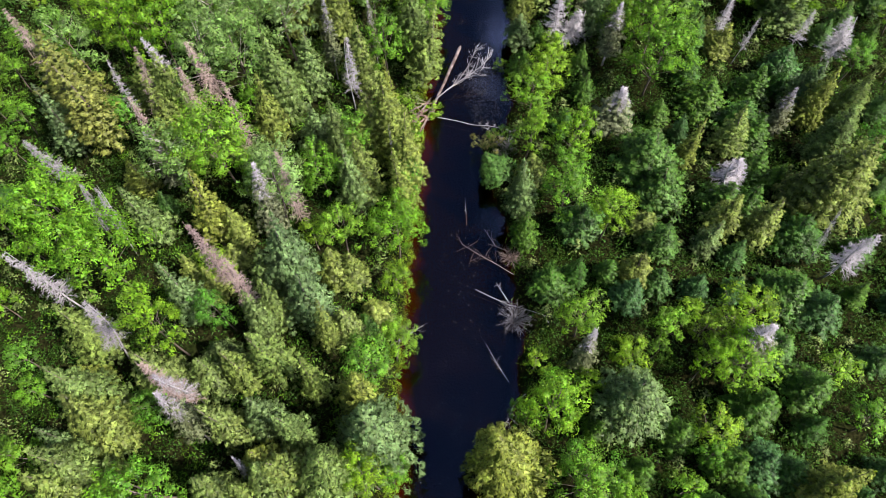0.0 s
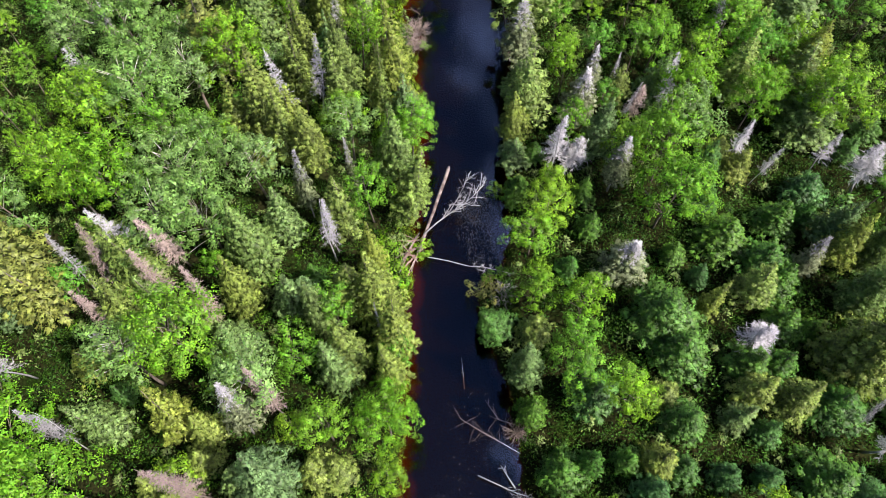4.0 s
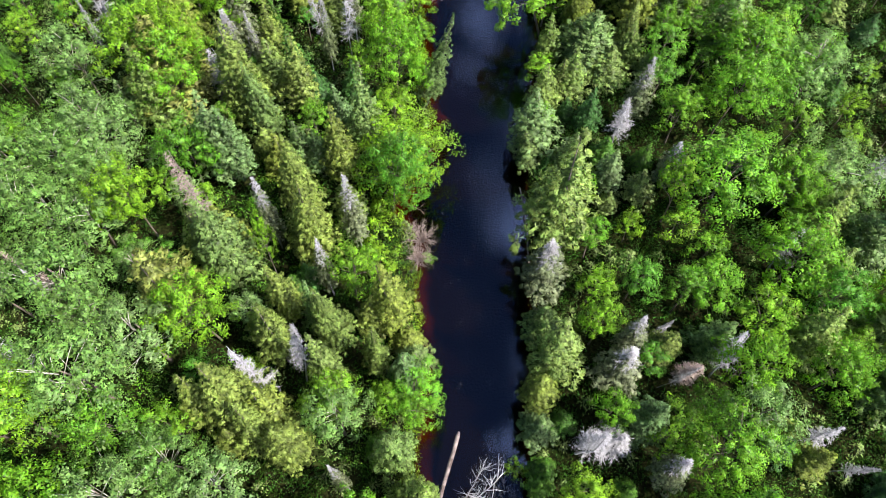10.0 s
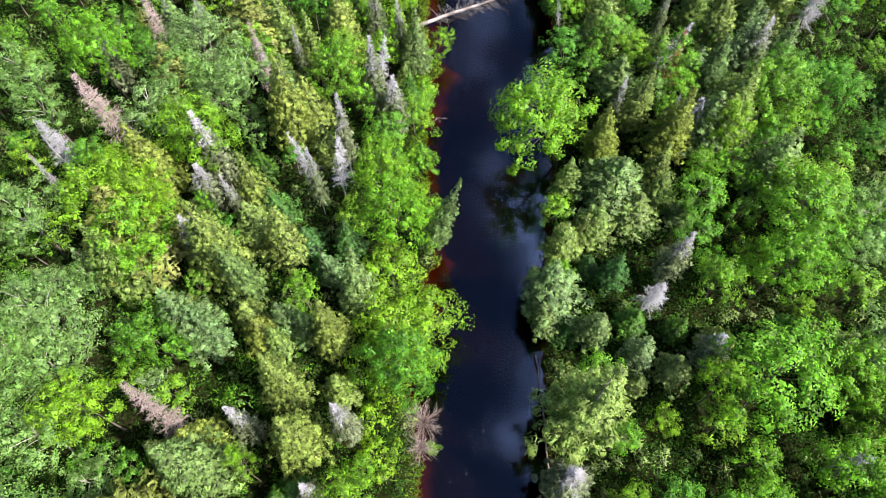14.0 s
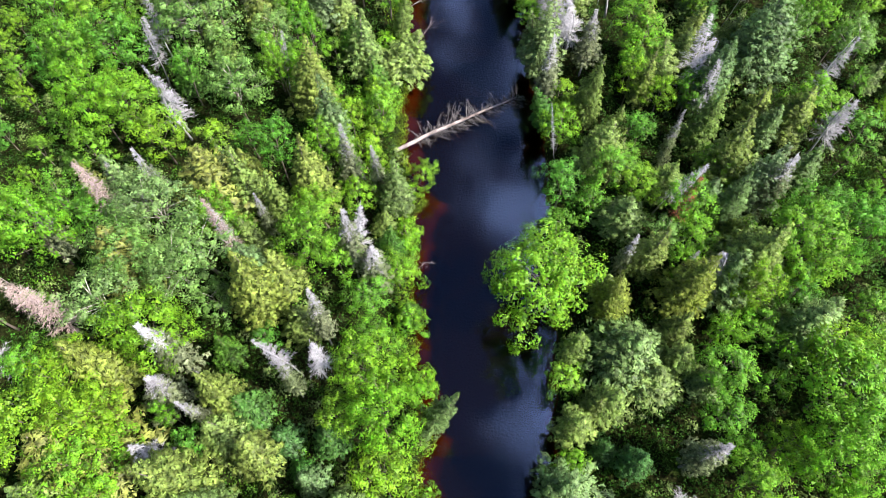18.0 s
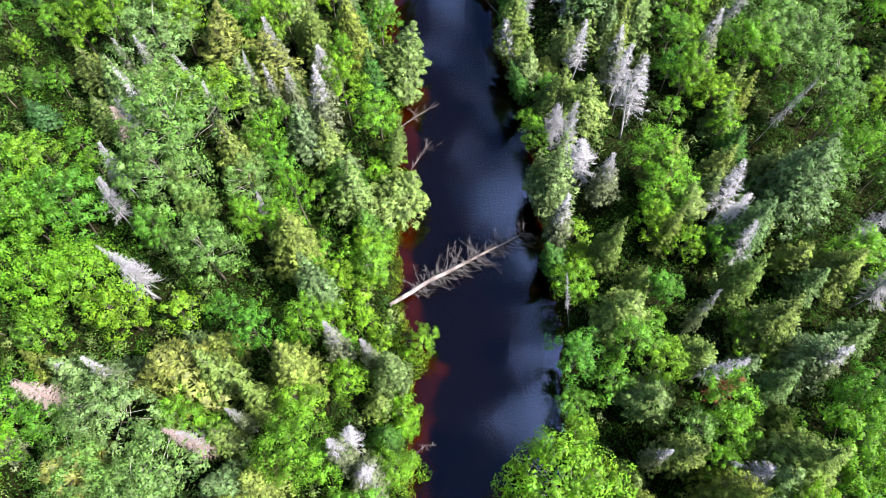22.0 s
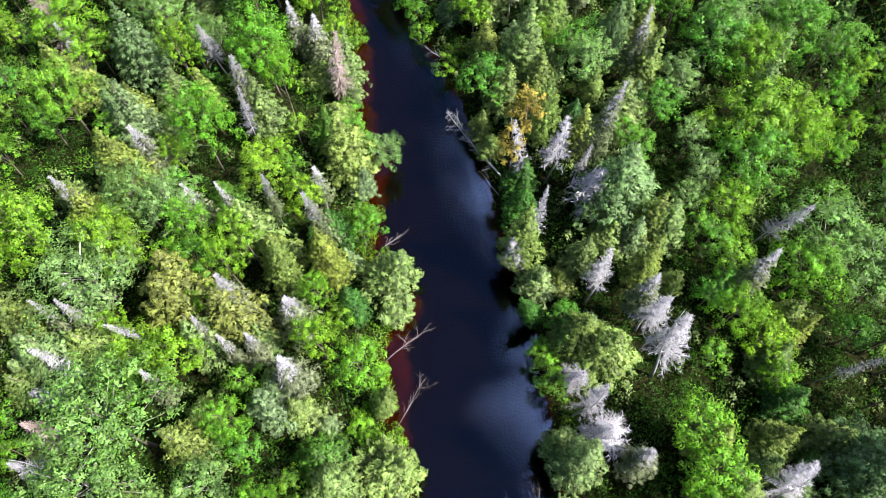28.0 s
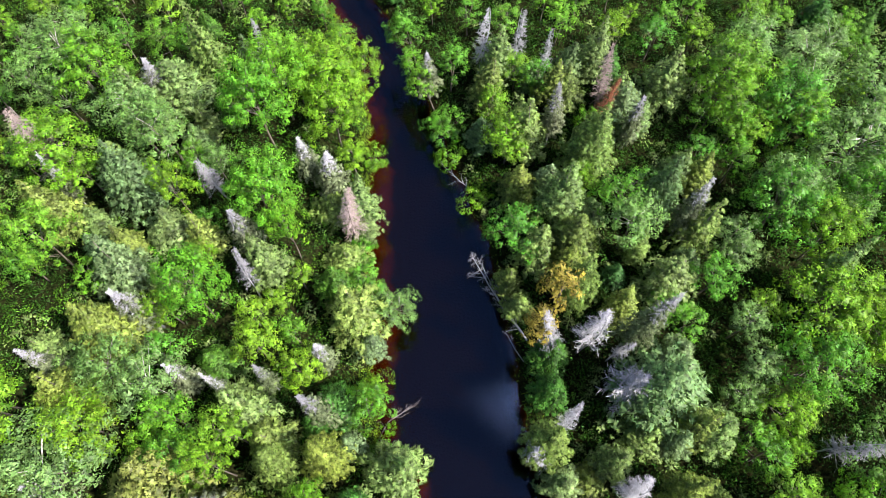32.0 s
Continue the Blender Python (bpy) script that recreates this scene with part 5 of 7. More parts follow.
spruce(-12.8, 104.9, 16.5, 3.34)
brown_spruce(-29.0, 104.9, 12.9, 2.20)
maple(39.1, 105.0, 11.5, 3.08)
aspen(-25.1, 105.0, 13.0, 3.35)
dark_fir(-0.5, 105.1, 6.0, 1.90)
lighter_spruce(17.7, 105.2, 12.8, 2.48)
lighter_spruce(32.5, 105.2, 12.2, 2.35)
birch(53.0, 105.7, 9.4, 2.16)
aspen(-17.1, 105.7, 8.5, 1.90)
birch(-3.7, 105.8, 10.0, 3.20)
birch(33.4, 105.8, 11.5, 3.62)
birch(14.0, 105.9, 10.0, 2.34, -2, 0)
birch(24.0, 105.9, 11.5, 2.32)
dead_spruce(25.4, 106.2, 11.2, 1.61)
aspen(-35.9, 106.3, 14.2, 2.91)
birch(-45.1, 106.6, 8.2, 2.00)
maple(-31.6, 106.6, 8.0, 1.63)
spruce(20.8, 106.8, 12.1, 1.86)
pale_spruce(19.1, 106.9, 12.6, 1.49)
pale_spruce(-3.2, 107.6, 14.1, 1.74)
birch(39.6, 107.7, 11.5, 3.55)
birch(25.5, 108.0, 11.5, 2.92)
aspen(-19.5, 108.0, 13.0, 3.89)
spruce(-11.5, 108.0, 12.7, 2.21)
birch(35.2, 108.2, 11.5, 3.41)
birch(-1.2, 108.2, 10.0, 2.67)
spruce(-13.4, 108.2, 12.5, 2.53)
spruce(29.7, 108.3, 8.5, 1.90)
birch(44.0, 108.4, 7.6, 1.75)
maple(14.3, 108.5, 6.0, 1.90)
aspen(22.8, 108.6, 8.5, 1.90)
maple(-6.3, 109.0, 13.0, 2.95)
pale_spruce(-5.0, 109.1, 13.9, 1.79)
dark_fir(49.4, 109.3, 8.4, 1.96)
birch(53.0, 109.3, 9.1, 1.84)
aspen(-38.1, 109.7, 13.5, 3.31)
birch(14.5, 109.8, 6.0, 1.90)
larch(-25.2, 109.9, 11.9, 1.99)
aspen(-17.8, 110.0, 13.0, 3.25)
aspen(-24.3, 110.0, 13.0, 4.05)
birch(25.2, 110.1, 11.5, 2.74)
maple(-44.2, 110.2, 7.6, 1.66)
birch(-8.5, 110.2, 13.0, 3.54)
dark_fir(-1.8, 110.3, 14.0, 2.34)
dead_spruce(-4.9, 110.3, 13.3, 1.62)
brown_spruce(-15.4, 110.9, 12.9, 1.21)
spruce(29.4, 111.0, 12.0, 2.43)
birch(55.7, 111.1, 7.9, 1.66)
birch(40.4, 111.1, 8.8, 1.74)
rusty_spruce(25.4, 111.3, 10.9, 1.00)
lighter_spruce(20.2, 111.5, 12.5, 2.99)
spruce(-13.9, 111.6, 8.5, 1.81)
alder(-0.2, 111.7, 3.0, 1.47)
dead_spruce(-16.0, 111.7, 11.2, 1.29)
maple(44.0, 112.0, 9.1, 2.08)
birch(15.0, 112.0, 10.0, 2.32, -10, 0)
pale_spruce(34.0, 112.2, 11.9, 2.03)
maple(-31.6, 112.2, 13.0, 3.80)
pale_spruce(-12.5, 112.7, 12.6, 1.31)
birch(-14.7, 112.7, 8.5, 1.54)
pale_spruce(-31.1, 112.7, 12.6, 1.37)
alder(-0.1, 112.9, 3.0, 1.67)
dead_spruce(24.1, 113.0, 10.9, 1.33)
spruce(28.7, 113.2, 8.5, 1.90)
lighter_spruce(32.7, 113.2, 12.0, 2.53)
birch(17.7, 113.3, 8.5, 1.90)
maple(-17.5, 113.6, 13.0, 2.51)
maple(-45.1, 113.8, 7.7, 1.88)
birch(47.6, 113.8, 8.9, 2.23)
birch(-36.1, 113.8, 8.1, 1.53)
spruce(-2.1, 113.8, 6.0, 1.90)
birch(-27.7, 113.9, 13.0, 3.07)
birch(21.4, 113.9, 11.5, 2.90)
birch(-7.5, 114.0, 13.0, 3.06)
spruce(-11.0, 114.0, 12.5, 1.83)
aspen(-21.5, 114.1, 13.0, 4.11)
spruce(38.1, 114.5, 8.5, 1.90)
spruce(24.4, 114.6, 8.5, 1.90)
birch(53.0, 114.7, 9.4, 2.30)
birch(-40.6, 114.7, 7.4, 1.79)
birch(15.1, 115.5, 10.0, 2.77, -1, 0)
birch(29.7, 115.6, 11.5, 3.09)
birch(43.1, 115.6, 8.2, 1.66)
spruce(30.6, 115.6, 12.2, 2.40)
maple(-4.4, 115.7, 13.0, 2.71)
brown_spruce(-26.5, 115.7, 12.0, 1.50)
spruce(-0.7, 115.8, 14.0, 2.05)
spruce(-8.6, 115.8, 12.1, 2.28)
larch(-17.7, 115.9, 12.7, 2.16)
birch(-30.3, 116.0, 13.0, 3.33)
birch(19.7, 116.2, 11.5, 3.34)
pale_spruce(-21.6, 116.3, 12.3, 1.45)
spruce(-14.6, 116.4, 11.9, 2.17)
lighter_spruce(-25.2, 117.1, 12.7, 2.47)
pale_spruce(25.1, 117.2, 12.2, 1.10)
pale_spruce(-2.2, 117.3, 13.4, 1.56)
birch(-36.1, 117.4, 9.1, 2.29)
dark_fir(-32.5, 117.4, 8.0, 1.60)
pale_spruce(-26.4, 117.6, 12.4, 1.33)
pale_spruce(-4.5, 117.8, 13.2, 1.56)
birch(21.9, 117.9, 8.5, 1.36)
dead_spruce(41.1, 118.2, 12.3, 1.64)
maple(0.9, 118.9, 10.5, 2.6, 20, 0)
birch(-43.3, 118.3, 9.0, 2.01)
birch(44.9, 118.3, 8.9, 1.92)
birch(50.3, 118.3, 9.4, 1.98)
lighter_spruce(-22.9, 118.4, 8.5, 1.90)
dark_fir(-9.3, 118.8, 8.5, 1.90)
spruce(-14.5, 118.9, 12.6, 2.02)
lighter_spruce(19.5, 119.1, 13.3, 2.34)
birch(-11.3, 119.2, 13.0, 2.28)
birch(55.7, 119.2, 7.6, 1.99)
spruce(-29.9, 119.5, 8.5, 1.89)
spruce(36.0, 119.6, 8.5, 1.90)
dead_spruce(15.8, 119.7, 12.9, 1.06, -11, 0)
spruce(-16.2, 119.9, 8.5, 1.30)
lighter_spruce(-20.1, 119.9, 8.5, 1.90)
spruce(29.4, 119.9, 11.8, 2.43)
maple(47.6, 120.1, 7.6, 1.57)
maple(-7.4, 120.1, 13.0, 2.26)
birch(23.5, 120.2, 8.5, 1.90)
spruce(38.5, 120.3, 13.0, 2.36)
maple(-39.7, 121.0, 9.9, 2.23)
maple(-36.1, 121.0, 8.4, 1.57)
birch(22.9, 121.1, 8.5, 1.87)
maple(-5.6, 121.4, 13.0, 2.60)
birch(40.4, 121.5, 11.5, 3.19)
maple(50.3, 121.9, 7.5, 1.83)
birch(44.0, 121.9, 8.3, 1.61)
maple(16.1, 122.0, 10.0, 2.44)
spruce(35.7, 122.0, 8.5, 1.90)
spruce(21.8, 122.0, 8.5, 1.63)
birch(-29.4, 122.0, 13.0, 2.79)
dead_spruce(30.5, 122.6, 10.4, 1.70)
maple(-22.9, 122.8, 13.0, 3.33)
birch(-18.1, 122.8, 8.5, 1.87)
birch(-14.5, 122.8, 8.5, 1.61)
dark_fir(-32.5, 122.8, 7.2, 1.55)
birch(53.9, 122.8, 9.3, 1.98)
dead_spruce(41.4, 123.4, 12.6, 1.70)
spruce(-6.1, 123.5, 12.8, 2.10)
birch(46.7, 123.7, 8.2, 1.67)
birch(-35.2, 123.7, 8.1, 1.54)
birch(29.4, 124.2, 11.5, 2.36)
spruce(30.8, 124.2, 12.1, 2.65)
maple(26.6, 124.6, 11.5, 2.68)
birch(-45.1, 124.6, 8.8, 2.10)
spruce(19.1, 125.0, 13.2, 2.29)
dark_fir(15.8, 125.2, 13.9, 2.37, -18, 0)
maple(17.3, 125.3, 10.0, 2.86)
dead_spruce(29.7, 125.5, 10.8, 1.92)
maple(-25.5, 125.5, 13.0, 3.57)
birch(-38.8, 125.5, 8.4, 2.02)
spruce(49.4, 125.5, 8.4, 1.60)
spruce(24.8, 125.7, 12.0, 2.01)
maple(-28.7, 125.8, 13.0, 3.66)
dead_spruce(-21.6, 125.8, 13.1, 1.62)
birch(53.0, 126.4, 7.4, 1.79)
birch(-33.4, 126.4, 6.9, 1.52)
dark_fir(-2.3, 126.5, 6.0, 1.90)
maple(23.9, 126.5, 11.5, 2.27)
birch(-2.1, 126.4, 9.0, 1.86)
dead_spruce(-21.8, 126.8, 14.6, 2.07)
pale_spruce(15.4, 126.9, 13.8, 1.87, -1, 0)
aspen(-15.6, 127.0, 13.0, 3.86)
maple(-42.4, 127.3, 8.5, 1.91)
dead_spruce(30.3, 127.3, 10.2, 2.16)
spruce(-8.2, 127.4, 12.5, 2.39)
aspen(46.1, 127.4, 11.9, 2.39)
birch(17.3, 127.9, 6.0, 1.90)
lighter_spruce(32.3, 128.1, 12.4, 2.70)
maple(55.7, 128.2, 7.7, 1.57)
maple(-36.1, 128.2, 8.8, 1.78)
maple(-46.0, 128.2, 8.3, 1.58)
maple(-1.9, 128.5, 9.0, 1.67)
pale_spruce(15.5, 128.3, 11.2, 1.84)
aspen(39.9, 128.6, 12.8, 1.77)
lighter_spruce(27.4, 128.7, 11.7, 2.58)
maple(24.2, 128.8, 11.5, 2.35)
spruce(37.4, 128.8, 12.9, 3.67)
maple(26.7, 128.8, 11.5, 2.10)
maple(-11.1, 129.2, 13.0, 2.48)
birch(46.6, 129.8, 11.5, 1.83)
dark_fir(33.9, 129.8, 8.5, 1.90)
maple(25.8, 130.0, 11.5, 3.31)
birch(50.3, 130.0, 8.1, 1.87)
dark_fir(-2.4, 130.1, 14.0, 2.72)
birch(-20.8, 130.1, 13.0, 2.76)
spruce(30.1, 130.2, 8.5, 1.81)
maple(-9.2, 130.4, 13.0, 2.57)
maple(-12.0, 130.9, 13.0, 2.26)
birch(-41.5, 130.9, 8.6, 1.91)
dark_fir(-17.1, 131.1, 12.4, 2.15)
dead_spruce(-11.5, 131.2, 10.6, 0.92)
birch(43.1, 131.2, 12.9, 2.42)
pale_spruce(20.2, 131.3, 12.9, 1.49)
maple(-1.2, 131.3, 6.0, 1.57)
dark_fir(-21.7, 131.3, 12.1, 2.45)
lighter_spruce(15.5, 131.5, 13.8, 2.21)
spruce(35.4, 131.5, 8.5, 1.90)
birch(55.7, 131.8, 8.2, 2.19)
birch(-30.9, 131.8, 13.0, 3.67)
spruce(31.1, 131.9, 8.5, 1.90)
maple(-7.7, 132.1, 13.0, 2.37)
spruce(26.2, 132.5, 12.2, 2.20)
birch(-44.2, 132.7, 7.4, 1.66)
birch(-34.4, 132.9, 12.3, 2.62)
dead_spruce(-24.4, 132.9, 10.7, 1.49)
lighter_spruce(-3.2, 132.9, 12.7, 2.11)
birch(-28.3, 133.2, 13.0, 4.36)
spruce(-17.7, 133.3, 12.0, 2.47)
birch(-32.1, 133.5, 13.1, 3.19)
birch(41.3, 133.5, 13.1, 1.57)
maple(25.1, 133.5, 11.5, 3.10)
birch(-38.8, 133.6, 7.4, 1.85)
birch(50.3, 133.6, 8.2, 1.76)
birch(46.7, 133.6, 8.2, 2.17)
birch(-6.3, 133.6, 8.5, 1.51)
aspen(-12.4, 133.6, 13.0, 2.95)
lighter_spruce(15.2, 133.7, 14.2, 2.04, -6, 0)
lighter_spruce(0.1, 133.9, 10.4, 2.54, 22, 0)
dead_spruce(18.9, 134.3, 12.3, 2.20)
dark_fir(33.6, 134.4, 12.3, 2.88)
aspen(-19.1, 134.6, 16.0, 5.20)
dark_fir(-4.0, 135.2, 13.3, 2.66)
maple(-0.0, 135.9, 3.5, 1.94)
dead_spruce(37.4, 136.2, 14.7, 1.89)
aspen(43.6, 136.2, 12.7, 1.88)
birch(53.9, 136.3, 8.6, 1.62)
birch(-40.6, 136.3, 8.9, 1.71)
dead_spruce(17.3, 136.5, 12.6, 1.86)
birch(-9.7, 136.6, 8.5, 1.90)
dead_spruce(-24.3, 136.7, 10.8, 1.52)
maple(33.6, 137.0, 11.5, 2.27)
birch(-33.9, 137.4, 12.6, 3.29)
spruce(-13.9, 137.5, 12.0, 2.13)
birch(-31.4, 137.9, 12.6, 3.01)
spruce(33.6, 137.9, 12.6, 2.09)
maple(-0.8, 138.0, 3.5, 2.31)
birch(-46.0, 138.1, 7.0, 1.51)
maple(48.5, 138.1, 8.2, 2.19)
lighter_spruce(-3.7, 138.1, 8.5, 1.90)
aspen(42.9, 138.1, 13.6, 2.69)
birch(-27.2, 138.2, 8.5, 1.90)
aspen(-17.9, 138.4, 18.0, 5.20)
maple(-10.7, 138.5, 13.0, 2.14)
lighter_spruce(-25.8, 138.6, 8.5, 1.90)
dead_spruce(24.3, 138.6, 11.0, 2.20)
lighter_spruce(0.7, 138.7, 13.9, 1.35, 7, 0)
brown_spruce(-23.2, 138.7, 11.8, 1.68)
birch(28.9, 138.8, 8.5, 1.90)
lighter_spruce(-5.1, 138.8, 8.5, 1.60)
birch(41.1, 139.3, 8.5, 1.90)
lighter_spruce(-7.3, 139.5, 11.6, 2.08)
dead_spruce(17.6, 139.5, 12.8, 1.47)
maple(33.0, 139.6, 11.5, 3.13)
birch(15.7, 139.6, 6.0, 1.90)
lighter_spruce(-12.5, 139.8, 11.5, 2.14)
spruce(35.8, 139.8, 8.5, 1.90)
birch(54.8, 139.9, 8.0, 1.81)
lighter_spruce(20.2, 140.6, 12.8, 2.39)
maple(-40.6, 140.8, 8.8, 2.20)
maple(51.2, 140.8, 7.8, 1.53)
birch(-44.2, 140.8, 8.3, 1.65)
pale_spruce(-5.5, 140.9, 14.0, 2.20)
spruce(35.4, 141.0, 8.5, 1.90)
pale_spruce(-15.7, 141.0, 11.5, 1.34)
birch(15.5, 141.2, 6.0, 1.90)
dead_spruce(24.1, 141.2, 12.4, 1.80)
maple(30.3, 141.4, 11.5, 3.10)
birch(-9.4, 141.5, 13.0, 1.84)
birch(-33.4, 141.7, 7.9, 1.56)
birch(-28.9, 141.7, 7.0, 1.59)
maple(-0.1, 142.1, 10.0, 2.88)
lighter_spruce(-7.8, 142.4, 8.5, 1.90)
maple(16.6, 142.6, 5.0, 1.41, -34, 0)
dead_spruce(-24.4, 142.6, 11.1, 1.76)
maple(-18.9, 142.7, 13.0, 2.76)
spruce(18.1, 142.7, 13.9, 2.58)
dead_spruce(24.1, 142.9, 11.3, 2.01)
aspen(44.6, 143.0, 13.1, 2.81)
maple(32.6, 143.1, 11.5, 2.93)
spruce(-26.3, 143.5, 8.5, 1.90)
spruce(53.0, 143.5, 7.5, 1.80)
birch(-46.0, 143.5, 8.3, 1.85)
birch(49.4, 143.5, 8.1, 1.68)
birch(-37.9, 143.5, 9.2, 1.93)
pale_spruce(-9.8, 143.5, 12.2, 1.48)
lighter_spruce(19.6, 143.5, 13.5, 2.36)
maple(-3.2, 144.0, 13.0, 3.02)
dead_spruce(-22.0, 144.0, 10.8, 1.26)
birch(17.5, 144.0, 10.0, 2.43)
pale_spruce(-8.2, 144.0, 11.7, 1.05)
pale_spruce(32.6, 144.1, 12.5, 2.04)
birch(30.0, 144.2, 11.5, 2.10)
pale_spruce(23.8, 144.2, 12.0, 1.91)
birch(37.2, 144.2, 11.5, 3.76)
maple(-14.7, 144.5, 13.0, 2.94)
aspen(42.8, 144.6, 11.5, 3.61)
lighter_spruce(31.6, 144.6, 12.2, 1.60)
maple(-17.3, 144.9, 13.0, 3.34)
pale_spruce(-12.2, 145.0, 11.3, 1.44)
lighter_spruce(-24.4, 145.3, 11.7, 2.69)
maple(-41.5, 145.3, 8.6, 1.73)
spruce(-8.2, 145.3, 8.5, 1.90)
dark_fir(15.9, 145.3, 14.2, 1.61, -18, 0)
lighter_spruce(-12.7, 145.5, 11.0, 2.20)
lighter_spruce(-27.6, 145.5, 8.5, 1.90)
birch(31.7, 146.0, 11.5, 2.84)
dark_fir(-34.3, 146.2, 9.7, 2.24)
lighter_spruce(-21.7, 146.3, 12.2, 2.39)
lighter_spruce(27.5, 146.3, 12.3, 2.05)
dead_spruce(20.6, 146.5, 12.5, 1.40)
pale_spruce(-5.1, 146.8, 11.8, 1.77)
dead_spruce(-17.3, 146.8, 12.1, 1.86)
maple(-1.6, 146.9, 10.0, 2.41)
spruce(24.3, 147.0, 12.0, 1.64)
birch(55.7, 147.1, 7.4, 1.69)
aspen(40.2, 147.1, 11.5, 5.17)
larch(-9.9, 147.1, 11.3, 1.90)
lighter_spruce(-28.6, 147.2, 8.5, 1.90)
lighter_spruce(2.8, 147.5, 6.0, 1.90)
pale_spruce(-9.5, 147.6, 11.7, 1.90)
pale_spruce(-21.5, 147.8, 11.3, 1.45)
dark_fir(-0.7, 147.8, 13.2, 2.33)
maple(52.1, 148.0, 9.2, 1.87)
pale_spruce(-23.9, 148.1, 11.4, 1.59)
maple(-20.0, 148.1, 8.5, 1.69)
maple(-3.3, 148.2, 13.0, 2.00)
aspen(46.7, 148.2, 11.9, 2.07)
lighter_spruce(16.3, 148.4, 6.0, 1.90)
spruce(18.2, 148.4, 6.0, 1.90)
maple(-12.5, 148.7, 13.0, 2.41)
birch(-37.9, 148.9, 8.8, 1.68)
birch(31.5, 149.0, 8.5, 1.90)
spruce(-26.8, 149.0, 8.5, 1.90)
dead_spruce(36.2, 149.2, 10.9, 1.69)
larch(-14.4, 149.2, 11.6, 2.11)
maple(33.7, 149.4, 11.5, 2.65)
spruce(20.1, 149.6, 8.5, 1.90)
pale_spruce(-22.2, 149.8, 12.1, 1.39)
birch(-46.0, 149.8, 7.5, 1.56)
birch(-32.5, 149.8, 6.9, 1.52)
spruce(-28.4, 149.9, 8.5, 1.90)
lighter_spruce(2.4, 150.1, 11.3, 2.57, 11, 0)
lighter_spruce(24.8, 150.5, 12.3, 1.85)
aspen(48.6, 150.5, 12.1, 2.70)
birch(-41.5, 150.7, 8.2, 1.77)
birch(31.2, 150.8, 8.5, 1.90)
maple(-9.9, 150.8, 13.0, 2.39)
lighter_spruce(28.1, 151.0, 12.0, 1.90)
spruce(-2.1, 151.0, 12.6, 2.21)
spruce(-6.3, 151.0, 11.5, 2.51)
lighter_spruce(22.9, 151.1, 12.2, 3.29)
larch(-14.9, 151.2, 11.7, 1.69)
dead_spruce(14.9, 151.2, 8.5, 1.89)
spruce(14.8, 151.3, 13.8, 2.03)
spruce(26.2, 151.4, 12.3, 2.15)
aspen(-21.5, 151.6, 13.0, 4.30)
maple(54.8, 151.6, 9.3, 1.98)
dark_fir(-36.1, 151.6, 7.1, 1.69)
birch(43.5, 151.8, 8.5, 1.80)
maple(33.7, 152.0, 11.5, 3.25)
dead_spruce(16.2, 152.1, 12.7, 1.06)
birch(-12.6, 152.4, 13.0, 3.09)
lighter_spruce(-0.5, 152.4, 12.9, 1.86)
lighter_spruce(-6.4, 152.6, 11.6, 2.57)
birch(-8.4, 152.9, 13.0, 2.23)
maple(-15.2, 153.0, 13.0, 2.82)
aspen(30.8, 153.5, 8.5, 1.90)
dark_fir(-3.2, 153.9, 12.8, 1.80)
maple(-46.0, 154.3, 8.7, 1.73)
birch(-40.6, 154.3, 7.9, 1.74)
lighter_spruce(23.8, 154.3, 13.1, 3.76)
birch(-19.7, 154.4, 13.0, 3.64)
maple(-12.9, 154.4, 13.0, 3.01)
pale_spruce(-2.1, 154.6, 13.0, 1.63)
birch(0.9, 155.0, 10.0, 1.95, 5, 0)
dead_spruce(21.3, 155.1, 11.1, 2.20)
maple(51.2, 155.2, 7.8, 2.03)
maple(-37.0, 155.2, 7.7, 1.53)
lighter_spruce(-8.4, 155.2, 11.4, 2.50)
birch(36.5, 155.2, 11.5, 4.33)
dark_fir(-2.0, 155.3, 13.3, 2.40)
dark_fir(15.9, 155.4, 15.3, 2.61)
birch(-30.5, 155.5, 11.4, 2.62)
aspen(32.7, 155.8, 8.5, 1.90)
birch(-26.3, 155.8, 13.0, 3.83)
dark_fir(-43.3, 156.1, 8.1, 1.54)
birch(42.4, 156.3, 12.9, 2.16)
maple(45.3, 156.3, 12.2, 2.19)
maple(1.1, 156.5, 10.0, 1.94)
spruce(-21.3, 156.5, 11.2, 2.46)
pale_spruce(-9.1, 156.6, 11.8, 1.11)
birch(-34.3, 157.0, 6.9, 1.59)
aspen(-15.1, 157.0, 13.0, 3.10)
lighter_spruce(26.1, 157.2, 12.1, 2.32)
birch(-27.9, 157.4, 12.0, 3.23)
pale_spruce(-6.6, 157.5, 12.3, 1.42)
maple(55.7, 157.9, 9.3, 2.25)
birch(-38.8, 157.9, 8.8, 1.91)
maple(-46.0, 157.9, 7.0, 1.70)
pale_spruce(-13.2, 158.0, 11.5, 1.24)
dead_spruce(21.5, 158.1, 11.3, 2.20)
maple(47.3, 158.1, 11.8, 2.23)
birch(41.7, 158.1, 11.5, 3.95)
maple(-4.2, 158.4, 13.0, 2.95)
dark_fir(16.6, 158.4, 11.4, 2.82)
dead_spruce(17.3, 158.5, 12.5, 1.45)
aspen(-21.7, 158.8, 8.5, 1.81)
aspen(-18.2, 158.9, 13.0, 3.42)
pale_spruce(22.6, 159.1, 15.9, 1.87)
dead_spruce(19.2, 159.2, 11.8, 1.91)
pale_spruce(-2.4, 159.3, 9.1, 1.67)
aspen(32.3, 159.3, 8.5, 1.90)
maple(44.8, 159.3, 12.5, 2.51)
dark_fir(-11.0, 159.3, 10.8, 2.51)
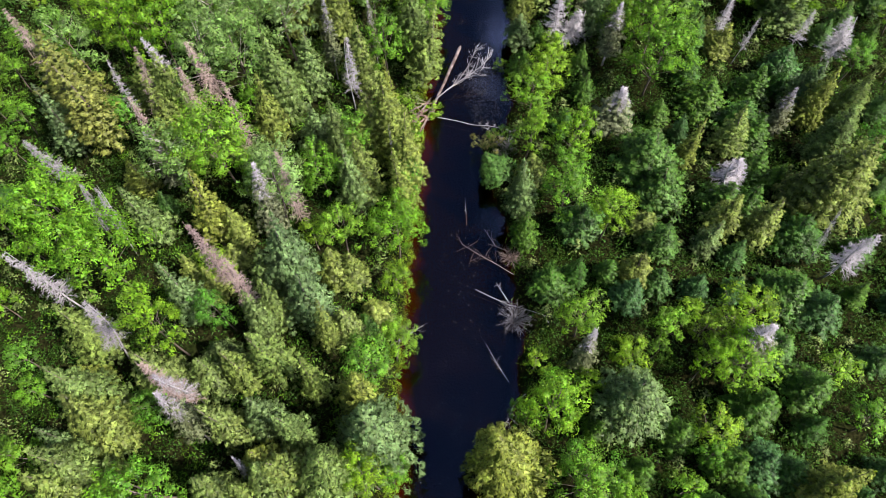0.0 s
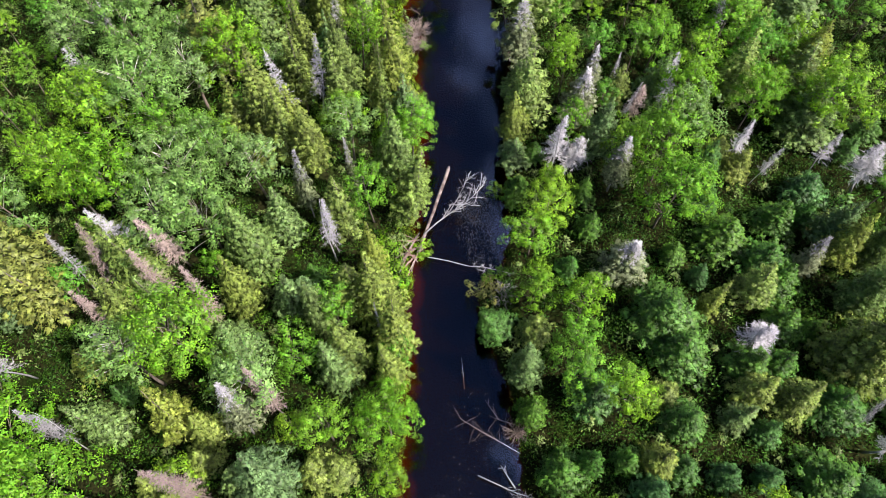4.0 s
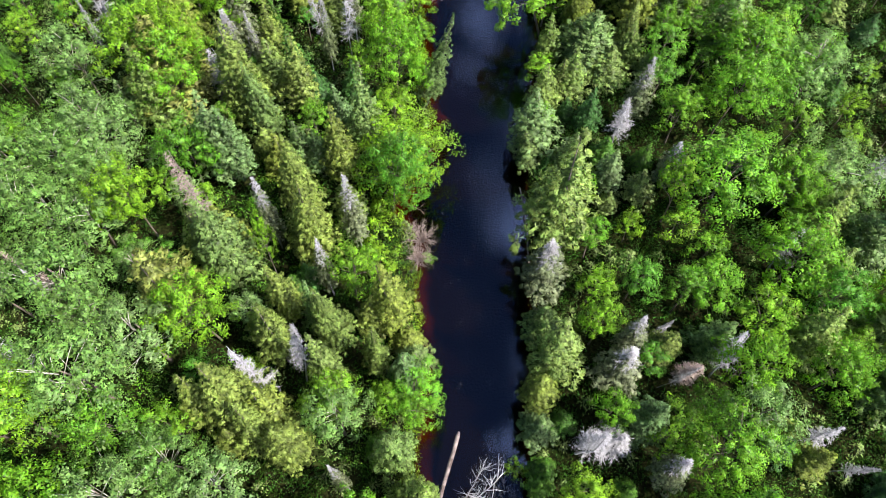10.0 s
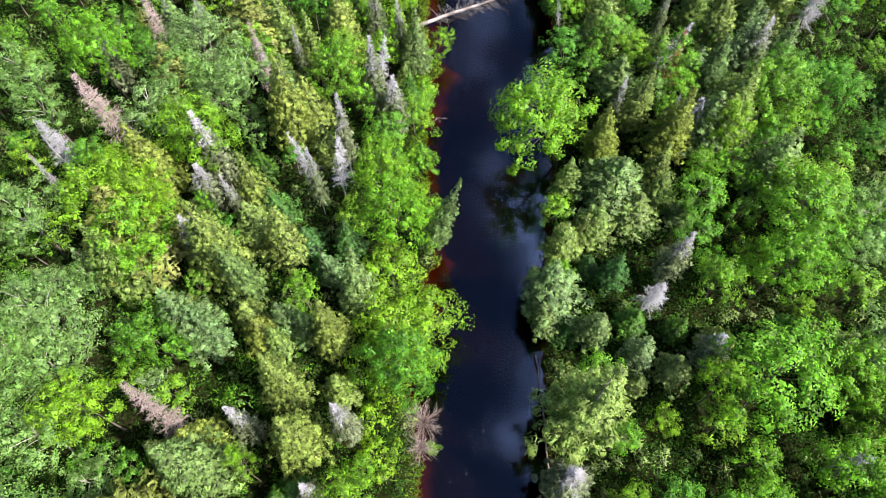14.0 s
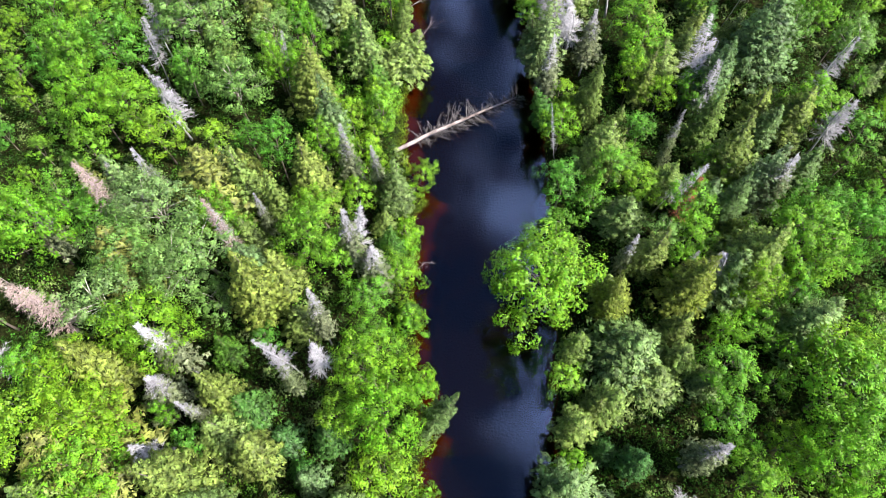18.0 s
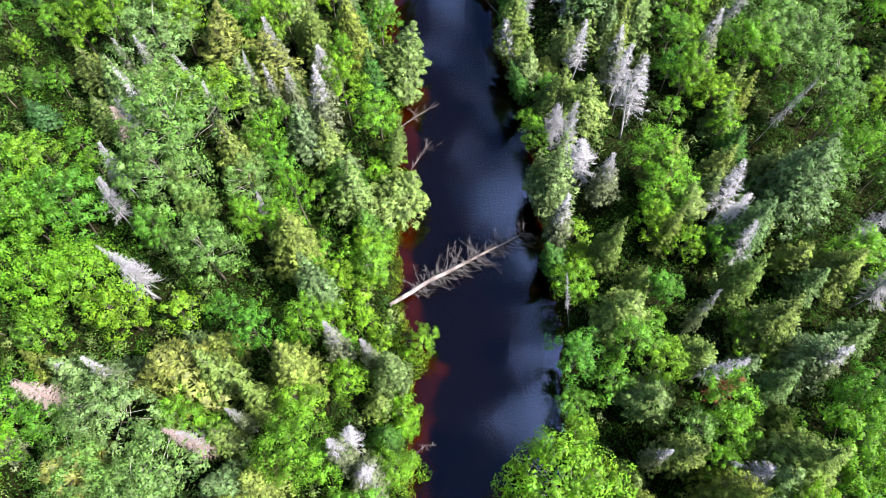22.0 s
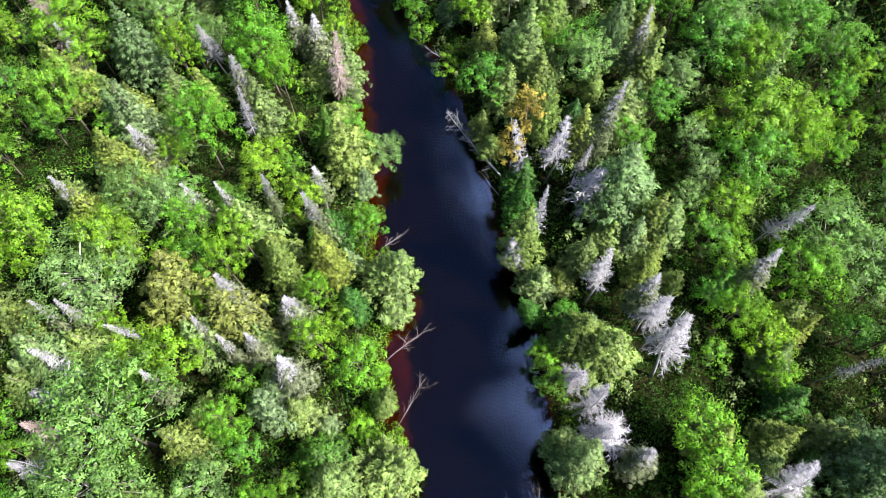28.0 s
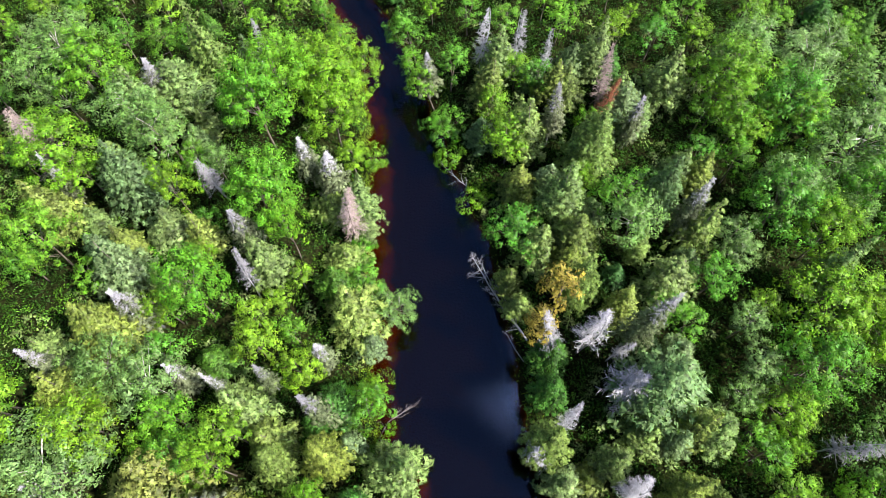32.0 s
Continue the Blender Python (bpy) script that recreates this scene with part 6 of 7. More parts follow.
lighter_spruce(41.8, 159.6, 13.4, 1.66)
golden_tree(15.4, 159.6, 10.0, 1.30)
pale_spruce(-23.7, 159.7, 11.1, 1.84)
birch(52.1, 159.7, 8.3, 2.11)
birch(-35.2, 159.7, 7.4, 1.55)
birch(-30.8, 159.8, 12.0, 3.28)
birch(39.0, 159.9, 11.5, 5.20)
birch(28.1, 160.0, 8.5, 1.87)
birch(-7.6, 160.2, 13.0, 2.81)
birch(-15.2, 160.4, 8.5, 1.90)
dark_fir(-42.4, 160.6, 8.6, 1.70)
lighter_spruce(1.0, 160.7, 13.4, 2.23, 5, 0)
birch(34.3, 160.8, 8.5, 1.60)
lighter_spruce(-21.8, 161.3, 8.5, 1.90)
birch(26.7, 161.5, 8.5, 1.90)
maple(-46.0, 161.5, 6.6, 1.53)
birch(-4.9, 161.6, 8.5, 1.90)
spruce(23.0, 161.6, 8.5, 1.71)
birch(40.1, 161.7, 12.9, 1.69)
lighter_spruce(-25.4, 161.8, 8.5, 1.90)
spruce(-19.2, 161.9, 10.9, 2.71)
maple(47.4, 162.0, 11.6, 2.30)
golden_tree(16.8, 162.1, 11.6, 1.50)
dark_fir(-34.3, 162.4, 7.5, 1.57)
lighter_spruce(39.5, 162.8, 13.5, 1.69)
lighter_spruce(0.3, 162.8, 13.0, 2.66)
birch(-8.3, 163.2, 8.5, 1.67)
dark_fir(-37.9, 163.3, 7.8, 1.77)
birch(53.9, 163.3, 7.9, 1.50)
birch(30.4, 163.4, 11.5, 2.87)
aspen(1.6, 163.4, 7.0, 2.30, 27, 0)
spruce(18.9, 163.5, 13.1, 2.52)
lighter_spruce(14.3, 163.6, 6.0, 1.90)
lighter_spruce(26.8, 163.6, 12.4, 2.29)
pale_spruce(-16.9, 163.8, 13.2, 1.62)
lighter_spruce(-21.5, 163.9, 11.4, 3.01)
maple(-12.1, 164.0, 13.0, 3.52)
birch(50.2, 164.0, 11.0, 2.06)
maple(-15.2, 164.0, 13.0, 2.43)
birch(-41.5, 164.2, 8.7, 1.77)
maple(-6.4, 164.7, 7.0, 2.48)
dark_fir(22.9, 165.0, 8.5, 1.90)
aspen(32.8, 165.1, 8.5, 1.90)
spruce(28.8, 165.6, 8.5, 1.76)
birch(1.5, 165.7, 4.8, 1.90)
spruce(13.8, 165.7, 6.0, 1.90)
birch(49.0, 165.8, 11.5, 2.66)
dark_fir(-1.5, 165.8, 12.5, 2.64)
dead_spruce(-8.5, 165.9, 10.5, 1.11)
birch(-31.6, 166.0, 9.5, 2.30)
birch(-46.0, 166.0, 8.4, 2.00)
spruce(18.8, 166.1, 8.5, 1.90)
birch(40.6, 166.2, 11.5, 3.68)
birch(-4.5, 166.7, 8.5, 1.47)
lighter_spruce(-16.3, 166.8, 11.4, 2.54)
birch(54.8, 166.9, 7.1, 1.67)
birch(-37.0, 166.9, 8.8, 1.92)
lighter_spruce(25.0, 167.0, 12.1, 1.55)
birch(0.8, 167.1, 5.0, 1.89)
spruce(-6.9, 167.3, 11.0, 2.02)
aspen(33.5, 167.4, 8.5, 1.90)
lighter_spruce(-19.0, 167.5, 11.3, 2.60)
birch(-22.0, 167.6, 8.5, 1.90)
aspen(48.3, 167.7, 10.9, 2.11)
aspen(42.8, 167.9, 11.6, 2.06)
lighter_spruce(30.2, 167.9, 12.4, 1.88)
lighter_spruce(16.6, 168.3, 13.6, 2.70)
birch(-12.1, 168.4, 8.5, 1.77)
spruce(19.4, 168.5, 12.6, 2.44)
birch(-27.3, 168.6, 11.4, 2.24)
aspen(24.3, 168.6, 11.5, 2.76)
birch(-43.3, 168.7, 7.9, 1.68)
lighter_spruce(-0.5, 169.0, 6.0, 1.90)
birch(42.0, 169.0, 11.2, 2.10)
pale_spruce(29.2, 169.2, 12.0, 1.67)
birch(44.7, 169.2, 11.5, 3.73)
birch(37.6, 169.3, 11.5, 4.58)
birch(-39.7, 169.6, 8.8, 2.20)
birch(51.2, 169.6, 7.3, 1.50)
spruce(-21.2, 169.6, 8.5, 1.90)
birch(14.8, 169.7, 10.0, 2.98)
maple(-5.0, 169.7, 13.0, 2.65)
lighter_spruce(-1.3, 169.8, 6.0, 1.90)
birch(-25.2, 169.8, 13.0, 3.60)
aspen(40.5, 170.4, 11.2, 1.84)
aspen(38.4, 170.5, 11.8, 2.70)
spruce(-19.6, 170.5, 8.5, 1.72)
pale_spruce(-8.8, 170.7, 11.7, 2.00)
spruce(-12.9, 170.8, 8.5, 1.90)
spruce(27.3, 171.0, 12.2, 2.28)
birch(24.4, 171.2, 11.5, 3.30)
aspen(43.1, 171.2, 11.2, 2.12)
maple(-35.2, 171.4, 8.0, 2.05)
birch(-46.0, 171.4, 7.6, 1.89)
dark_fir(53.9, 171.4, 9.1, 2.03)
birch(-31.6, 171.4, 7.7, 1.52)
spruce(21.4, 171.5, 8.5, 1.90)
brown_spruce(-0.2, 171.7, 13.0, 1.59)
lighter_spruce(0.5, 171.7, 13.4, 1.80, 11, 0)
lighter_spruce(-15.9, 171.8, 11.3, 2.64)
lighter_spruce(19.1, 172.1, 12.7, 2.52)
spruce(16.0, 172.3, 7.6, 1.90)
birch(-12.5, 172.3, 8.5, 1.57)
maple(-6.4, 172.9, 13.0, 3.69)
birch(40.8, 173.1, 8.5, 1.90)
lighter_spruce(0.4, 173.1, 13.4, 1.98, 7, 0)
maple(50.3, 173.2, 8.3, 2.19)
maple(-39.7, 173.2, 7.6, 1.52)
spruce(-25.3, 173.3, 10.9, 3.33)
lighter_spruce(-22.6, 173.3, 8.5, 1.90)
maple(-14.5, 173.7, 13.0, 2.73)
spruce(31.9, 173.8, 8.5, 1.90)
maple(21.1, 174.1, 8.4, 1.90)
dark_fir(-43.3, 174.1, 8.3, 2.12)
spruce(29.7, 174.5, 8.5, 1.90)
lighter_spruce(-1.8, 174.5, 5.7, 1.90)
birch(35.3, 174.6, 11.2, 2.43)
aspen(45.6, 174.6, 11.5, 4.60)
spruce(15.3, 174.7, 8.2, 1.90)
lighter_spruce(18.2, 174.7, 12.3, 2.79)
birch(39.8, 174.8, 8.5, 1.90)
birch(-32.5, 175.0, 8.3, 1.71)
dark_fir(55.7, 175.0, 7.5, 1.55)
alder(11.6, 175.1, 2.8, 1.51)
birch(-8.5, 175.4, 8.5, 1.84)
lighter_spruce(0.5, 175.4, 5.9, 1.90)
lighter_spruce(-26.7, 175.7, 8.5, 1.90)
birch(32.4, 175.8, 8.5, 1.90)
spruce(-19.0, 175.9, 10.8, 2.62)
pale_spruce(-24.8, 175.9, 11.4, 1.54)
dead_spruce(-11.8, 176.0, 10.3, 1.24)
pale_spruce(-1.9, 176.3, 11.7, 1.70)
spruce(22.0, 176.4, 12.0, 2.49)
maple(-37.0, 176.8, 9.0, 2.08)
birch(-14.0, 176.9, 8.5, 1.90)
birch(-6.8, 177.0, 8.5, 1.90)
birch(43.9, 177.3, 10.6, 1.95)
aspen(-11.6, 177.4, 8.5, 1.85)
maple(-23.5, 177.4, 13.0, 3.23)
birch(36.7, 177.5, 11.0, 2.49)
birch(35.2, 177.5, 11.5, 3.15)
pale_spruce(-3.8, 177.6, 9.9, 1.66)
birch(46.6, 177.7, 10.5, 1.96)
maple(53.9, 177.7, 8.4, 2.12)
birch(41.2, 177.7, 11.1, 2.50)
lighter_spruce(-20.1, 178.2, 8.5, 1.90)
maple(-39.7, 178.6, 7.8, 1.51)
birch(-46.0, 178.6, 7.5, 1.58)
birch(50.3, 178.6, 9.1, 1.89)
birch(39.1, 178.7, 10.8, 2.24)
birch(-13.7, 178.7, 8.5, 1.65)
maple(14.9, 178.8, 11.5, 2.65)
maple(-26.0, 178.9, 13.0, 3.60)
brown_spruce(-26.7, 178.9, 11.0, 2.06)
maple(0.2, 179.0, 10.0, 2.44)
pale_spruce(26.4, 179.1, 10.3, 1.56)
spruce(24.0, 179.3, 8.5, 1.90)
aspen(49.5, 179.5, 11.5, 5.05)
birch(-29.8, 179.5, 8.1, 1.51)
lighter_spruce(16.5, 179.5, 12.5, 2.24)
birch(43.5, 179.6, 10.8, 2.26)
birch(40.7, 179.6, 11.5, 5.04)
alder(10.3, 179.7, 3.0, 1.87, -30, 0)
aspen(-15.9, 179.7, 13.0, 2.76)
birch(33.5, 180.0, 10.2, 1.98)
pale_spruce(19.1, 180.2, 12.2, 2.17)
lighter_spruce(27.7, 180.4, 10.1, 1.38)
birch(22.6, 180.4, 8.5, 1.44)
aspen(36.5, 180.6, 10.9, 2.54)
birch(34.7, 180.6, 10.0, 1.71)
spruce(12.6, 180.9, 6.0, 1.90)
lighter_spruce(26.0, 180.9, 11.1, 2.39)
aspen(42.7, 181.2, 11.3, 2.83)
aspen(-18.5, 181.2, 13.0, 3.24)
lighter_spruce(26.7, 181.2, 11.9, 2.68)
rusty_spruce(23.7, 181.2, 12.1, 1.39)
birch(-32.5, 181.3, 9.1, 2.09)
birch(-42.4, 181.3, 7.8, 1.54)
birch(-37.9, 181.3, 8.5, 1.75)
birch(52.1, 181.3, 7.0, 1.55)
maple(-7.5, 181.4, 13.0, 3.62)
spruce(-14.4, 181.6, 8.5, 1.90)
spruce(16.2, 181.7, 8.5, 1.90)
birch(48.4, 181.8, 10.7, 2.30)
birch(35.4, 182.2, 11.5, 3.98)
maple(-1.3, 182.4, 10.0, 3.72)
lighter_spruce(27.4, 182.8, 10.9, 2.08)
birch(37.3, 182.8, 10.3, 2.02)
birch(9.8, 182.9, 5.0, 2.47, -21, 0)
brown_spruce(24.2, 183.0, 10.2, 1.36)
birch(-29.1, 183.0, 10.1, 1.68)
birch(-45.1, 183.1, 7.5, 1.95)
birch(54.8, 183.1, 8.4, 1.55)
lighter_spruce(-13.7, 183.1, 8.5, 1.90)
birch(13.9, 183.5, 11.5, 2.51)
lighter_spruce(-19.3, 183.6, 11.5, 2.50)
lighter_spruce(30.5, 183.9, 11.5, 2.43)
maple(-35.2, 184.0, 9.0, 2.09)
birch(-39.7, 184.0, 8.4, 1.68)
dark_fir(-11.4, 184.0, 8.5, 1.90)
lighter_spruce(26.2, 184.1, 10.8, 2.10)
spruce(21.3, 184.2, 8.5, 1.90)
aspen(36.8, 184.2, 11.1, 2.89)
aspen(43.7, 184.4, 11.2, 2.90)
spruce(19.9, 184.4, 8.5, 1.90)
maple(-6.0, 185.2, 13.0, 4.41)
aspen(-26.3, 185.4, 10.9, 2.53)
spruce(13.6, 185.8, 8.5, 1.90)
aspen(46.0, 185.9, 10.7, 2.36)
birch(18.6, 186.0, 9.2, 2.07)
pale_spruce(-17.8, 186.2, 10.9, 1.73)
birch(8.4, 186.2, 10.3, 1.79, -13, 0)
birch(49.9, 186.3, 10.7, 2.37)
lighter_spruce(-15.9, 186.5, 11.4, 3.16)
lighter_spruce(-10.9, 186.7, 11.4, 2.77)
dark_fir(25.7, 186.7, 10.9, 2.14)
dark_fir(-45.1, 186.7, 8.0, 1.85)
birch(54.8, 186.7, 7.7, 1.53)
birch(-22.6, 186.8, 13.0, 4.05)
aspen(38.5, 186.8, 11.1, 2.94)
lighter_spruce(18.2, 187.0, 10.4, 2.15)
birch(-4.9, 187.0, 10.6, 3.20)
birch(16.6, 187.0, 9.0, 1.79)
lighter_spruce(22.2, 187.1, 10.7, 2.14)
dead_spruce(19.4, 187.1, 10.9, 2.31)
lighter_spruce(24.4, 187.2, 10.5, 1.80)
maple(-1.7, 187.2, 10.0, 4.59)
birch(1.1, 187.4, 11.0, 2.37, 5, 0)
aspen(-29.1, 187.4, 10.9, 2.57)
birch(-34.3, 187.6, 7.2, 1.60)
dark_fir(-9.7, 187.6, 11.0, 2.45)
birch(48.8, 187.8, 10.7, 2.39)
birch(-0.3, 187.9, 11.0, 2.66)
lighter_spruce(14.8, 187.9, 10.7, 2.16)
pale_spruce(8.1, 187.9, 7.7, 1.76)
birch(10.3, 188.3, 10.2, 1.80)
maple(-40.6, 188.5, 8.9, 1.94)
birch(-21.7, 188.5, 8.3, 2.01)
dead_spruce(16.7, 188.7, 10.1, 1.47)
birch(7.7, 188.9, 11.3, 2.39, -13, 0)
dead_spruce(13.1, 189.0, 10.7, 1.48)
birch(34.5, 189.1, 10.2, 2.10)
dead_spruce(-7.5, 189.1, 10.0, 1.17)
maple(-37.0, 189.4, 8.3, 1.95)
birch(30.5, 189.4, 8.2, 1.86)
spruce(-9.0, 189.5, 10.3, 1.80)
aspen(-26.2, 189.5, 11.4, 3.16)
spruce(-12.8, 189.8, 10.9, 2.13)
birch(-6.6, 189.8, 10.2, 2.66)
spruce(-4.0, 190.1, 10.9, 1.82)
birch(-46.0, 190.3, 8.4, 1.90)
birch(-0.4, 190.8, 10.7, 1.81)
aspen(-29.0, 191.0, 11.4, 3.19)
maple(26.9, 191.2, 7.6, 1.77)
dark_fir(53.9, 191.2, 8.9, 1.96)
birch(40.4, 191.2, 8.9, 2.13)
birch(-34.3, 191.2, 8.2, 1.63)
birch(7.1, 191.4, 11.7, 2.42, -11, 0)
maple(-3.6, 191.8, 10.0, 1.52)
birch(-15.7, 192.0, 9.7, 1.80)
birch(44.9, 192.1, 8.5, 2.25)
birch(21.5, 192.1, 8.5, 1.84)
birch(32.3, 192.1, 8.5, 1.59)
birch(-18.2, 192.4, 10.4, 2.38)
birch(-22.0, 192.7, 10.2, 2.09)
aspen(-26.0, 192.8, 10.5, 2.37)
dark_fir(49.4, 193.0, 8.3, 2.03)
birch(16.1, 193.0, 8.4, 1.99)
birch(-43.3, 193.0, 7.5, 1.53)
maple(35.9, 193.9, 8.1, 1.87)
maple(29.6, 193.9, 7.7, 1.66)
maple(-38.8, 193.9, 8.6, 1.75)
birch(-32.5, 193.9, 8.4, 1.56)
birch(-1.0, 193.9, 7.8, 1.60)
birch(12.5, 194.8, 8.3, 1.52)
birch(-9.1, 194.8, 7.0, 1.62)
birch(42.2, 194.8, 8.0, 1.84)
dark_fir(-14.5, 195.7, 8.1, 1.88)
birch(24.2, 195.7, 8.1, 2.20)
birch(20.6, 195.7, 7.4, 1.60)
maple(8.9, 196.6, 8.3, 1.59)
maple(-35.2, 196.6, 8.3, 1.89)
birch(27.8, 196.6, 8.2, 1.73)
maple(47.6, 196.6, 8.9, 1.87)
dark_fir(-42.4, 196.6, 6.6, 1.52)
birch(37.7, 196.6, 7.3, 1.67)
birch(-19.0, 197.5, 7.8, 1.78)
birch(-46.0, 197.5, 8.2, 1.60)
maple(-27.1, 197.5, 8.4, 1.66)
maple(53.9, 197.5, 9.0, 2.17)
birch(-23.5, 197.5, 8.9, 1.75)
birch(-30.7, 197.5, 9.0, 2.15)
maple(-10.9, 197.5, 8.4, 1.73)
birch(32.3, 197.5, 8.2, 1.81)
birch(-38.8, 197.5, 7.5, 1.62)
maple(-2.8, 197.5, 7.1, 1.58)
maple(-6.4, 198.4, 8.6, 2.10)
dark_fir(17.9, 198.4, 8.3, 1.50)
birch(13.4, 198.4, 7.2, 1.55)
maple(43.1, 198.4, 8.8, 1.89)
birch(22.4, 199.3, 8.7, 1.97)
birch(-13.6, 199.3, 8.2, 1.53)
dark_fir(49.4, 199.3, 7.2, 1.63)
birch(38.6, 200.2, 7.6, 1.54)
maple(-23.5, 201.1, 8.9, 2.25)
dark_fir(5.3, 201.1, 8.6, 2.00)
maple(-38.8, 201.1, 8.1, 2.10)
maple(53.9, 201.1, 7.1, 1.60)
maple(46.7, 201.1, 7.7, 1.80)
birch(-19.0, 201.1, 8.9, 1.85)
dark_fir(-29.8, 201.1, 8.9, 1.94)
maple(30.5, 202.0, 8.0, 1.63)
dark_fir(25.1, 202.0, 8.0, 1.82)
birch(43.1, 202.0, 8.3, 1.68)
maple(-45.1, 202.0, 8.5, 1.97)
birch(-34.3, 202.0, 9.0, 2.12)
maple(9.8, 202.0, 8.7, 2.08)
dark_fir(-8.2, 202.0, 8.7, 2.26)
birch(13.4, 202.0, 8.7, 1.83)
birch(19.7, 202.9, 7.7, 1.72)
birch(35.9, 202.9, 8.4, 2.20)
birch(16.1, 203.8, 7.9, 1.60)
maple(-28.0, 203.8, 7.8, 1.58)
birch(50.3, 203.8, 8.9, 2.06)
dark_fir(-12.7, 203.8, 8.8, 2.29)
birch(55.7, 203.8, 7.9, 1.77)
birch(-19.9, 204.7, 8.2, 1.95)
birch(39.5, 204.7, 8.1, 1.64)
birch(-43.3, 204.7, 7.1, 1.59)
maple(-16.3, 205.6, 7.6, 1.72)
birch(46.7, 205.6, 8.6, 2.17)
birch(-8.2, 205.6, 7.1, 1.65)
birch(27.8, 205.6, 8.5, 1.56)
birch(31.4, 205.6, 8.9, 2.27)
birch(-37.0, 205.6, 7.4, 1.54)
dark_fir(24.2, 205.6, 7.9, 1.68)
birch(8.0, 205.6, 7.9, 1.72)
birch(14.3, 206.5, 8.4, 1.51)
birch(3.5, 206.5, 7.8, 1.70)
dark_fir(18.8, 206.5, 8.0, 1.53)
birch(35.9, 206.5, 6.9, 1.53)
birch(10.7, 207.4, 8.8, 1.89)
dark_fir(-24.4, 207.4, 8.8, 2.24)
maple(54.8, 207.4, 8.2, 1.71)
birch(-39.7, 207.4, 7.4, 1.88)
birch(-28.0, 207.4, 8.4, 1.66)
maple(-11.8, 207.4, 7.2, 1.54)
maple(-31.6, 208.3, 8.4, 2.29)
birch(41.3, 208.3, 9.0, 2.30)
birch(22.4, 208.3, 7.7, 1.66)
birch(-43.3, 208.3, 8.3, 1.54)
maple(-20.8, 208.3, 7.1, 1.71)
birch(32.3, 209.2, 7.8, 1.71)
birch(-15.4, 209.2, 8.9, 2.28)
birch(50.3, 209.2, 8.9, 1.82)
dark_fir(44.9, 209.2, 7.6, 1.62)
maple(7.1, 209.2, 7.6, 1.97)
birch(-35.2, 210.1, 8.8, 2.03)
birch(28.7, 210.1, 8.9, 1.92)
maple(-46.0, 210.1, 8.4, 1.57)
birch(35.9, 210.1, 8.9, 2.22)
birch(-0.1, 210.1, 8.1, 2.06)
dark_fir(12.5, 211.0, 8.8, 2.09)
birch(-10.9, 211.0, 7.3, 1.81)
dark_fir(24.2, 211.0, 8.0, 1.85)
dark_fir(-19.0, 211.9, 8.6, 2.19)
birch(18.8, 211.9, 8.9, 2.03)
maple(-25.3, 211.9, 9.0, 2.29)
birch(-42.4, 211.9, 8.9, 2.21)
birch(8.9, 211.9, 8.5, 1.52)
birch(4.4, 211.9, 8.0, 2.15)
maple(47.6, 211.9, 7.7, 1.87)
birch(54.8, 211.9, 7.0, 1.61)
maple(40.4, 211.9, 7.5, 1.51)
dark_fir(44.0, 211.9, 6.7, 1.50)
birch(-31.6, 211.9, 7.1, 1.63)
maple(-38.8, 211.9, 8.4, 1.80)


# ---------------------------------------------------------------- undergrowth, sedge and far woods
def scatter(rng, x0, x1, y0, y1, step):
    gx, gy = np.meshgrid(np.arange(x0, x1, step), np.arange(y0, y1, step))
    p = np.stack([gx.ravel(), gy.ravel()], 1) + rng.uniform(-0.45, 0.45, (gx.size, 2)) * step
    return p


def bush_kites(rng, cx, cy, cz, h, r, count, leaf, cone):
    """Kites of many bushes or saplings at once: cx, cy, cz, h, r are arrays, count kites each."""
    k = len(cx)
    u = rng.uniform(0, 1, (k, count))
    a = rng.uniform(0, 6.283, (k, count))
    hz = u ** 0.8
    rad = np.where(cone[:, None], (1 - hz) * 1.05 + 0.05, np.sqrt(np.clip(1 - (hz * 1.5 - 0.5) ** 2, 0, 1))) * rng.uniform(0.55, 1.1, (k, count))
    pos = np.stack([cx[:, None] + np.cos(a) * rad * r[:, None], cy[:, None] + np.sin(a) * rad * r[:, None], cz[:, None] + 0.15 + hz * h[:, None]], -1).reshape(-1, 3)
    outw = np.stack([np.cos(a), np.sin(a), np.full_like(a, 0.1)], -1).reshape(-1, 3)
    nrm = unit(outw * 0.5 + np.array([0, 0, 0.9]) + rng.normal(0, 0.5, pos.shape))
    way = unit(outw + rng.normal(0, 0.6, pos.shape) - nrm * 0.2)
    size = leaf * rng.uniform(0.7, 1.4, len(pos)) * np.repeat(0.75 + 0.12 * h, count)
    return kites(pos, way, unit(np.cross(way, nrm)), size, size * 0.6), kite_faces(len(pos)), np.repeat(unit(outw * rad.reshape(-1, 1) + np.array([0, 0, 0.6]) + nrm * 0.5), 3, 0)


spots = np.array([(p[0], p[1], p[2], p[3]) for p in PLANTED])


def room(p):
    """Distance from each point to the nearest crown's middle, in crown radii, and in metres."""
    best, far_ = np.full(len(p), 9.0), np.full(len(p), 50.0)
    for i in range(0, len(p), 500):
        d = np.hypot(p[i:i + 500, None, 0] - spots[None, :, 0], p[i:i + 500, None, 1] - spots[None, :, 1])
        best[i:i + 500] = (d / (spots[None, :, 2] + 0.4)).min(1)
        far_[i:i + 500] = d.min(1)
    return best, far_


def dry(p, margin):
    return np.maximum(left_bank(p[:, 1]) - p[:, 0], p[:, 0] - right_bank(p[:, 1])) > margin


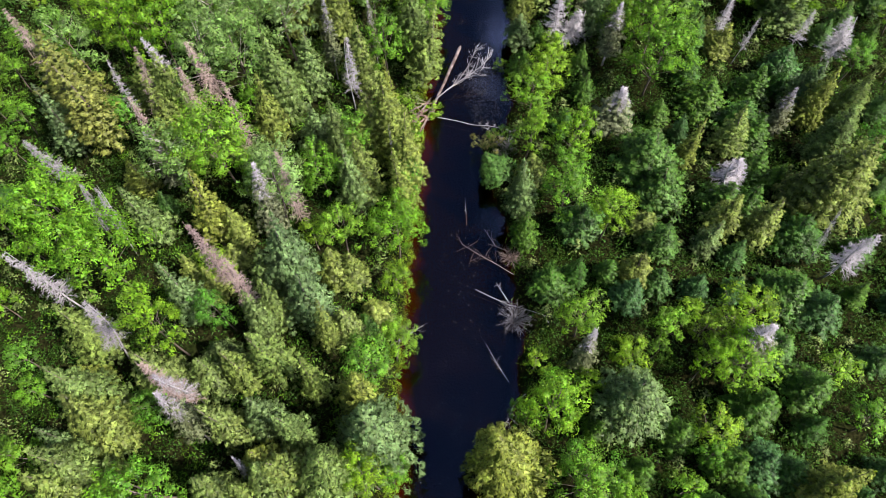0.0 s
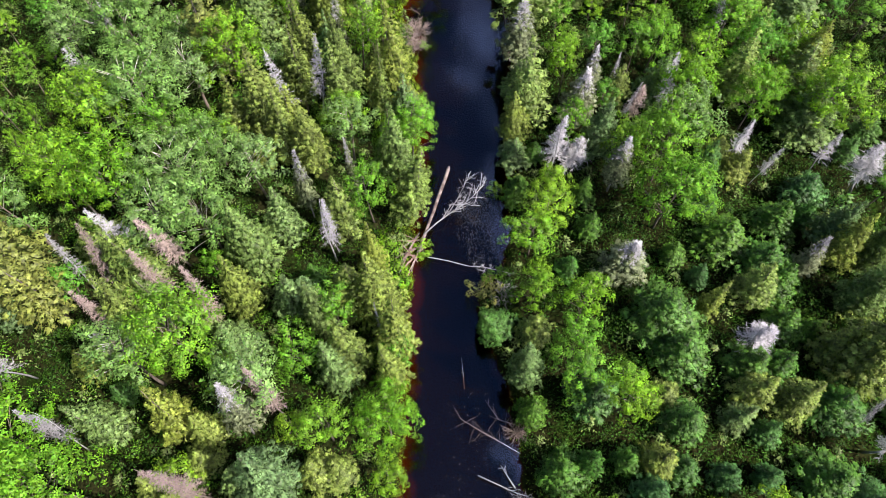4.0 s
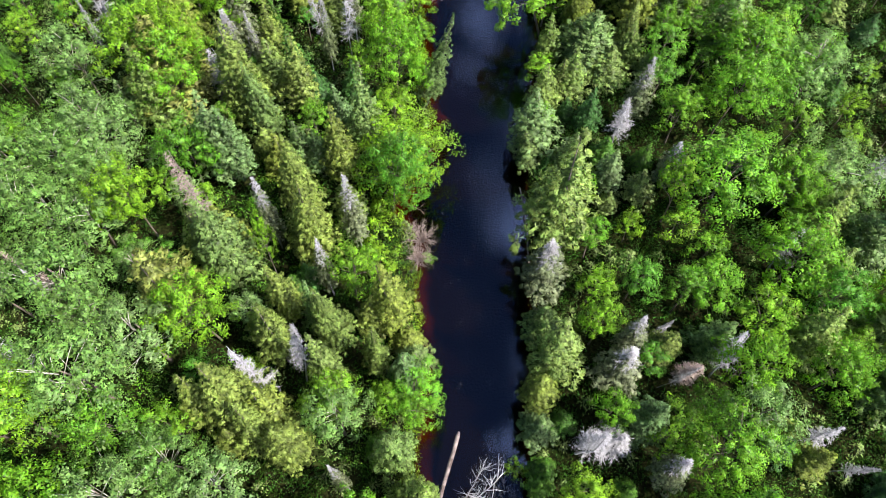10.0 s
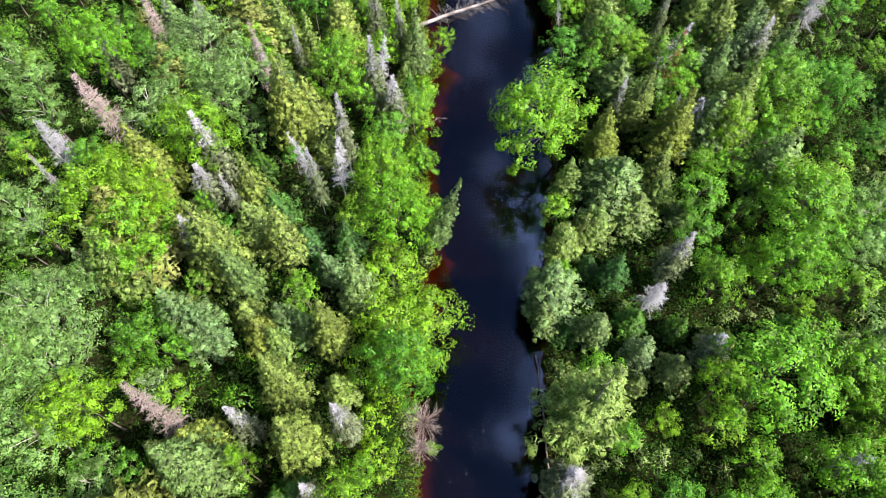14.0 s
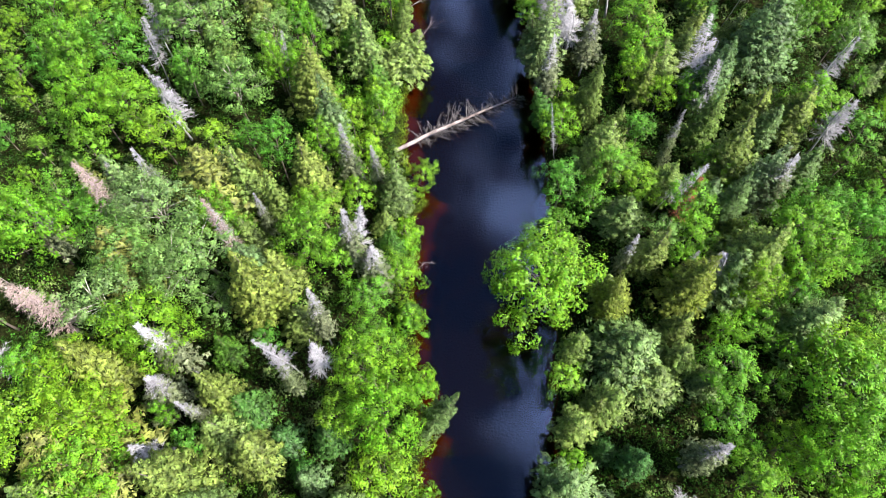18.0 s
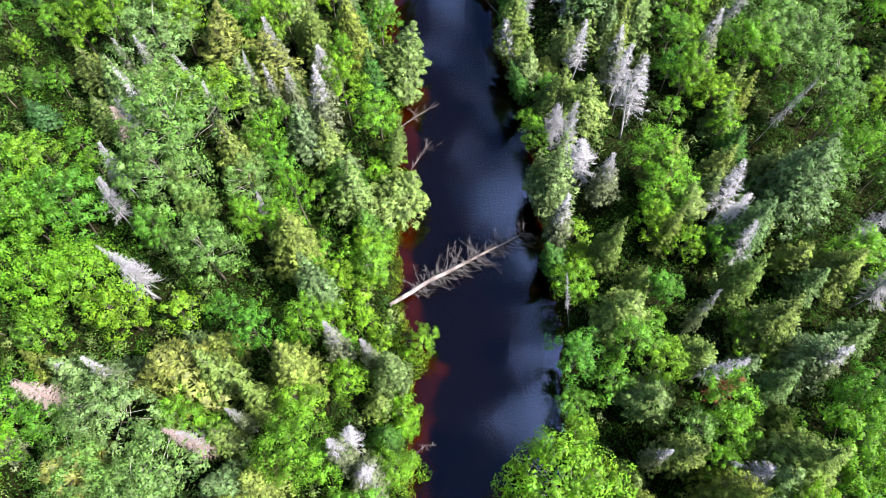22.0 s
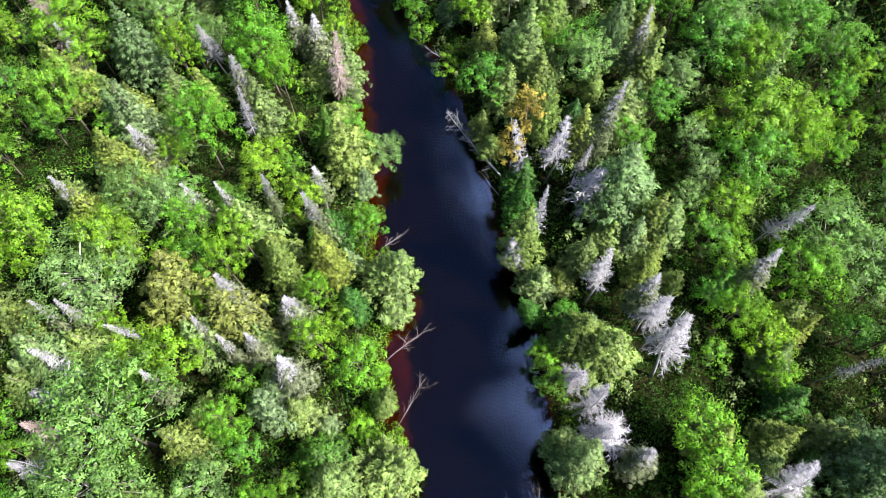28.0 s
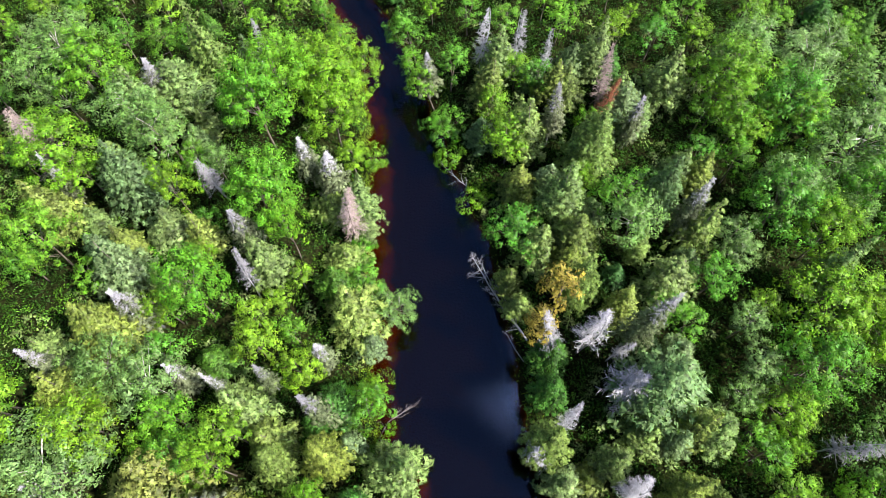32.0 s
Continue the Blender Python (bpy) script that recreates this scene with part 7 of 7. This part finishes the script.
rng = np.random.default_rng(5)
p = scatter(rng, -56, 64, -2, 214, 1.3)
p = p[dry(p, 0.8)]
near_crown, free = room(p)
sel = near_crown > 0.42
p, free = p[sel], free[sel]
tall = (free > 3.0) & (rng.uniform(0, 1, len(p)) < 0.2)
h = np.where(tall, np.clip(0.8 + 1.5 * np.maximum(free - 1.7, 0), 0.7, 9.5), np.clip(0.8 + 0.9 * np.maximum(free - 1.2, 0), 0.8, 3.0)) * rng.uniform(0.6, 1.2, len(p))
r = np.clip(0.65 + 0.2 * h, 0.7, 1.9) * rng.uniform(0.8, 1.2, len(p))
cone = rng.uniform(0, 1, len(p)) < np.where(h > 4, 0.6, 0.18)
gz = ground_z(p[:, 0], p[:, 1])
small = h < 4.0
# Part of the left-bank undergrowth takes brighter leaves, painting sunlight in.
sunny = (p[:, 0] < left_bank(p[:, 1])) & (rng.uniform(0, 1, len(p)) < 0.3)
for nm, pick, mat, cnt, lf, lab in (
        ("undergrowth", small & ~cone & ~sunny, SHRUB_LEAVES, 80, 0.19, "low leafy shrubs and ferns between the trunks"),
        ("alder_thicket", small & ~cone & sunny, BIRCH_LEAVES, 110, 0.17, "brighter left-bank undergrowth, sunlight put into its leaf colour"),
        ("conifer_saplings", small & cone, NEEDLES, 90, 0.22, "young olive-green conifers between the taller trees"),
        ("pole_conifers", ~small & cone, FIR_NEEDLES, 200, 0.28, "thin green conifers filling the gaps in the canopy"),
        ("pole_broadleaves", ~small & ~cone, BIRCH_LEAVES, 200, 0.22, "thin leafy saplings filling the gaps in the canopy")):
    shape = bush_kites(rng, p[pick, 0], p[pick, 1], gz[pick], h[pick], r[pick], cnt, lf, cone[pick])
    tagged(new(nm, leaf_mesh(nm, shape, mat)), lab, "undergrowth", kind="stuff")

# ferns and leafy ground cover on the forest floor
k = 150000
fx, fy = rng.uniform(-50, 58, k), rng.uniform(0, 214, k)
keep = dry(np.stack([fx, fy], 1), 0.7)
fx, fy = fx[keep], fy[keep]
k = len(fx)
base = np.stack([fx, fy, ground_z(fx, fy) + rng.uniform(0.03, 0.45, k)], 1)
nrm = unit(np.stack([rng.normal(0, 0.4, k), rng.normal(0, 0.4, k), np.ones(k)], 1))
way = unit(np.cross(nrm, rng.normal(0, 1, (k, 3))))
v = kites(base, way, unit(np.cross(way, nrm)), rng.uniform(0.18, 0.4, k), rng.uniform(0.1, 0.2, k))
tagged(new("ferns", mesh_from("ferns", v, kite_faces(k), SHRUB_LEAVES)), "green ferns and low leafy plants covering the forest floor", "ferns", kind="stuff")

# sedge and grass along the sunny bank
k = 34000
sy = rng.uniform(-5, 215, k)
off = rng.gamma(1.7, 0.62, k)
sx = np.where(rng.uniform(0, 1, k) < 0.92, left_bank(sy) - off + 0.25, right_bank(sy) + off - 0.1)
base = np.stack([sx, sy, np.maximum(ground_z(sx, sy), 0.0)], 1)
way = unit(np.stack([rng.normal(0, 0.6, k), rng.normal(0, 0.6, k), np.ones(k)], 1))
v = kites(base, way, unit(np.cross(way, rng.normal(0, 1, (k, 3)))), rng.uniform(0.2, 0.6, k), rng.uniform(0.04, 0.09, k), 0.1)
tagged(new("sedge", mesh_from("sedge", v, kite_faces(k), SEDGE)), "bright green sedge and grass along the river bank", "grass", kind="stuff")

# woods past the flown strip
p = scatter(rng, -105, 115, -40, 262, 4.2)
p = p[dry(p, 2.0)]
p = p[(p[:, 0] < -53) | (p[:, 0] > 58) | (p[:, 1] < 0) | (p[:, 1] > 214)]
_, free = room(p)
p = p[free > 2.4]
h = rng.uniform(9, 16, len(p))
r = h * rng.uniform(0.13, 0.19, len(p))
cone = rng.uniform(0, 1, len(p)) < 0.65
gz = ground_z(p[:, 0], p[:, 1])
for nm, pick, mat in (("far_conifers", cone, NEEDLES), ("far_broadleaves", ~cone, BIRCH_LEAVES)):
    shape = bush_kites(rng, p[pick, 0], p[pick, 1], gz[pick], h[pick], r[pick] * 1.2, 180, 0.32, cone[pick])
    tagged(new(nm, leaf_mesh(nm, shape, mat)), "mixed woods stretching away on both sides", "forest", kind="stuff")


# ---------------------------------------------------------------- fallen wood in and beside the river
def fallen_log(name, pts, r0, r1, mat, label, category="log", boughs=0, bough_len=1.0, start=0.3, seed=1, bough_mat=None, rise=0.3):
    """A trunk lying through pts, slightly crooked and broken at the ends, with bare boughs past its middle."""
    rng_ = np.random.default_rng(seed)
    pts = np.array(pts, float)
    s = np.linspace(0, 1, 13)
    seg = np.concatenate([[0], np.cumsum(np.linalg.norm(np.diff(pts, axis=0), axis=1))])
    line = np.stack([np.interp(s * seg[-1], seg, pts[:, i]) for i in range(3)], 1)
    line[1:-1, 2] += rng_.normal(0, 0.02, 11)
    line[1:-1, :2] += rng_.normal(0, 0.03, (11, 2))
    rad = (r0 + (r1 - r0) * s) * rng_.uniform(0.92, 1.08, 13)
    rad[0] *= 0.8
    rad[-1] *= 0.45
    line[-2] = line[-1] + (line[-2] - line[-1]) * 0.45
    root = new(name)
    stem = part("trunk", mesh_from("trunk", *tubes([tube(line, rad, 9)]), mat, True), root)
    axis = unit(line[-1] - line[0])
    flat = unit(np.cross(axis, (0, 0, 1)))
    for k in range(boughs):
        u = start + (1 - start) * (k + rng_.uniform(0, 1)) / boughs
        p0 = np.array([np.interp(u, s, line[:, i]) for i in range(3)])
        sg = 1 if k % 2 else -1
        L = bough_len * (0.2 + 0.9 * rng_.uniform(0, 1) ** 1.6) * (1 - 0.45 * abs(u - 0.5))
        d = flat * sg * rng_.uniform(0.3, 1.0) + axis * rng_.uniform(-0.35, 1.0) + np.array([0, 0, rng_.uniform(-0.2, rise * 2)])
        d = unit(d)
        p1 = p0 + d * L * 0.5 + rng_.normal(0, 0.12, 3) * L
        p2 = p0 + d * L + np.array([0, 0, -0.12 * L]) + axis * 0.1 * L
        bits = [tube([p0, p1, p2], [0.024, 0.017, 0.006], 4)]
        for j in range(22):
            q = p0 + (p2 - p0) * rng_.uniform(0.2, 1.0)
            w = unit(d + rng_.normal(0, 0.8, 3)) * rng_.uniform(0.12, 0.5)
            bits.append(tube([q, q + w], [0.011, 0.004], 3))
        v, f = tubes(bits)
        part("bough", mesh_from("bough", v, f, bough_mat or mat, True), stem)
    return tagged(root, label, category)


def dead_branch(name, pts, r, mat, label, twigs=8, seed=1, spread=0.5, category="dead branch"):
    """A bare branch with forking twigs."""
    rng_ = np.random.default_rng(seed)
    pts = np.array(pts, float)
    root = new(name)
    k = len(pts)
    part("stem", mesh_from("stem", *tubes([tube(pts, [r * (1 - 0.75 * i / (k - 1)) for i in range(k)], 6)]), mat, True), root)
    bits = []
    whole = np.linalg.norm(pts[-1] - pts[0])
    for j in range(twigs):
        u = rng_.uniform(0.25, 1.0) * (k - 1)
        i = min(int(u), k - 2)
        q = pts[i] + (pts[i + 1] - pts[i]) * (u - i)
        d = unit(unit(pts[i + 1] - pts[i]) + rng_.normal(0, 0.75, 3) * np.array([1, 1, 0.6]))
        L = whole * spread * rng_.uniform(0.25, 0.8)
        e = q + d * L
        bits.append(tube([q, (q + e) / 2 + rng_.normal(0, 0.06, 3) * L, e], [r * 0.4, r * 0.28, r * 0.08], 4))
        for m_ in range(3):
            b0 = q + (e - q) * rng_.uniform(0.4, 0.95)
            bits.append(tube([b0, b0 + unit(d + rng_.normal(0, 0.8, 3)) * L * rng_.uniform(0.2, 0.45)], [r * 0.2, r * 0.05], 3))
    part("twig_work", mesh_from("twig_work", *tubes(bits), mat, True), root, "", "stuff")
    return tagged(root, label, category)


def dead_shrub(name, x, y, z, h, r, mat, label, seed):
    """Many bare stems fanning out of one root."""
    rng_ = np.random.default_rng(seed)
    root = new(name)
    root.matrix_basis = pose(x, y, z)
    bits = []
    for k in range(54):
        a, o = rng_.uniform(0, 6.28), rng_.uniform(0.2, 1.0)
        e = np.array([math.cos(a) * r * o, math.sin(a) * r * o, h * rng_.uniform(0.5, 1.0) * (1.15 - 0.5 * o)])
        mid = e * 0.5 + np.array([0, 0, 0.15 * h])
        bits.append(tube([np.array([math.cos(a) * 0.06, math.sin(a) * 0.06, -0.25]), mid, e], [0.03, 0.02, 0.007], 4))
        for j in range(7):
            q = mid + (e - mid) * rng_.uniform(0, 1)
            bits.append(tube([q, q + unit(e + rng_.normal(0, 0.6, 3) * r) * r * rng_.uniform(0.2, 0.5)], [0.012, 0.004], 3))
    part("stem_fan", mesh_from("stem_fan", *tubes(bits), mat, True), root, "", "stuff")
    return tagged(root, label, "dead shrub")


# log jam at the left bank
fallen_log("driftwood_log", [(-1.7, 47.4, 0.35), (0.2, 53.0, 0.22), (2.07, 58.5, 0.16)], 0.13, 0.20, LOG_WOOD, "long bleached log resting on the jam in the river", seed=3)
dead_branch("stranded_dead_tree", [(-0.9, 50.2, 0.35), (0.4, 51.2, 0.8), (1.64, 51.9, 1.3), (2.97, 52.6, 1.7), (4.2, 53.4, 2.2), (4.9, 53.95, 2.6)], 0.10, DEAD_WOOD, "bleached dead tree stranded on the log jam, forked branches", 26, 5, 0.42, "dead tree")
dead_branch("stranded_limb", [(1.6, 51.9, 1.3), (2.6, 53.2, 2.0), (3.3, 54.2, 2.9), (3.9, 55.1, 3.7)], 0.06, DEAD_WOOD, "bare silver limb rising from the stranded tree", 18, 6, 0.34)
for i, (a, b, rr) in enumerate((((-3.6, 48.26, 0.75), (-1.4, 49.9, 0.5), 0.09), ((-3.9, 45.2, 0.25), (-1.75, 49.6, 0.55), 0.12), ((-3.8, 48.3, 0.55), (-1.0, 47.55, 0.35), 0.10),
                                ((-3.4, 45.9, 0.5), (-2.3, 48.4, 0.7), 0.07), ((-3.5, 49.35, 0.8), (-0.9, 49.45, 0.55), 0.08), ((-4.2, 46.1, 0.5), (-1.9, 48.5, 0.75), 0.07),
                                ((-3.1, 47.2, 0.75), (-1.3, 50.3, 0.6), 0.06), ((-2.9, 46.6, 0.3), (-0.9, 48.8, 0.3), 0.11), ((-3.3, 46.8, 0.6), (-1.0, 49.3, 0.7), 0.05), ((-3.7, 47.5, 0.8), (-1.2, 48.6, 0.8), 0.06),
                                ((-3.2, 49.0, 0.95), (-1.5, 47.0, 0.6), 0.05), ((-2.6, 45.6, 0.3), (-1.5, 48.0, 0.7), 0.06), ((-2.2, 46.2, 0.2), (-1.0, 50.0, 0.5), 0.07), ((-3.0, 50.2, 0.7), (-0.7, 48.9, 0.75), 0.04), ((-2.7, 48.0, 0.95), (-0.6, 49.0, 0.6), 0.05))):
    fallen_log("driftwood_stick", [a, ((a[0] + b[0]) / 2, (a[1] + b[1]) / 2, (a[2] + b[2]) / 2 + 0.03), b], rr, rr * 0.75, LOG_BROWN if i % 3 else LOG_WOOD, "weathered brown driftwood piece stacked in the log jam", "driftwood", seed=20 + i)
fallen_log("thin_fallen_pole", [(-0.6, 47.6, 0.5), (1.2, 47.15, 0.6), (3.13, 46.45, 0.7), (5.2, 45.95, 1.1), (7.6, 45.05, 1.3)], 0.05, 0.02, DEAD_WOOD, "thin pale pole lying across the river", boughs=9, bough_len=0.9, start=0.5, seed=8, bough_mat=DEAD_WOOD)
# along the right bank, and the spruce that spans the river
fallen_log("bank_log", [(9.55, 83.4, 0.35), (9.75, 78.8, 0.14), (9.8, 73.0, 0.08)], 0.07, 0.09, LOG_WOOD, "slim bleached log lying along the bank", seed=9)
fallen_log("fallen_spruce", [(-0.7, 123.4, 0.95), (3.3, 125.6, 0.55), (8.5, 127.9, 0.30), (13.2, 129.9, 0.15)], 0.25, 0.06, FALLEN_WOOD, "fallen dead spruce spanning the river, bare boughs", "fallen tree", 110, 2.7, 0.16, 10, DRY_BOUGHS, 0.22)
# dead branches and shrubs over the water
dead_branch("dead_branch", [(3.1, 26.7, 0.7), (4.6, 26.0, 0.5), (6.2, 25.2, 0.55), (8.2, 24.5, 0.75), (10.0, 23.8, 0.9)], 0.06, DEAD_WOOD, "pale dead branch reaching out over the water", 6, 12, 0.2)
dead_shrub("dead_shrub", 6.6, 23.6, 0.1, 1.9, 1.7, DEAD_WOOD, "grey bare dead shrub at the river's edge", 13)
dead_branch("dead_branch", [(6.2, 25.6, 0.4), (5.6, 26.6, 0.5), (5.1, 27.5, 0.6)], 0.07, DEAD_WOOD, "short pale dead branch on the bank", 3, 14, 0.3)
dead_branch("dead_branch", [(6.9, 28.4, 0.4), (5.2, 29.4, 0.7), (3.65, 30.3, 0.8), (1.8, 31.5, 1.0)], 0.032, BROWN_DEAD, "brown dead branch drooping over the water", 11, 15, 0.4)
dead_branch("dead_branch", [(6.6, 30.9, 0.4), (5.2, 31.3, 0.8), (4.1, 32.9, 1.4)], 0.03, BROWN_DEAD, "brown dead branch drooping over the water", 12, 16, 0.4)
dead_shrub("dead_shrub", 6.7, 30.2, 0.2, 1.1, 1.2, BROWN_DEAD, "brown bare dead shrub on the shaded bank", 17)
dead_branch("dead_branch", [(5.9, 17.8, 0.3), (5.0, 19.3, 0.3), (4.06, 21.2, 0.3)], 0.035, DEAD_WOOD, "thin dead branch lying at the water's edge", 7, 18, 0.3)
dead_branch("dead_branch", [(7.3, 16.6, 0.6), (6.2, 15.6, 0.6), (5.6, 14.1, 0.5)], 0.04, DEAD_WOOD, "thin dead branch lying at the water's edge", 16, 19, 0.5)
dead_branch("dead_branch", [(-4.9, 21.0, 0.7), (-3.4, 22.0, 0.7), (-2.0, 22.9, 0.8)], 0.035, DEAD_WOOD, "bare branch reaching over the water", 14, 21, 0.4)
dead_branch("snag_pole", [(2.41, 34.5, -0.5), (2.35, 35.8, 0.1), (2.27, 37.2, 0.3)], 0.04, DEAD_WOOD, "thin dead pole sticking out of the water", 2, 22, 0.15)
dead_shrub("dead_shrub", -0.9, 77.6, 0.05, 1.7, 1.9, BROWN_DEAD, "reddish-brown bare shrub on the shallow bank", 23)
dead_shrub("dead_shrub", -1.2, 75.4, 0.1, 1.5, 1.6, BROWN_DEAD, "reddish-brown bare shrub on the shallow bank", 24)
dead_branch("dead_branch", [(-2.5, 81.6, 0.4), (-1.6, 81.3, 0.6), (-0.6, 80.7, 0.5)], 0.03, LOG_BROWN, "brown twiggy branch over the shallow water", 10, 25, 0.5)
dead_branch("dead_branch", [(1.6, 143.4, 0.5), (2.8, 144.2, 0.7), (4.0, 144.8, 0.9), (5.5, 145.6, 1.0)], 0.06, LOG_WOOD, "pale forked dead branch over the shallows", 14, 26, 0.45)
dead_branch("dead_branch", [(1.4, 152.9, 0.5), (2.4, 154.4, 0.8), (4.4, 155.5, 0.9)], 0.055, LOG_WOOD, "pale forked dead branch over the shallows", 14, 27, 0.45)
dead_branch("dead_branch", [(2.0, 137.4, 0.5), (3.4, 139.2, 0.7), (4.5, 140.9, 0.8)], 0.05, LOG_WOOD, "pale forked dead branch over the shallows", 14, 28, 0.5)
dead_branch("dead_branch", [(0.4, 109.6, 0.5), (1.4, 110.4, 0.6), (2.4, 110.3, 0.5)], 0.05, LOG_WOOD, "pale forked dead branch over the shallows", 10, 29, 0.5)
fallen_log("fallen_dead_spruce", [(15.0, 160.6, 1.3), (13.2, 164.0, 0.9), (10.9, 169.5, 0.2)], 0.11, 0.03, DEAD_WOOD, "fallen dead spruce hanging from the bank", "fallen tree", 30, 1.5, 0.1, 31, DEAD_WOOD, 0.2)
dead_branch("dead_branch", [(11.9, 176.0, 0.5), (10.4, 177.6, 0.4), (8.6, 180.0, 0.2)], 0.05, DEAD_WOOD, "bare branch dipping into the river", 10, 32, 0.35)
dead_branch("dead_branch", [(14.6, 158.9, 0.4), (13.9, 160.2, 0.4), (13.4, 161.6, 0.3)], 0.04, DEAD_WOOD, "bare branch dipping into the river", 7, 33, 0.4)
dead_branch("dead_branch", [(13.4, 163.6, 0.5), (12.5, 166.0, 0.8), (11.4, 169.0, 0.9)], 0.04, DEAD_WOOD, "bare branch dipping into the river", 12, 34, 0.4)

dead_shrub("dead_shrub", 6.5, 43.1, 0.25, 1.4, 1.5, DEAD_WOOD, "grey bare dead shrub beside a willow", 35)
willow(4.75, 43.4, 2.2, 1.6)
alder(-0.9, 48.4, 1.2, 1.0)
alder(-4.6, 45.2, 2.8, 1.7)
alder(-5.0, 48.0, 3.2, 1.9)
alder(-4.9, 74.6, 2.8, 1.7)
alder(-5.2, 77.6, 3.2, 1.9)
alder(-4.6, 80.2, 2.8, 1.6)
alder(-3.9, 82.6, 2.6, 1.6)
alder(6.9, 54.9, 1.3, 1.0)
alder(-0.3, 75.3, 1.1, 0.8)
alder(1.7, 153.8, 2.0, 0.6, 42, 0)
alder(1.6, 147.2, 1.8, 0.7, 35, 0)
alder(5.2, 45.2, 1.2, 0.8)
alder(6.4, 45.2, 1.3, 0.8)
alder(-3.4, 44.2, 1.6, 0.9)
# leafy thicket round the foot of the fallen spruce
maple(-5.0, 119.0, 8.0, 2.3)
maple(-4.6, 124.6, 8.0, 2.2)
birch(-6.6, 126.8, 9.0, 2.2)
for x_, y_, h_, r_ in ((-2.3, 121.4, 2.8, 1.5), (-3.9, 122.4, 3.8, 1.8), (-2.6, 124.9, 3.2, 1.6), (-1.5, 126.6, 2.6, 1.3), (-1.3, 128.9, 2.8, 1.4), (-3.8, 128.2, 4.0, 1.8), (-1.7, 119.6, 2.6, 1.4)):
    alder(x_, y_, h_, r_)
# lime-green alders along the sunny bank
for y_, h_, r_ in ((88.6, 2.4, 1.4), (97.5, 2.8, 1.6), (100.6, 2.2, 1.2), (104.4, 2.6, 1.4), (108.9, 2.4, 1.3), (111.8, 2.0, 1.2), (113.7, 2.3, 1.2), (118.6, 2.2, 1.2),
                   (134.0, 2.2, 1.3), (136.4, 2.4, 1.4), (139.6, 2.2, 1.2), (142.0, 2.0, 1.1), (151.6, 2.4, 1.4), (157.2, 2.4, 1.4), (170.5, 2.6, 1.5), (180.0, 2.4, 1.4)):
    alder(round(float(left_bank(y_)) - 0.5, 2), y_, h_, r_, 14, 0)

# pale strands below the log jam, pale flecks on the downstream water
rng = np.random.default_rng(9)
k = 2200
c = rng.uniform(0, 1, (k, 2))
wx, wy_ = 2.4 + 5.4 * c[:, 0], 46.6 + 10.2 * c[:, 1]
keep = (((wx - 5.1) / 2.8) ** 2 + ((wy_ - 51.9) / 5.4) ** 2 < rng.uniform(0.4, 1.1, k)) & (wx < right_bank(wy_) - 0.2)
k = int(keep.sum())
base = np.stack([wx[keep], wy_[keep], np.full(k, 0.012)], 1)
way = unit(np.stack([rng.normal(-0.3, 0.7, k), np.full(k, -1.0), np.zeros(k)], 1))
side = np.stack([-way[:, 1], way[:, 0], np.zeros(k)], 1)
tagged(new("water_weed", mesh_from("water_weed", kites(base, way, side, rng.uniform(0.08, 0.34, k), rng.uniform(0.012, 0.032, k)), kite_faces(k), PALE_STRANDS)), "pale strands lying along the surface", "weed", kind="stuff")
k = 520
fy = np.concatenate([rng.uniform(8, 34, k // 2), rng.uniform(62, 86, k - k // 2)])
mid_, half_ = (left_bank(fy) + right_bank(fy)) / 2, (right_bank(fy) - left_bank(fy)) / 2
fx = mid_ + half_ * rng.normal(0.05, 0.33, k)
keep = np.abs(fx - mid_) < half_ * 0.85
fx, fy, k = fx[keep], fy[keep], int(keep.sum())
base = np.stack([fx, fy, np.full(k, 0.012)], 1)
way = unit(np.stack([rng.normal(0, 0.5, k), np.full(k, 1.0), np.zeros(k)], 1))
side = np.stack([-way[:, 1], way[:, 0], np.zeros(k)], 1)
sz = rng.gamma(2.0, 0.03, k) + 0.04
tagged(new("foam_flecks", mesh_from("foam_flecks", kites(base, way, side, sz, sz * 0.16), kite_faces(k), PALE_FLECKS)), "small pale flecks on the dark water", "foam", kind="stuff")
